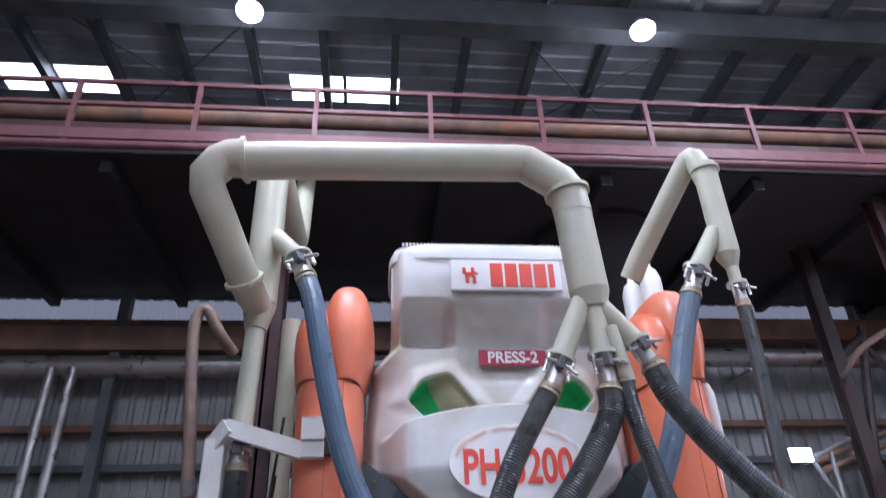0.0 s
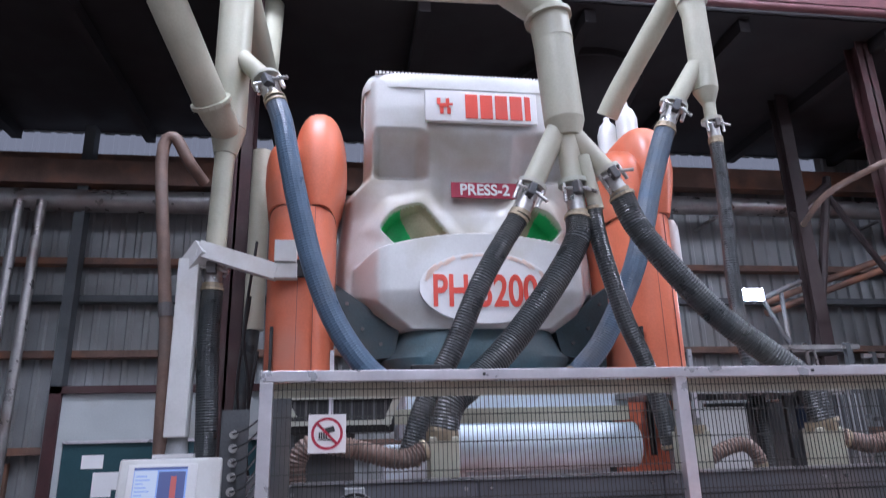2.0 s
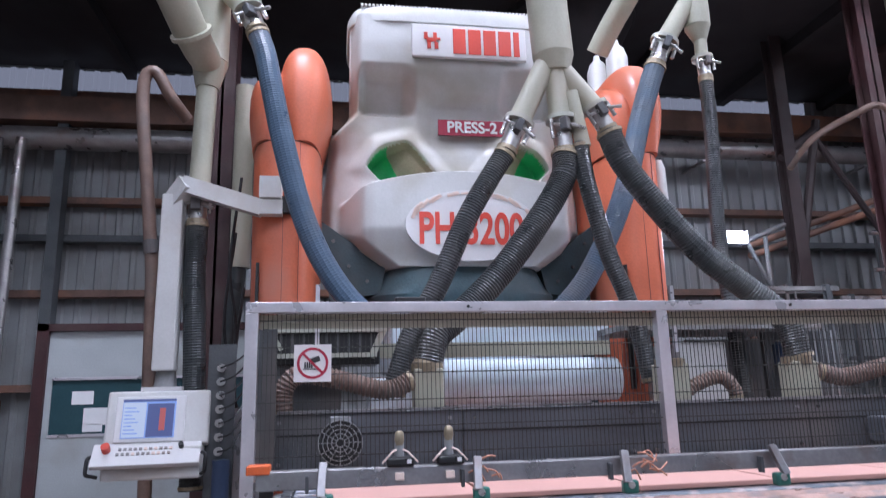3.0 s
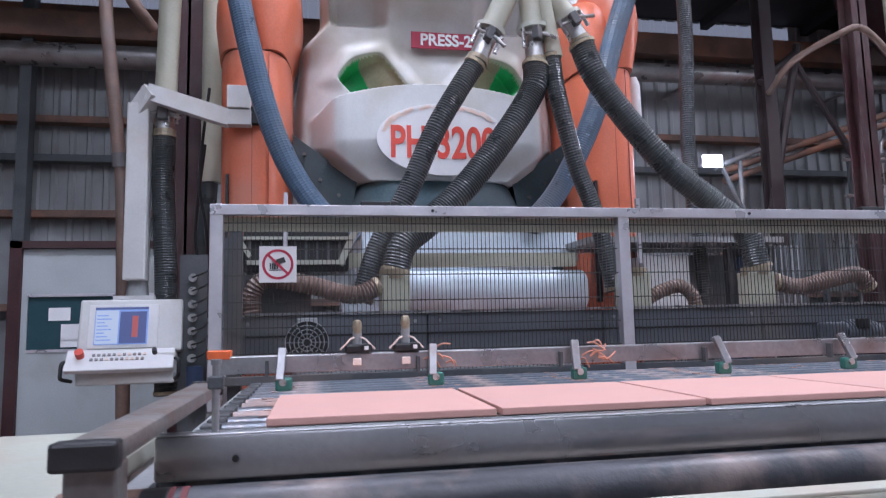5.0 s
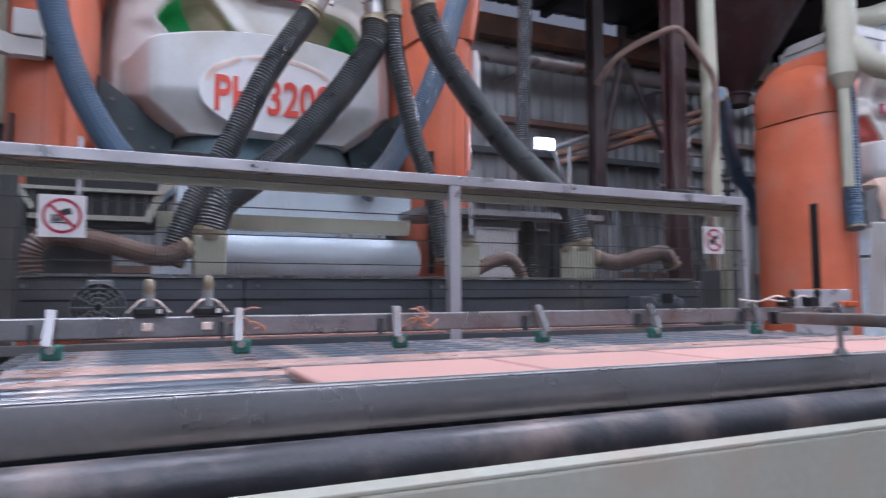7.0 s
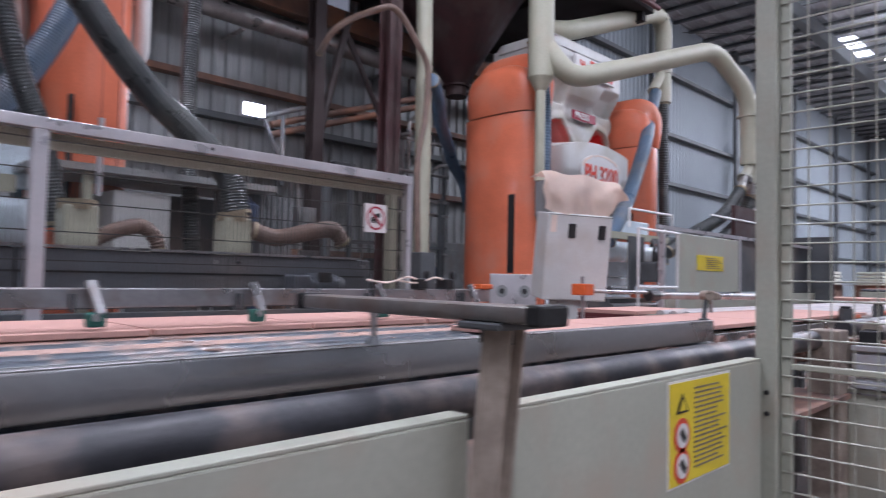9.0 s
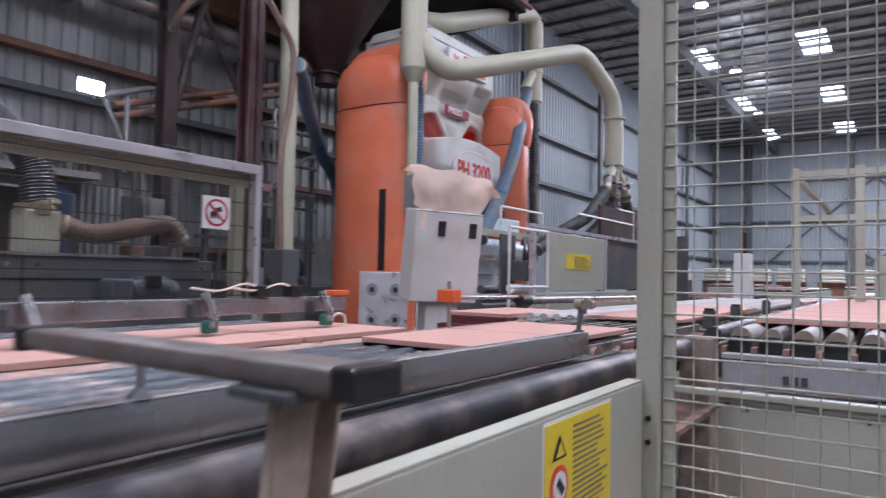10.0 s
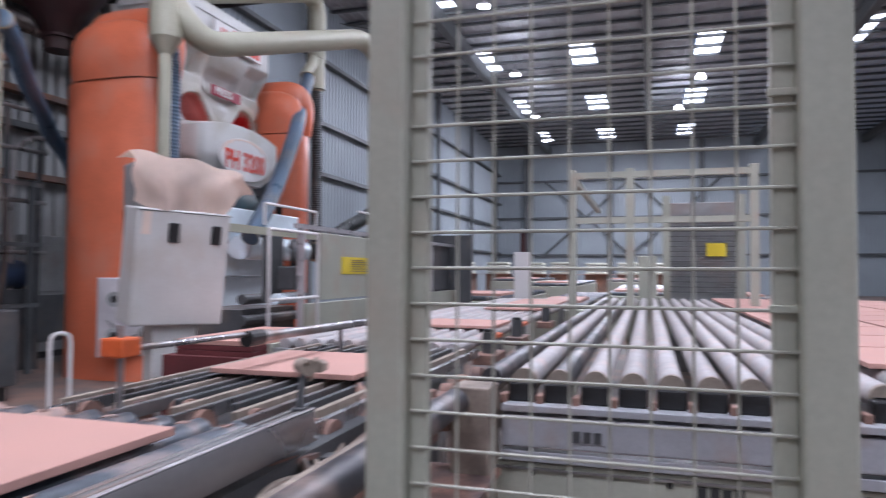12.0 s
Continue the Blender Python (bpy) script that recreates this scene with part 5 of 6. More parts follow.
for i in range(17):
    y = 1.41 + 0.115 * i
    if me_roll is None:
        r0 = part("roller", cyl((-0.18, y, 0.956), (3.56, y, 0.956), 0.041, 20), "roller", cv, smooth=True)
        me_roll = r0.data
        e0 = part("bearing", box(-0.235, -0.185, y - 0.028, y + 0.028, 0.93, 0.995, 0.006), "grey_dark", cv)
        me_bear = e0.data
    else:
        for nm, me in (("roller", me_roll), ("bearing", me_bear)):
            o = new(nm, me)
            o.parent = cv
            o.location = (0, y - 1.41, 0)
            if nm == "roller" and i in (6, 8, 9):
                o.material_slots[0].link = "OBJECT"
                o.material_slots[0].material = M["caked"]
part("side_beam", box(-0.28, -0.235, 1.3, 3.3, 0.84, 0.96), "grey_mid", cv)
part("side_beam", box(3.57, 3.62, 1.33, 3.3, 0.84, 0.96), "grey_mid", cv)
for i in range(6):
    y = 1.4675 + 0.23 * i
    part("belt", box(-0.15, 3.6, y - 0.006, y + 0.006, 0.955, 0.968), "black", cv)
for x in (-0.1, 1.2, 2.5, 3.5):
    part("leg", box(x - 0.04, x + 0.04, 1.9, 1.98, 0, 0.86), "grey_mid", cv)
part("inner_beam", box(-0.28, 3.6, 2.2, 2.3, 0.6, 0.86), "grey_dark", cv)
# rear bar with stop paddles
rbar = part("rear_bar", box(-0.27, 3.42, 2.37, 2.42, 1.086, 1.147, 0.004), "steel", cv, "dull steel cross bar")
part("end_cap", box(3.34, 3.43, 2.36, 2.43, 1.148, 1.172, 0.004), "orange_plastic", rbar, "orange plastic cap")
part("end_cap", box(-0.3, -0.225, 2.36, 2.43, 1.138, 1.168, 0.004), "orange_plastic", rbar, "orange plastic cap")
for i, x in enumerate((-0.055, 0.46, 0.985, 1.56, 2.1, 2.68, 3.25)):
    tw = Matrix.Translation((x, 2.35, 1.15)) @ pose(0, 0, 0, -18, -14 if i > 2 else 4, 0) @ Matrix.Translation((-x, -2.35, -1.15))
    pd = part("paddle", box(x - 0.014, x + 0.014, 2.335, 2.355, 1.06, 1.17, 0.003, turn=tw), "steel", rbar)
    part("pad", box(x - 0.02, x + 0.035, 2.315, 2.35, 1.03, 1.075, 0.008), "jade", pd, "jade green roller pad")
    part("pivot", cyl((x + 0.005, 2.308, 1.06), (x + 0.005, 2.33, 1.06), 0.012, 12), "chrome", pd)
    part("guard_plate", box(x - 0.055, x - 0.045, 2.345, 2.37, 1.075, 1.13), "grey_dark", pd)
for x, tall in ((0.2, 0.0), (0.37, 0.012)):
    sn = thing("sensor", x, 2.39, 1.147, "small black photo sensor with dusty cap and pale leads", "sensor", "bar sensors")
    part("body", box(x - 0.045, x + 0.05, 2.355, 2.42, 1.149, 1.178, 0.008), "black", sn)
    part("eye", box(x + 0.014, x + 0.044, 2.347, 2.355, 1.152, 1.177, 0.003), "black", sn)
    part("marker", box(x + 0.022, x + 0.036, 2.343, 2.347, 1.158, 1.171), "plate_white", sn)
    part("post", cyl((x, 2.39, 1.178), (x, 2.39, 1.222 + tall), 0.016, 12), "grey_mid", sn, smooth=True)
    part("cap", rounded_prism(x, 2.385, [(1.215 + tall, 0.012, 0.012), (1.232 + tall, 0.017, 0.015), (1.255 + tall, 0.015, 0.014), (1.262 + tall, 0.008, 0.008)], 12, 2.6), "brass", sn, smooth=True)
    for sx in (-1, 1):
        part("lead", sweep(spline([(x + sx * 0.012, 2.38, 1.2), (x + sx * 0.026, 2.365, 1.195), (x + sx * 0.038, 2.36, 1.182), (x + sx * 0.06, 2.365, 1.16)], 0.012), 0.0035, 6), "cloth", sn)
    part("wedge", box(x - 0.018, x + 0.012, 2.345, 2.36, 1.105, 1.13, 0.003), "cloth", sn)
rng = random.Random(9)
for cx, n in ((0.45, 5), (1.02, 9)):
    bm = bmesh.new()
    for i in range(n):
        x, z = cx + rng.uniform(-0.03, 0.07), rng.uniform(1.1, 1.165)
        pts = [(x, 2.355, z), (x + rng.uniform(0.01, 0.04), 2.345, z + rng.uniform(-0.012, 0.02)), (x + rng.uniform(0.03, 0.09), 2.35, z + rng.uniform(-0.035, 0.025))]
        sweep(spline(pts, 0.012), 0.0032, 5, bm)
    solid("strap_tangle", bm, "strap", "tangle of faded orange plastic strap on the bar", "strap", "strap tangles")
# clay crumbs shed by the tiles' edges
bm = bmesh.new()
rng = random.Random(21)
for i in range(420):
    x = -0.06 + 0.6 * rng.randrange(7) + rng.gauss(0.0, 0.035)
    x, y, w = min(max(x, -0.16), 3.5), rng.uniform(1.42, 3.2), rng.uniform(0.004, 0.016)
    y = 1.41 + 0.115 * round((y - 1.41) / 0.115) + rng.uniform(-0.012, 0.012)
    box(x - w, x + w, y - w * 0.5, y + w * 0.5, 0.9945, 0.9985, bm=bm, turn=None)
solid("clay_crumbs", bm, "caked", "scattered pink clay crumbs lying on the rollers", "crumbs", kind="stuff")
# front plinth panels
for x0, x1 in ((-0.6, 1.725), (1.85, 3.08)):
    pp = thing("plinth_panel", x0, 0.95, 0.1, "cream sheet-metal skirt panel of the conveyor", "panel", "skirt panels")
    part("sheet", box(x0, x1, 0.95, 0.965, 0.1, 0.96, 0.004), "plinth", pp)
    part("top_fold", box(x0, x1, 0.952, 0.995, 0.96, 0.967, 0.002), "plinth", pp)
    part("end_fold", box(x0, x0 + 0.004, 0.965, 0.995, 0.1, 0.95), "plinth", pp)
    part("end_fold", box(x1 - 0.004, x1, 0.965, 0.995, 0.1, 0.95), "plinth", pp)
    for x in (x0 + 0.08, x1 - 0.08):
        part("screw", cyl((x, 0.944, 0.3), (x, 0.95, 0.3), 0.008, 10), "steel", pp)
cp = thing("channel_post", 1.72, 0.87, 0, "worn steel channel post leaning under the guide bar", "post")
lean_post = Matrix.Translation((1.72, 0.87, 1.13)) @ pose(0, 0, 0, 3, 4.5, 18)
part("web", box(-0.034, 0.034, 0.012, 0.024, -1.13, 0, 0.002, turn=lean_post), "dusty_bar", cp)
for u in (-0.034, 0.026):
    part("channel_lip", box(u, u + 0.008, -0.026, 0.012, -1.13, 0, 0.002, turn=lean_post), "dusty_bar", cp)
part("saddle", box(-0.05, 0.05, -0.04, 0.05, -0.012, 0.0, 0.003, turn=Matrix.Translation((1.705, 0.87, 1.131))), "grey_dark", cp)
for v in (-0.02, 0.03):
    part("saddle_bolt", cyl((1.705, 0.87 + v, 1.095), (1.705, 0.87 + v, 1.12), 0.009, 8), "black", cp)


def guide_bar(x, y0, y1, z, finish):
    gb = thing("guide_bar", x, y0, z, "flat worn aluminium guide bar with black end cap", "bar", "guide bars")
    part("bar", box(x - 0.034, x + 0.034, y0 + 0.03, y1, z - 0.014, z + 0.014, 0.008), finish, gb, smooth=True)
    part("end_cap", box(x - 0.037, x + 0.037, y0, y0 + 0.03, z - 0.017, z + 0.017, 0.005), "black", gb, "black plastic end cap")
    part("far_cap", box(x - 0.037, x + 0.037, y1, y1 + 0.02, z - 0.017, z + 0.017, 0.004), "black", gb)
    return gb


guide_bar(1.698, 0.755, 1.38, 1.145, "worn_bar")
guide_bar(-0.195, 0.83, 1.7, 1.1, "worn_bar")
for x, y, top in ((-0.12, 1.315, 1.18), (1.797, 1.3, 1.12)):
    pn = thing("guide_pin", x, y, 1.04, "upright steel pin with clamp on the conveyor rail", "pin", "rail pins")
    part("rod", cyl((x, y, 1.05), (x, y, top), 0.007, 10), "steel", pn)
    if top > 1.15:
        part("clamp", box(x - 0.014, x + 0.014, y - 0.012, y + 0.012, top - 0.05, top - 0.025, 0.004), "grey_dark", pn)
    else:
        part("flared_foot", cyl((x, y, 1.053), (x, y, 1.07), 0.02, 12, 0.008), "grey_dark", pn, smooth=True)
    part("knob", cyl((x, y, top - 0.005), (x, y, top + 0.005), 0.01, 12), "steel", pn)
solid("support_post", box(-0.225, -0.165, 0.86, 0.91, 0, 1.086, 0.004), "worn_bar", "dull stained steel post under a guide bar", "post")
bm = box(-1.0, -0.33, 0.75, 1.9, 0.93, 0.985, 0.01)
solid("side_cover", bm, "plinth", "cream sheet-metal side cover at the conveyor's end", "cover")
bm = bmesh.new()
bm.faces.new([bm.verts.new((-0.62 + a, 1.2 + b, 0.989)) for a, b in ((0, 0), (0.16, 0.03), (0.1, 0.14))])
solid("yellow_sticker", bm, "yellow", "small yellow triangular sticker on the side cover", "sticker")
for x0 in (2.95, 3.12):
    ck = thing("bar_sensor", x0, 2.4, 1.165, "small dusty sensor with pale tubing on the bar", "sensor", "bar sensors")
    part("body", box(x0 - 0.03, x0 + 0.03, 2.36, 2.42, 1.149, 1.195, 0.005), "black", ck)
    part("head", rounded_prism(x0 + 0.05, 2.39, [(1.19, 0.012, 0.012), (1.215, 0.016, 0.016), (1.23, 0.01, 0.01)], 14, 2.5), "black", ck, smooth=True)
    part("tubing", sweep(spline([(x0 - 0.02, 2.38, 1.19), (x0 - 0.1, 2.36, 1.2), (x0 - 0.2, 2.37, 1.175), (x0 - 0.3, 2.39, 1.185)], 0.02), 0.0045, 6), "cloth", ck)


# warning label on the skirt
def warning_label(x0, x1, y, z0, z1):
    wl = thing("warning_label", (x0 + x1) / 2, y, z0, "yellow warning label with pictograms and small print", "label")
    part("sheet", box(x0, x1, y - 0.004, y, z0, z1), "yellow", wl)
    part("border", box(x0 - 0.006, x1 + 0.006, y - 0.002, y, z0 - 0.006, z1 + 0.006), "plate_white", wl)
    h, w = z1 - z0, x1 - x0
    bm = bmesh.new()
    vs = [bm.verts.new((x0 + w * a, y - 0.006, z1 - h * b)) for a, b in ((0.08, 0.3), (0.28, 0.3), (0.18, 0.1))]
    bm.faces.new(vs)
    part("triangle", bm, "ink", wl)
    bm = bmesh.new()
    vs = [bm.verts.new((x0 + w * a, y - 0.008, z1 - h * b)) for a, b in ((0.12, 0.275), (0.24, 0.275), (0.18, 0.15))]
    bm.faces.new(vs)
    part("triangle_fill", bm, "yellow", wl)
    for b in (0.52, 0.82):
        c = (x0 + w * 0.18, z1 - h * b)
        part("disc", cyl((c[0], y - 0.006, c[1]), (c[0], y - 0.004, c[1]), w * 0.12, 24), "red_text", wl)
        part("disc_fill", cyl((c[0], y - 0.008, c[1]), (c[0], y - 0.006, c[1]), w * 0.085, 24), "plate_white", wl)
        part("disc_mark", box(c[0] - w * 0.05, c[0] + w * 0.05, y - 0.010, y - 0.008, c[1] - w * 0.025, c[1] + w * 0.025, turn=Matrix.Translation((c[0], y, c[1])) @ pose(0, 0, 0, 0, 45) @ Matrix.Translation((-c[0], -y, -c[1]))), "ink", wl)
    rng = random.Random(3)
    for i in range(17):
        z = z1 - h * (0.08 + 0.05 * i)
        part("print_bar", box(x0 + w * 0.38, x0 + w * rng.uniform(0.75, 0.95), y - 0.0055, y - 0.004, z - h * 0.01, z + h * 0.01), "brass", wl)


warning_label(2.455, 2.82, 0.95, 0.69, 0.945)

# ---- tall wire-mesh gate beside the conveyor ----
gate = thing("mesh_gate", 3.12, 0.6, 0, "tall cream steel safety gate with welded wire mesh", "gate")
for y0, y1 in ((0.907, 0.972), (0.252, 0.322)):
    part("post", box(3.085, 3.145, y0, y1, 0, 2.7, 0.006), "plinth", gate)
part("top_rail", box(3.1, 3.14, 0.322, 0.907, 2.65, 2.7), "plinth", gate)
for y in (0.889, 0.338):
    part("stile", box(3.11, 3.135, y - 0.016, y + 0.016, 0.3, 2.65, 0.003), "plinth", gate)
for z in (0.946, 0.315):
    part("mid_rail", box(3.112, 3.138, 0.354, 0.873, z - 0.009, z + 0.009, 0.003), "plinth", gate)
for i in range(40):
    z = 0.33 + 0.0587 * i
    part("wire", cyl((3.108, 0.32, z), (3.108, 0.9, z), 0.0027, 6), "wire_cream", gate)
for i in range(9):
    y = 0.822 - 0.0603 * i
    if y > 0.356:
        part("wire", cyl((3.1135, y, 0.3), (3.1135, y, 2.65), 0.0025, 6), "wire_cream", gate)
for i in range(8):
    z = 0.4 + 0.31 * i
    part("weld_tab", box(3.104, 3.112, 0.312, 0.36, z - 0.006, z + 0.006, 0.002), "plinth", gate)
for z in (0.862, 0.797):
    part("bolt", cyl((3.078, 0.935, z), (3.085, 0.935, z), 0.008, 10), "black", gate)

# ---- cross conveyor beyond the gate ----
cc = thing("cross_conveyor", 7.5, 0, 0, "wide roller conveyor crossing behind the gate", "conveyor")
part("skirt", box(4.33, 4.37, -6, 1.02, 0, 0.74, 0.006), "plinth", cc)
part("beam", box(4.31, 4.37, -6, 1.0, 0.795, 0.9, 0.005), "beam_pale", cc)
part("channel", box(4.315, 4.37, -6, 1.0, 0.745, 0.78, 0.003), "beam_pale", cc)
part("ledge", box(4.3, 4.4, -6, 1.0, 0.912, 0.935, 0.003), "beam_pale", cc)
part("far_beam", box(11.4, 11.5, -6, 1.2, 0.7, 1.0), "plinth", cc)
part("end_frame", box(4.4, 11.4, 1.05, 1.12, 0.8, 0.94, 0.005), "dusty_bar", cc)
part("end_tube", cyl((4.42, 1.06, 1.0), (11.3, 1.06, 1.0), 0.038, 16), "rubber", cc, "dark rubber-covered tube", smooth=True)
part("end_post", box(4.2, 4.35, 1.02, 1.15, 0, 1.0, 0.006), "dusty_bar", cc)
me_r = None
for i in range(39):
    y = 0.94 - 0.1225 * i
    if me_r is None:
        a = part("roller", cyl((4.42, y, 1.0), (11.3, y, 1.0), 0.042, 18), "roller_pale", cc, smooth=True)
        b = part("bearing", box(4.36, 4.42, y - 0.045, y + 0.045, 0.935, 1.0, 0.006), "black", cc)
        c = part("bracket", box(4.34, 4.4, y + 0.049, y + 0.073, 0.93, 0.962, 0.004), "dusty", cc)
        d = part("roller_end", cyl((4.405, y, 1.0), (4.43, y, 1.0), 0.043, 18), "dusty_bar", cc, smooth=True)
        e = part("axle", cyl((4.4, y, 0.985), (4.406, y, 0.985), 0.008, 8), "chrome", cc)
        g = part("end_block", box(4.402, 4.406, y - 0.03, y + 0.03, 0.955, 1.005), "black", cc)
        me_r = [("roller", a.data), ("bearing", b.data), ("bracket", c.data), ("roller_end", d.data), ("axle", e.data), ("end_block", g.data)]
    else:
        for nm, me in me_r:
            o = new(nm, me)
            o.parent = cc
            o.location = (0, y - 0.94, 0)
            if nm == "roller" and i == 1:
                o.material_slots[0].link = "OBJECT"
                o.material_slots[0].material = M["rubber"]
for i in range(3):
    part("mark", box(4.305, 4.31, 0.738 - 0.034 * i, 0.762 - 0.034 * i, 0.822, 0.858), "grey_dark", cc)
for y, h in ((0.378, 0.05), (0.34, 0.05), (0.305, 0.046), (0.268, 0.05)):
    part("mark", box(4.325, 4.33, y - 0.026, y, 0.66, 0.66 + h), "ink", cc)
for y in (0.9, 0.46, -0.1, -0.7):
    part("skirt_bolt", cyl((4.322, y, 0.705), (4.33, y, 0.705), 0.009, 8), "black", cc)
part("skirt_fold", box(4.322, 4.33, -6, 1.02, 0.716, 0.724), "steel", cc)

# transfer between both
tr = thing("transfer_unit", 3.95, 1.6, 0, "dusty red transfer mechanism with chains and pulleys", "machine")
rng = random.Random(5)
for i in range(14):
    y = 1.36 + 0.068 * i
    part("chain_guide", box(3.6 + 0.1 * (i % 3), 5.4, y - 0.01, y + 0.01, 0.945, 0.985, 0.003), ("steel", "dusty_bar", "grey_dark")[i % 3], tr)
    if i % 2:
        continue
    part("pulley", cyl((3.72 + 0.06 * (i % 3), y - 0.03, 0.93), (3.72 + 0.06 * (i % 3), y + 0.03, 0.93), 0.05, 18), "dusty", tr, smooth=True)
for i in range(9):
    x, y = rng.uniform(3.7, 4.25), rng.uniform(1.15, 1.4)
    part("bracket", box(x, x + rng.uniform(0.05, 0.15), y, y + rng.uniform(0.03, 0.08), 0.85, rng.uniform(0.92, 0.99), 0.004), "dusty", tr)
part("arm", elbowed([(3.5, 1.2, 0.83), (4.0, 1.2, 0.9), (4.2, 1.32, 0.97)], 0.02, 0.08, 10), "dusty", tr)
part("arm", elbowed([(3.6, 1.3, 0.86), (4.0, 1.35, 0.95), (4.25, 1.5, 0.97)], 0.02, 0.08, 10), "dusty", tr)
for i in range(12):
    x, y = rng.uniform(2.9, 3.9), rng.uniform(1.17, 1.34)
    pts = [(x, y, 0.86), (x + 0.15, y + rng.uniform(-0.05, 0.06), 0.9 + rng.uniform(0, 0.05)), (x + 0.35, y + rng.uniform(-0.04, 0.1), 0.93), (x + 0.6, y + rng.uniform(0.0, 0.2), 0.88)]
    part("cable", sweep(spline(pts, 0.03), rng.uniform(0.007, 0.014), 7), rng.choice(["dusty", "dusty", "dusty_bar", "hose_brown"]), tr, smooth=True)
for i in range(6):
    x = 3.75 + 0.22 * i
    part("sprocket", cyl((x, 1.2, 0.93), (x, 1.24, 0.93), 0.045, 16), "dusty", tr, smooth=True)
part("floor_tray", box(2.6, 4.3, 1.0, 1.45, 0.7, 0.72), "dusty", tr)
part("block", box(4.0, 4.12, 1.2, 1.28, 0.93, 1.0, 0.006), "black", tr)
part("stand", box(3.75, 5.2, 1.5, 2.2, 0, 0.8), "grey_dark", tr)
# cross bar with clamps
cb = thing("clamp_bar", 4.2, 2.0, 1.1, "round steel bar with orange end block and clamps", "bar")
part("bar", cyl((3.65, 1.98, 1.15), (4.4, 1.95, 1.14), 0.01, 10), "steel", cb)
part("bar", cyl((4.3, 1.95, 1.125), (5.9, 1.9, 1.11), 0.02, 14), "steel", cb, smooth=True)
part("bar_end", cyl((4.24, 1.95, 1.125), (4.34, 1.95, 1.125), 0.03, 14), "black", cb)
part("orange_block", box(3.61, 3.69, 1.94, 2.02, 1.13, 1.185, 0.006), "orange_plastic", cb, "orange plastic clamp block")
part("rod", cyl((3.65, 1.98, 0.95), (3.65, 1.98, 1.22), 0.009, 10), "steel", cb)
part("rod", cyl((5.0, 1.93, 0.8), (5.0, 1.93, 1.12), 0.012, 10), "steel", cb)
sc = thing("screw_clamp", 3.49, 1.31, 1.052, "cast steel screw clamp standing on the rail", "clamp")
part("stem", cyl((3.48, 1.31, 1.052), (3.51, 1.315, 1.14), 0.009, 10), "grey_dark", sc)
part("foot", box(3.465, 3.5, 1.295, 1.325, 1.0525, 1.06, 0.003), "grey_dark", sc)
part("head", cyl((3.5, 1.295, 1.15), (3.535, 1.335, 1.15), 0.02, 16), "dusty_bar", sc, smooth=True)
part("nut", cyl((3.535, 1.29, 1.148), (3.56, 1.29, 1.148), 0.016, 6), "dusty_bar", sc)
for k in range(3):
    a = 2.1 * k + 0.5
    part("wing", cyl((3.517, 1.3, 1.15), (3.517 + 0.034 * math.cos(a), 1.3, 1.15 + 0.034 * math.sin(a)), 0.006, 8), "dusty_bar", sc)

# ---- tilted cabinet, cloth, stack and barriers by the second press ----
kb = thing("electric_cabinet", 5.75, 3.45, 0, "white electric cabinet leaning back on a pedestal, with two latches", "cabinet")
face = Matrix.Translation((5.62, 3.34, 0)) @ pose(0, 0, 0, 0, 0, -31)
lean = face @ Matrix.Translation((0, 0, 1.03)) @ pose(0, 0, 0, 6.7, 1.6, 0)
part("body", box(-0.3, 0.28, 0, 0.25, 0, 0.72, 0.012, turn=lean), "panel_white", kb)
for x in (-0.08, 0.19):
    part("latch", box(x - 0.032, x + 0.032, -0.014, 0, 0.52, 0.64, 0.006, turn=lean), "black", kb, "black latch")
part("sticker", box(-0.27, -0.22, -0.004, 0, 0.56, 0.7, turn=lean), "cloth", kb)
part("hinge_line", box(-0.3, 0.28, -0.003, 0, 0.705, 0.709, turn=lean), "black", kb)
part("pedestal", box(-0.14, 0.14, 0.05, 0.22, 0, 1.05, 0.01, turn=face), "panel_white", kb)


def draped():
    bm = bmesh.new()
    n, k = 30, 14
    rows = []
    for j in range(k + 1):
        v = j / k
        row = []
        for i in range(n + 1):
            u = i / n
            x = -0.29 + (0.66 + 0.1 * v) * u + 0.015 * math.sin(9 * v)
            drop = 0.37 * (1 - smooth_step(0.55, 1.0, u) * 0.55) * (0.85 + 0.25 * math.sin(2.6 * u))
            z = 2.11 - 0.06 * u * u - drop * v + 0.012 * math.sin(13 * u + 3 * v)
            y = 0.06 - 0.1 * math.sin(min(v * 1.6, 1) * math.pi / 2) + (0.035 * math.sin(12 * u + 2 * v) + 0.02 * math.sin(23 * u)) * v
            row.append(bm.verts.new((x, y, z)))
        rows.append(row)
    for r, s in zip(rows, rows[1:]):
        for i in range(n):
            bm.faces.new((r[i], r[i + 1], s[i + 1], s[i]))
    top = [bm.verts.new((v.co.x, 0.3, v.co.z - 0.02)) for v in rows[0]]
    for i in range(n):
        bm.faces.new((rows[0][i + 1], rows[0][i], top[i], top[i + 1]))
    bmesh.ops.solidify(bm, geom=bm.faces[:], thickness=0.006)
    bmesh.ops.transform(bm, matrix=face, verts=bm.verts)
    return bm


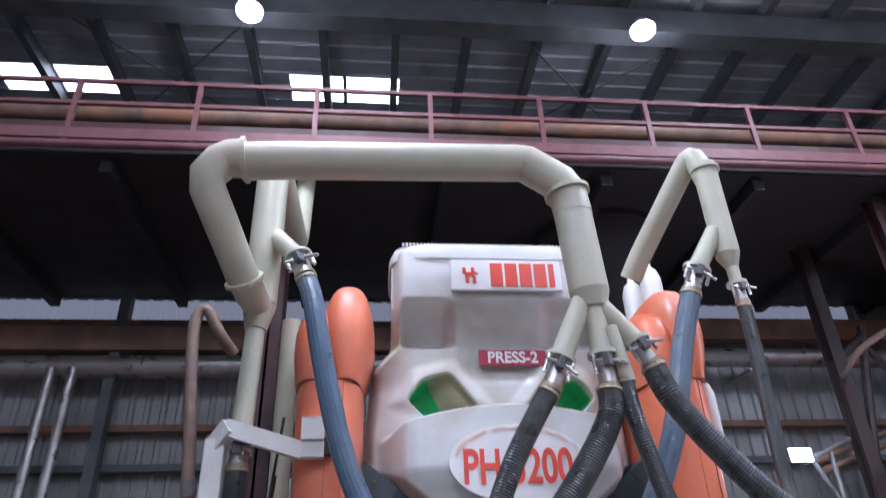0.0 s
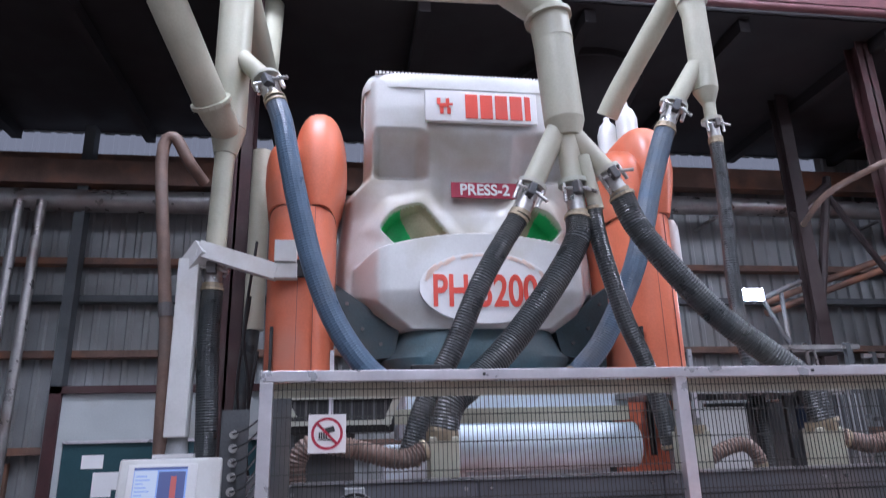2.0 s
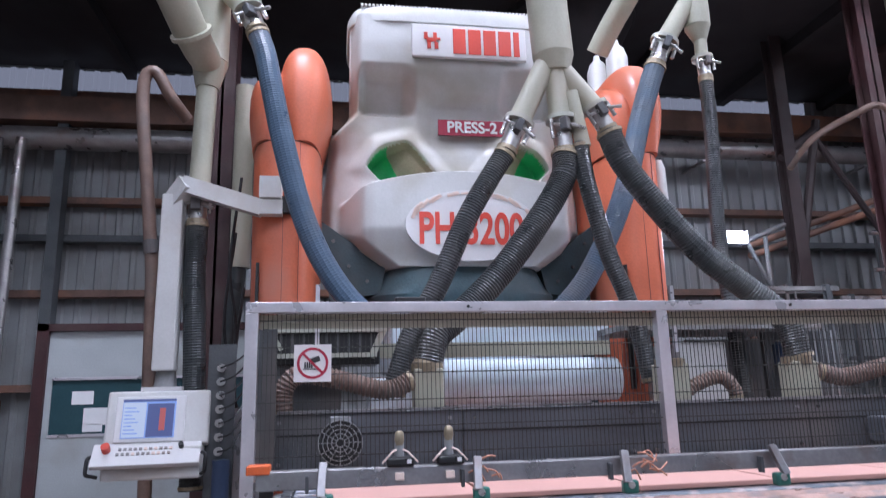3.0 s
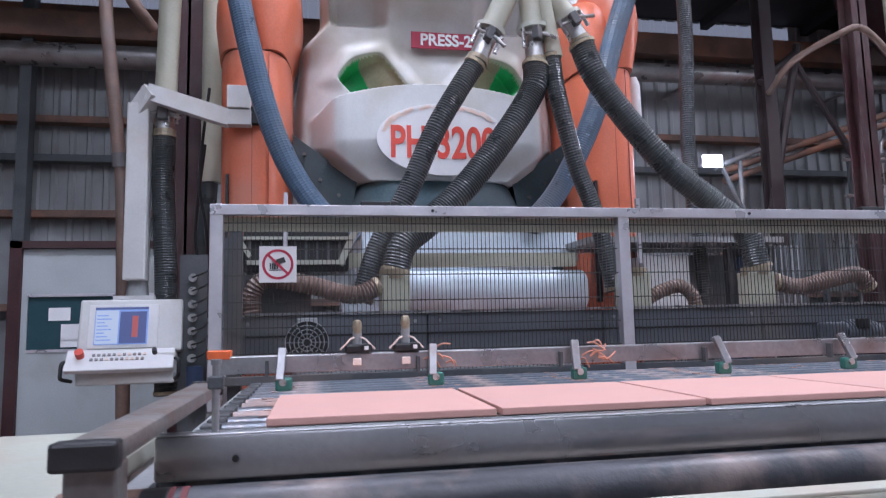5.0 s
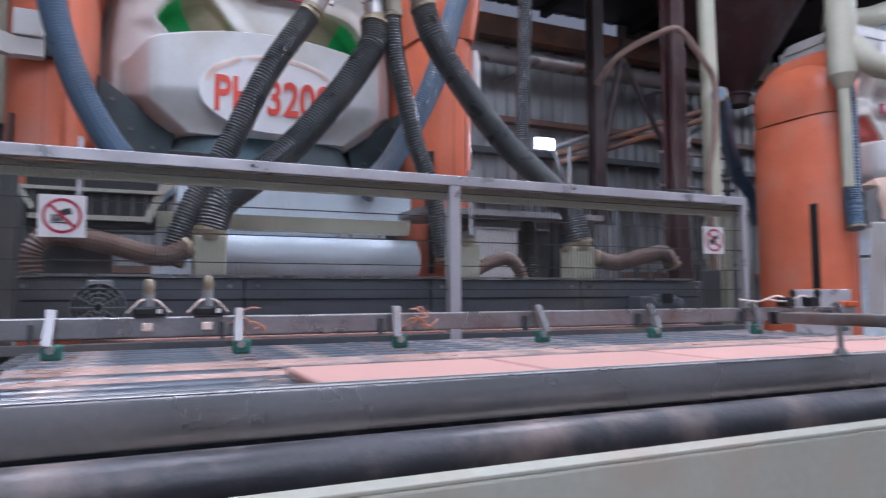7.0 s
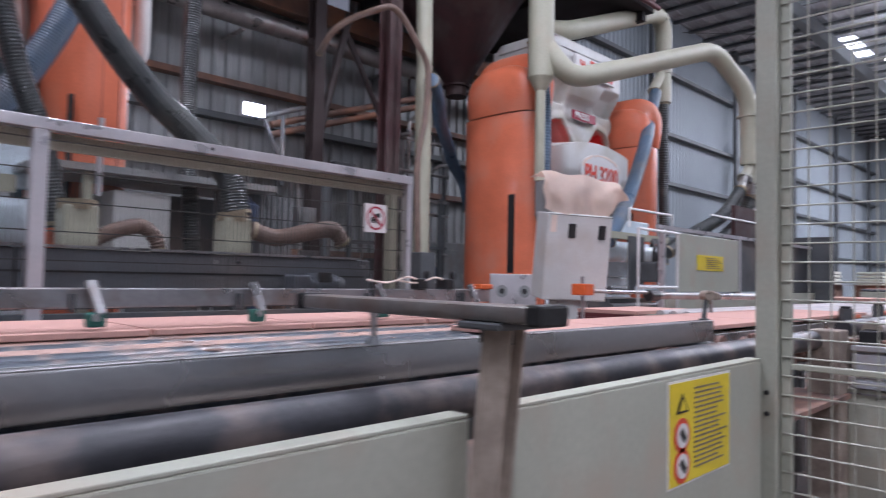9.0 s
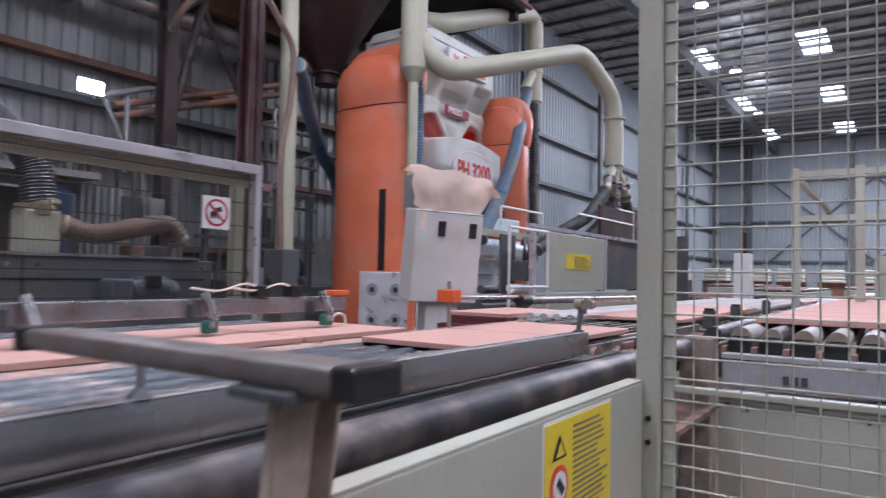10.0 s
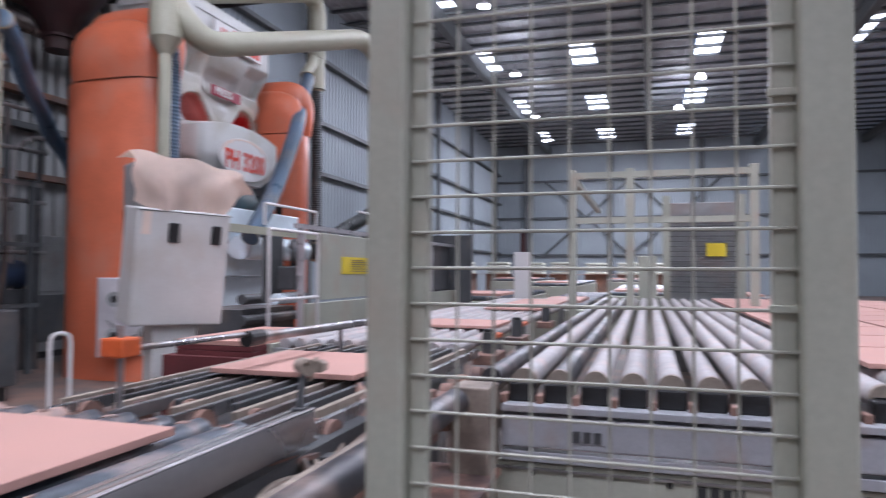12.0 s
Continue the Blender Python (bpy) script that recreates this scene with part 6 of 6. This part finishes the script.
solid("dust_cloth", draped(), "cloth", "beige cloth draped over the top of the cabinet", "cloth", smooth=True)
solid("covered_unit", box(-0.26, 0.34, 0.08, 0.28, 1.74, 2.05, 0.02, turn=face), "grey_mid", "grey unit under the cloth on the cabinet", "unit")
st = thing("tile_stack", 5.75, 2.85, 0.8, "low stack of damp red clay tiles on a bench", "stack")
for i in range(3):
    part("tile", box(5.3, 6.2, 2.6, 3.1, 0.9 + 0.03 * i, 0.928 + 0.03 * i, 0.003), "tile" if i == 2 else "maroon_clay", st)
part("bench", box(5.25, 6.25, 2.55, 3.15, 0, 0.9), "maroon_clay", st)
gd = thing("guard_box", 8.7, 3.6, 0, "cream machine guard box with yellow label and dark mesh windows", "guard")
part("front_panel", box(7.85, 9.5, 3.5, 3.54, 1.1, 1.74, 0.006), "plinth", gd)
part("base_panel", box(7.5, 13, 3.46, 3.5, 0.5, 1.08, 0.006), "plinth", gd)
part("top_rail", box(7.4, 13, 3.5, 3.54, 1.76, 1.8), "alu", gd)
part("mesh_window", box(9.5, 13, 3.56, 3.58, 1.1, 1.76), "grey_dark", gd)
for x in (7.5, 9.53, 11.3, 13):
    part("post", box(x - 0.025, x + 0.025, 3.49, 3.545, 0.5, 1.8), "alu", gd)
part("yellow_label", box(8.3, 9.0, 3.49, 3.5, 1.345, 1.52), "yellow", gd)
part("back_plate", box(7.52, 7.84, 3.9, 3.93, 1.08, 1.7), "grey_dark", gd)
for k in range(6):
    part("print_bar", box(8.52, 8.95 - 0.06 * (k % 3), 3.485, 3.49, 1.37 + 0.023 * k, 1.378 + 0.023 * k), "brass", gd)
hv = part("valve_block", box(7.56, 7.74, 3.62, 3.8, 1.2, 1.42, 0.02), "grey_dark", gd)
for k in range(3):
    part("valve_hose", sweep(spline([(7.58 + 0.07 * k, 3.66, 1.42), (7.56 + 0.09 * k, 3.64, 1.56), (7.66 + 0.06 * k, 3.7, 1.66), (7.8, 3.8, 1.6)], 0.04), 0.018, 8), "black", hv, smooth=True)
part("pale_drum", cyl((7.45, 3.75, 1.12), (7.85, 3.75, 1.12), 0.05, 16), "paleblue", gd, "pale blue drum", smooth=True)
part("red_panel", box(10.4, 12.5, 3.9, 3.95, 1.8, 2.3), "red_steel", gd)
part("side_panel", box(12.4, 12.45, 3.2, 4.2, 0.5, 1.95), "grey_dark", gd)
hr = thing("hand_barrier", 8.0, 3.9, 1.1, "white tubular barrier frame above the guard", "barrier")
for a, b in (((7.5, 3.9, 1.8), (7.5, 3.9, 2.0)), ((8.5, 3.9, 1.8), (8.5, 3.9, 2.0)), ((7.5, 3.9, 2.0), (8.5, 3.9, 2.0)), ((9.6, 3.9, 2.1), (11.8, 3.9, 2.1)), ((11.8, 3.9, 1.8), (11.8, 3.9, 2.3)), ((11.1, 3.9, 2.3), (11.8, 3.9, 2.3))):
    part("tube", cyl(a, b, 0.014, 8), "plate_white", hr)
bm = cyl((7.4, 3.3, 0.6), (7.4, 3.3, 1.7), 0.014, 8)
cyl((6.6, 3.3, 1.7), (7.4, 3.3, 1.7), 0.014, 8, bm=bm)
cyl((6.6, 3.3, 1.15), (7.4, 3.3, 1.15), 0.014, 8, bm=bm)
cyl((6.6, 3.3, 0.6), (6.6, 3.3, 1.7), 0.014, 8, bm=bm)
solid("tube_barrier", bm, "plate_white", "white tubular barrier beside the cabinet", "barrier")
bm = box(7.6, 8.6, 4.2, 4.8, 0, 1.0)
for i in range(4):
    cyl((7.6, 4.2, 0.5 + 0.2 * i), (8.8, 4.2, 0.5 + 0.2 * i), 0.05, 12, bm=bm)
solid("roller_feed", bm, "grey_dark", "dark grey roller feed below the second press", "machine")
bm = elbowed([(7.15, 6.0, 0.012), (7.15, 6.0, 0.7), (7.2, 6.0, 0.76), (7.34, 6.0, 0.75), (7.39, 6.0, 0.7), (7.39, 6.0, 0.012)], 0.02, 0.06, 8)
solid("hand_truck_handle", bm, "plate_white", "white bent tube handle standing on the floor", "handle")

# pipes of the second press, set out from a nearer draught
SET_OUT = Matrix.Translation((1.55, 0.46, 1.34)) @ Matrix.Scale(1.35, 4) @ Matrix.Translation((-1.55, -0.46, -1.34))


def set_out(ob):
    ob.matrix_basis = SET_OUT @ Matrix.Translation(ob.location)


qp = thing("powder_pipe", 6.87, 4.6, 2.4, "cream down-pipe and overhead branch of the second press", "pipe")
part("down_pipe", cyl((6.87, 4.6, 3.42), (6.87, 4.6, 6.5), 0.14, 24), "cream", qp, smooth=True)
part("cone", cyl((6.87, 4.6, 3.28), (6.87, 4.6, 3.42), 0.06, 24, 0.14), "cream", qp, smooth=True)
part("tail_pipe", cyl((6.87, 4.6, 2.3), (6.87, 4.6, 3.3), 0.055, 16), "cream", qp, smooth=True)
part("overhead_pipe", elbowed([(6.9, 4.58, 3.78), (7.05, 4.35, 3.4), (7.9, 4.2, 3.68), (9.55, 3.85, 4.25), (10.3, 3.7, 3.8), (10.35, 3.7, 3.3)], 0.115, 0.25, 20), "cream", qp, smooth=True)
part("drop_pipe", cyl((10.38, 3.7, 2.85), (10.36, 3.7, 3.5), 0.12, 20), "cream", qp, smooth=True)
part("flange", flange((10.36, 3.7, 3.53), (10.36, 3.7, 3.47), 0.16), "cream", qp)
for dx, dz in ((-0.32, -0.35), (0.02, -0.4), (0.45, -0.35)):
    part("leg_pipe", cyl((10.4, 3.7, 2.9), (10.4 + dx * 0.6, 3.7, 2.9 + dz * 0.7), 0.06, 14), "cream", qp, smooth=True)
    coupling(qp, (10.4 + dx * 0.6, 3.7, 2.9 + dz * 0.7), (10.4 + dx, 3.7, 2.9 + dz * 1.2), 0.06)
set_out(hose([(10.08, 3.7, 2.48), (9.7, 3.8, 2.1), (9.2, 3.95, 1.85), (8.8, 4.1, 1.6)], 0.08, "hose_grey", "dark ribbed hose above the guard box", 0.03))
set_out(hose([(10.42, 3.7, 2.42), (10.3, 3.8, 2.1), (10.0, 3.95, 1.8), (9.7, 4.1, 1.5)], 0.08, "hose_grey", "dark ribbed hose above the guard box", 0.03))
set_out(hose([(10.85, 3.7, 2.45), (11.2, 3.75, 2.1), (11.6, 3.85, 1.7)], 0.08, "hose_grey", "grey ribbed hose above the guard box", 0.03))
part("back_pipe", elbowed([(8.0, 5.6, 4.55), (8.3, 5.3, 4.5), (10.6, 5.2, 5.4), (10.86, 5.2, 5.3), (10.86, 5.2, 4.5)], 0.13, 0.2, 20), "cream", qp, smooth=True)
part("back_drop", cyl((10.86, 5.2, 4.05), (10.86, 5.2, 4.7), 0.12, 18), "cream", qp, smooth=True)
part("back_branch", cyl((10.8, 5.2, 4.5), (10.5, 5.2, 4.15), 0.075, 14), "cream", qp, smooth=True)
hose([(13.6, 6.76, 5.1), (13.09, 6.6, 4.52), (12.3, 6.28, 3.8), (11.6, 6.05, 3.18), (10.9, 5.9, 2.45), (10.2, 5.8, 1.82)], 0.12, "hose_blue", "blue hose slanting across an orange column of the second press", 0.04, 0.04)
set_out(hose([(6.95, 4.75, 3.9), (7.12, 4.75, 3.3), (7.14, 4.75, 2.2), (7.1, 4.7, 1.9)], 0.085, "hose_blue", "blue hose hanging beside the down-pipe", 0.03, 0.06))
set_out(hose([(10.86, 5.2, 4.05), (10.88, 5.2, 3.2), (10.9, 5.2, 1.5)], 0.08, "hose_grey", "grey hose hanging from the back pipe", 0.03))
set_out(qp)

# power pack and pipe rack behind the second press
hu = thing("hydraulic_unit", 8.0, 7.2, 0, "dark dusty hydraulic power pack with pipes behind the press", "machine")
part("tank", box(7.3, 8.8, 6.8, 7.6, 0, 1.1, 0.02), "grey_dark", hu)
part("panel", box(7.35, 7.9, 6.74, 6.8, 1.15, 2.1, 0.01), "grey_dark", hu)
part("pump", cyl((8.0, 7.0, 1.3), (8.7, 7.0, 1.3), 0.2, 20), "blue_dark", hu, smooth=True)
for x in (7.3, 7.75, 8.25, 8.75):
    part("upright", box(x - 0.025, x + 0.025, 6.7, 6.75, 0, 3.6), "grey_dark", hu)
for z in (1.6, 2.3, 3.0, 3.55):
    part("cross_tube", cyl((7.2, 6.72, z), (8.85, 6.72, z), 0.03, 10), "old_pipe", hu, smooth=True)
for x, z in ((7.5, 3.4), (8.05, 3.9), (8.5, 3.0)):
    part("line", elbowed([(x, 6.9, 1.1), (x, 6.9, z), (x + 0.25, 6.9, z + 0.2), (x + 0.25, 6.5, z + 0.2)], 0.035, 0.1, 10), "old_pipe", hu, smooth=True)
hu.location.x, hu.location.y = 8.6, 9.1
rk = thing("pipe_rack", 5.6, 7.6, 0, "dark steel rack with small boxes and cables between the presses", "rack")
for x in (4.9, 5.5, 6.1):
    part("upright", box(x - 0.02, x + 0.02, 7.5, 7.54, 0, 2.6), "grey_dark", rk)
for z in (0.5, 1.1, 1.75, 2.5):
    part("shelf", box(4.9, 6.1, 7.5, 7.9, z - 0.015, z + 0.015), "grey_dark", rk)
rng = random.Random(12)
for z in (0.515, 1.115, 1.765):
    x = 4.95
    while x < 5.9:
        w = rng.uniform(0.12, 0.28)
        part("crate", box(x, x + w, 7.52, 7.85, z + 0.001, z + rng.uniform(0.15, 0.42), 0.01), rng.choice(["grey_dark", "rust", "blue_dark", "grey_mid"]), rk)
        x += w + rng.uniform(0.02, 0.15)
# rollers that carry the row on beyond the transfer
ec = thing("exit_conveyor", 8.7, 2.0, 0, "dusty pale roller line carrying tiles away", "conveyor")
for i in range(11):
    y = 1.52 + 0.1 * i
    part("roller", cyl((5.5, y, 0.962), (11.8, y, 0.962), 0.034, 14), "roller_pale", ec, smooth=True)
part("side_beam", box(5.45, 11.85, 2.57, 2.62, 0.8, 0.96), "plinth", ec)
part("front_beam", box(5.44, 5.48, 1.45, 2.56, 0.82, 0.94), "grey_mid", ec)
for x in (5.6, 8.2, 11.2):
    part("leg", box(x, x + 0.08, 1.6, 1.68, 0, 0.9), "grey_mid", ec)
    part("leg", box(x, x + 0.08, 2.45, 2.53, 0, 0.9), "grey_mid", ec)
for x, y in ((5.55, 1.33), (6.5, 1.36), (7.9, 1.37)):
    dr = part("drive_motor", cyl((x, y, 0.95), (x, y, 1.06), 0.038, 16), "grey_dark", ec, "small dark drive motor", smooth=True)
    part("motor_cap", cyl((x, y, 1.06), (x, y, 1.075), 0.03, 16), "black", dr, smooth=True)
    part("drive_plate", box(x - 0.12, x + 0.16, y - 0.06, y + 0.06, 0.9, 0.95, 0.004), "dusty", ec)
for x, y in ((5.95, 1.4), (6.9, 1.41)):
    part("orange_bracket", box(x - 0.12, x + 0.14, y - 0.03, y + 0.03, 0.985, 1.01, 0.004), "orange_plastic", ec, "orange plastic bracket")

# ---- the far end of the hall ----
fg = thing("machine_guard", 9.5, 0.4, 0, "pale green square-tube guard frame around a machine", "guard")
for y in (1.26, 0.69, -0.45):
    part("post", box(9.0, 9.08, y - 0.04, y + 0.04, 0, 2.42, 0.005), "plinth", fg)
for z in (2.36, 1.9):
    part("rail", box(9.01, 9.07, -0.41, 1.22, z - 0.03, z + 0.03), "plinth", fg)
part("side_rail", box(9.082, 13.0, 1.23, 1.29, 2.31, 2.37), "plinth", fg)
sk = thing("stacker", 12.2, -0.2, 0, "far stacking machine with mesh guard and yellow label", "machine")
part("body", box(12.0, 13.0, -0.7, 0.3, 0, 2.35, 0.01), "grey_mid", sk)
part("frame", box(11.95, 12.0, 0.22, 0.32, 0, 2.45), "plinth", sk)
part("frame", box(11.95, 12.0, -0.75, -0.65, 0, 2.45), "plinth", sk)
for i in range(16):
    part("bar", box(11.95, 11.97, -0.65, 0.22, 1.1 + 0.07 * i, 1.115 + 0.07 * i), "grey_dark", sk)
part("yellow_label", box(11.93, 11.95, -0.5, -0.25, 1.6, 1.78), "yellow", sk)
part("cabinet", box(11.6, 11.9, 0.4, 0.65, 0.9, 1.6, 0.01), "plinth", sk)
for i, (x, y) in enumerate(((34, 9.2), (35, 7.6), (36, 6.0), (34.5, 4.4), (37, 3.0), (36, 1.4), (38, -0.4))):
    pl = thing("pallet_stack", x, y, 0, "far white wrapped pallet stack on a brown base", "pallet", "far pallets")
    for k in range(4):
        part("layer", box(x - 0.5, x + 0.5, y - 0.5, y + 0.5, 1.25 + 0.15 * k, 1.37 + 0.15 * k, 0.03), "plinth", pl)
    part("base", box(x - 0.55, x + 0.55, y - 0.55, y + 0.55, 0, 1.23), "rust", pl)
    part("shelf", box(x - 0.8, x + 0.8, y - 0.78, y + 0.78, 1.232, 1.248), "dusty", pl)
for x, y, w, d, h in ((15.5, 3.4, 5.0, 1.2, 0.95), (15, 1.8, 6, 0.8, 0.9), (21, 0.6, 9, 1.4, 0.95), (17, -1.0, 5, 1.0, 0.95), (24.5, 3.0, 8, 1.2, 1.05), (29, 5.2, 6, 1.6, 1.1), (30, 1.2, 7, 1.4, 1.1)):
    lc = thing("line_conveyor", x, y, 0, "far dusty roller conveyor line", "conveyor", "far lines")
    part("frame", box(x - w / 2, x + w / 2, y - d / 2, y + d / 2, 0, h - 0.08, 0.01), "plinth", lc)
    for k in range(int(w / 0.35)):
        part("roller", cyl((x - w / 2 + 0.2 + 0.35 * k, y - d / 2, h - 0.03), (x - w / 2 + 0.2 + 0.35 * k, y + d / 2, h - 0.03), 0.04, 10), "roller", lc)
    part("load", box(x - w / 2 + 0.3, x - w / 2 + 1.9, y - d / 2 + 0.1, y + d / 2 - 0.1, h + 0.01, h + 0.05), "tile", lc)
tw = thing("signal_lamp", 13.25, 2.52, 0, "white cabinet with a red and dark signal lamp on top", "cabinet")
part("cabinet", box(13.1, 13.4, 2.4, 2.65, 0, 1.7, 0.01), "plate_white", tw)
part("lamp", cyl((13.25, 2.52, 1.7), (13.25, 2.52, 2.05), 0.05, 12), "red_steel", tw)

# ---- moving tiles ----
TS = 0.585


def clay_tile(x, y, z, group):
    bm = box(-TS / 2, TS / 2, -TS / 2, TS / 2, 0, 0.02, 0.003)
    ob = solid("clay_tile", bm, "tile", "freshly pressed pinkish clay tile riding on the rollers", "tile", group)
    ob.location = (x, y, z)
    return ob


row_a = [clay_tile(-0.06 + TS / 2 + 0.6 * i, 2.9, 0.999, "first row of tiles") for i in range(6)]
row_b = [clay_tile(-0.06 + TS / 2 + 0.6 * i, 4.4, 0.999, "second row of tiles") for i in range(6)]
load = [clay_tile(4.78 + TS / 2 + 0.62 * i, 0.6 - 0.62 * j, 1.044, "tiles on the cross conveyor") for j in range(3) for i in range(10)]

# y of the near edge and x shift of each row, by time
ROW_A = [(0.0, 2.58, 0.0), (3.2, 2.58, 0.0), (4.0, 2.2, 0.0), (4.8, 1.78, 0.0), (5.2, 1.69, 0.0), (5.5, 1.6, 0.0), (6.0, 1.45, 0.0), (6.3, 1.4, 0.0), (6.5, 1.38, 0.01), (6.7, 1.375, 0.135), (7.0, 1.375, 0.595), (7.2, 1.375, 0.92), (7.6, 1.375, 1.575), (8.1, 1.375, 2.2), (8.6, 1.375, 2.6), (9.3, 1.38, 2.85), (9.7, 1.38, 2.93), (10.0, 1.39, 3.13), (10.25, 1.43, 3.5), (10.5, 1.48, 3.86), (11.0, 1.5, 4.15), (11.5, 1.5, 4.25), (12.0, 1.5, 4.27)]
ROW_B = [(0.0, 4.1, 0.0), (7.7, 3.3, 0.0), (8.4, 2.75, 0.0), (9.5, 2.13, 0.0), (10.0, 2.1, -0.02), (10.5, 2.12, -0.05), (11.0, 2.02, -0.08), (11.5, 1.77, -0.12), (12.0, 1.57, -0.15)]
LOAD = [(0.0, 0.95), (9.8, 0.95), (10.2, 0.92), (10.5, 0.85), (11.0, 0.57), (11.5, 0.18), (12.0, -0.22)]


# the leading tiles are drawn ahead of the last one
AHEAD = [(0.0, 0.0, 0.0), (9.5, 0.0, 0.0), (10.0, 0.0, 0.9), (10.5, 0.0, 2.0), (11.0, 0.3, 2.5), (11.5, 0.9, 2.9), (12.0, 1.6, 3.2)]


def ahead(i, t):
    """How far tile i of the first row has run ahead at t."""
    for p, q in zip(AHEAD, AHEAD[1:]):
        if p[0] <= t <= q[0]:
            k = min(i, 2)
            return 0.0 if k == 0 else p[k] + (q[k] - p[k]) * (t - p[0]) / (q[0] - p[0])
    return 0.0


def motions():
    """Keys of the tiles on both conveyors."""
    for i, ob in enumerate(row_a):
        walk(ob, [(t, pose(-0.06 + TS / 2 + 0.6 * i + dx + ahead(i, t), y + TS / 2, 0.999)) for t, y, dx in ROW_A])
    for i, ob in enumerate(row_b):
        walk(ob, [(t, pose(-0.06 + TS / 2 + 0.6 * i + dx, y + TS / 2, 0.999)) for t, y, dx in ROW_B])
    for n, ob in enumerate(load):
        j, i = divmod(n, 10)
        walk(ob, [(t, pose(4.78 + TS / 2 + 0.62 * i, y - TS / 2 - 0.62 * j, 1.044)) for t, y in LOAD])


motions()
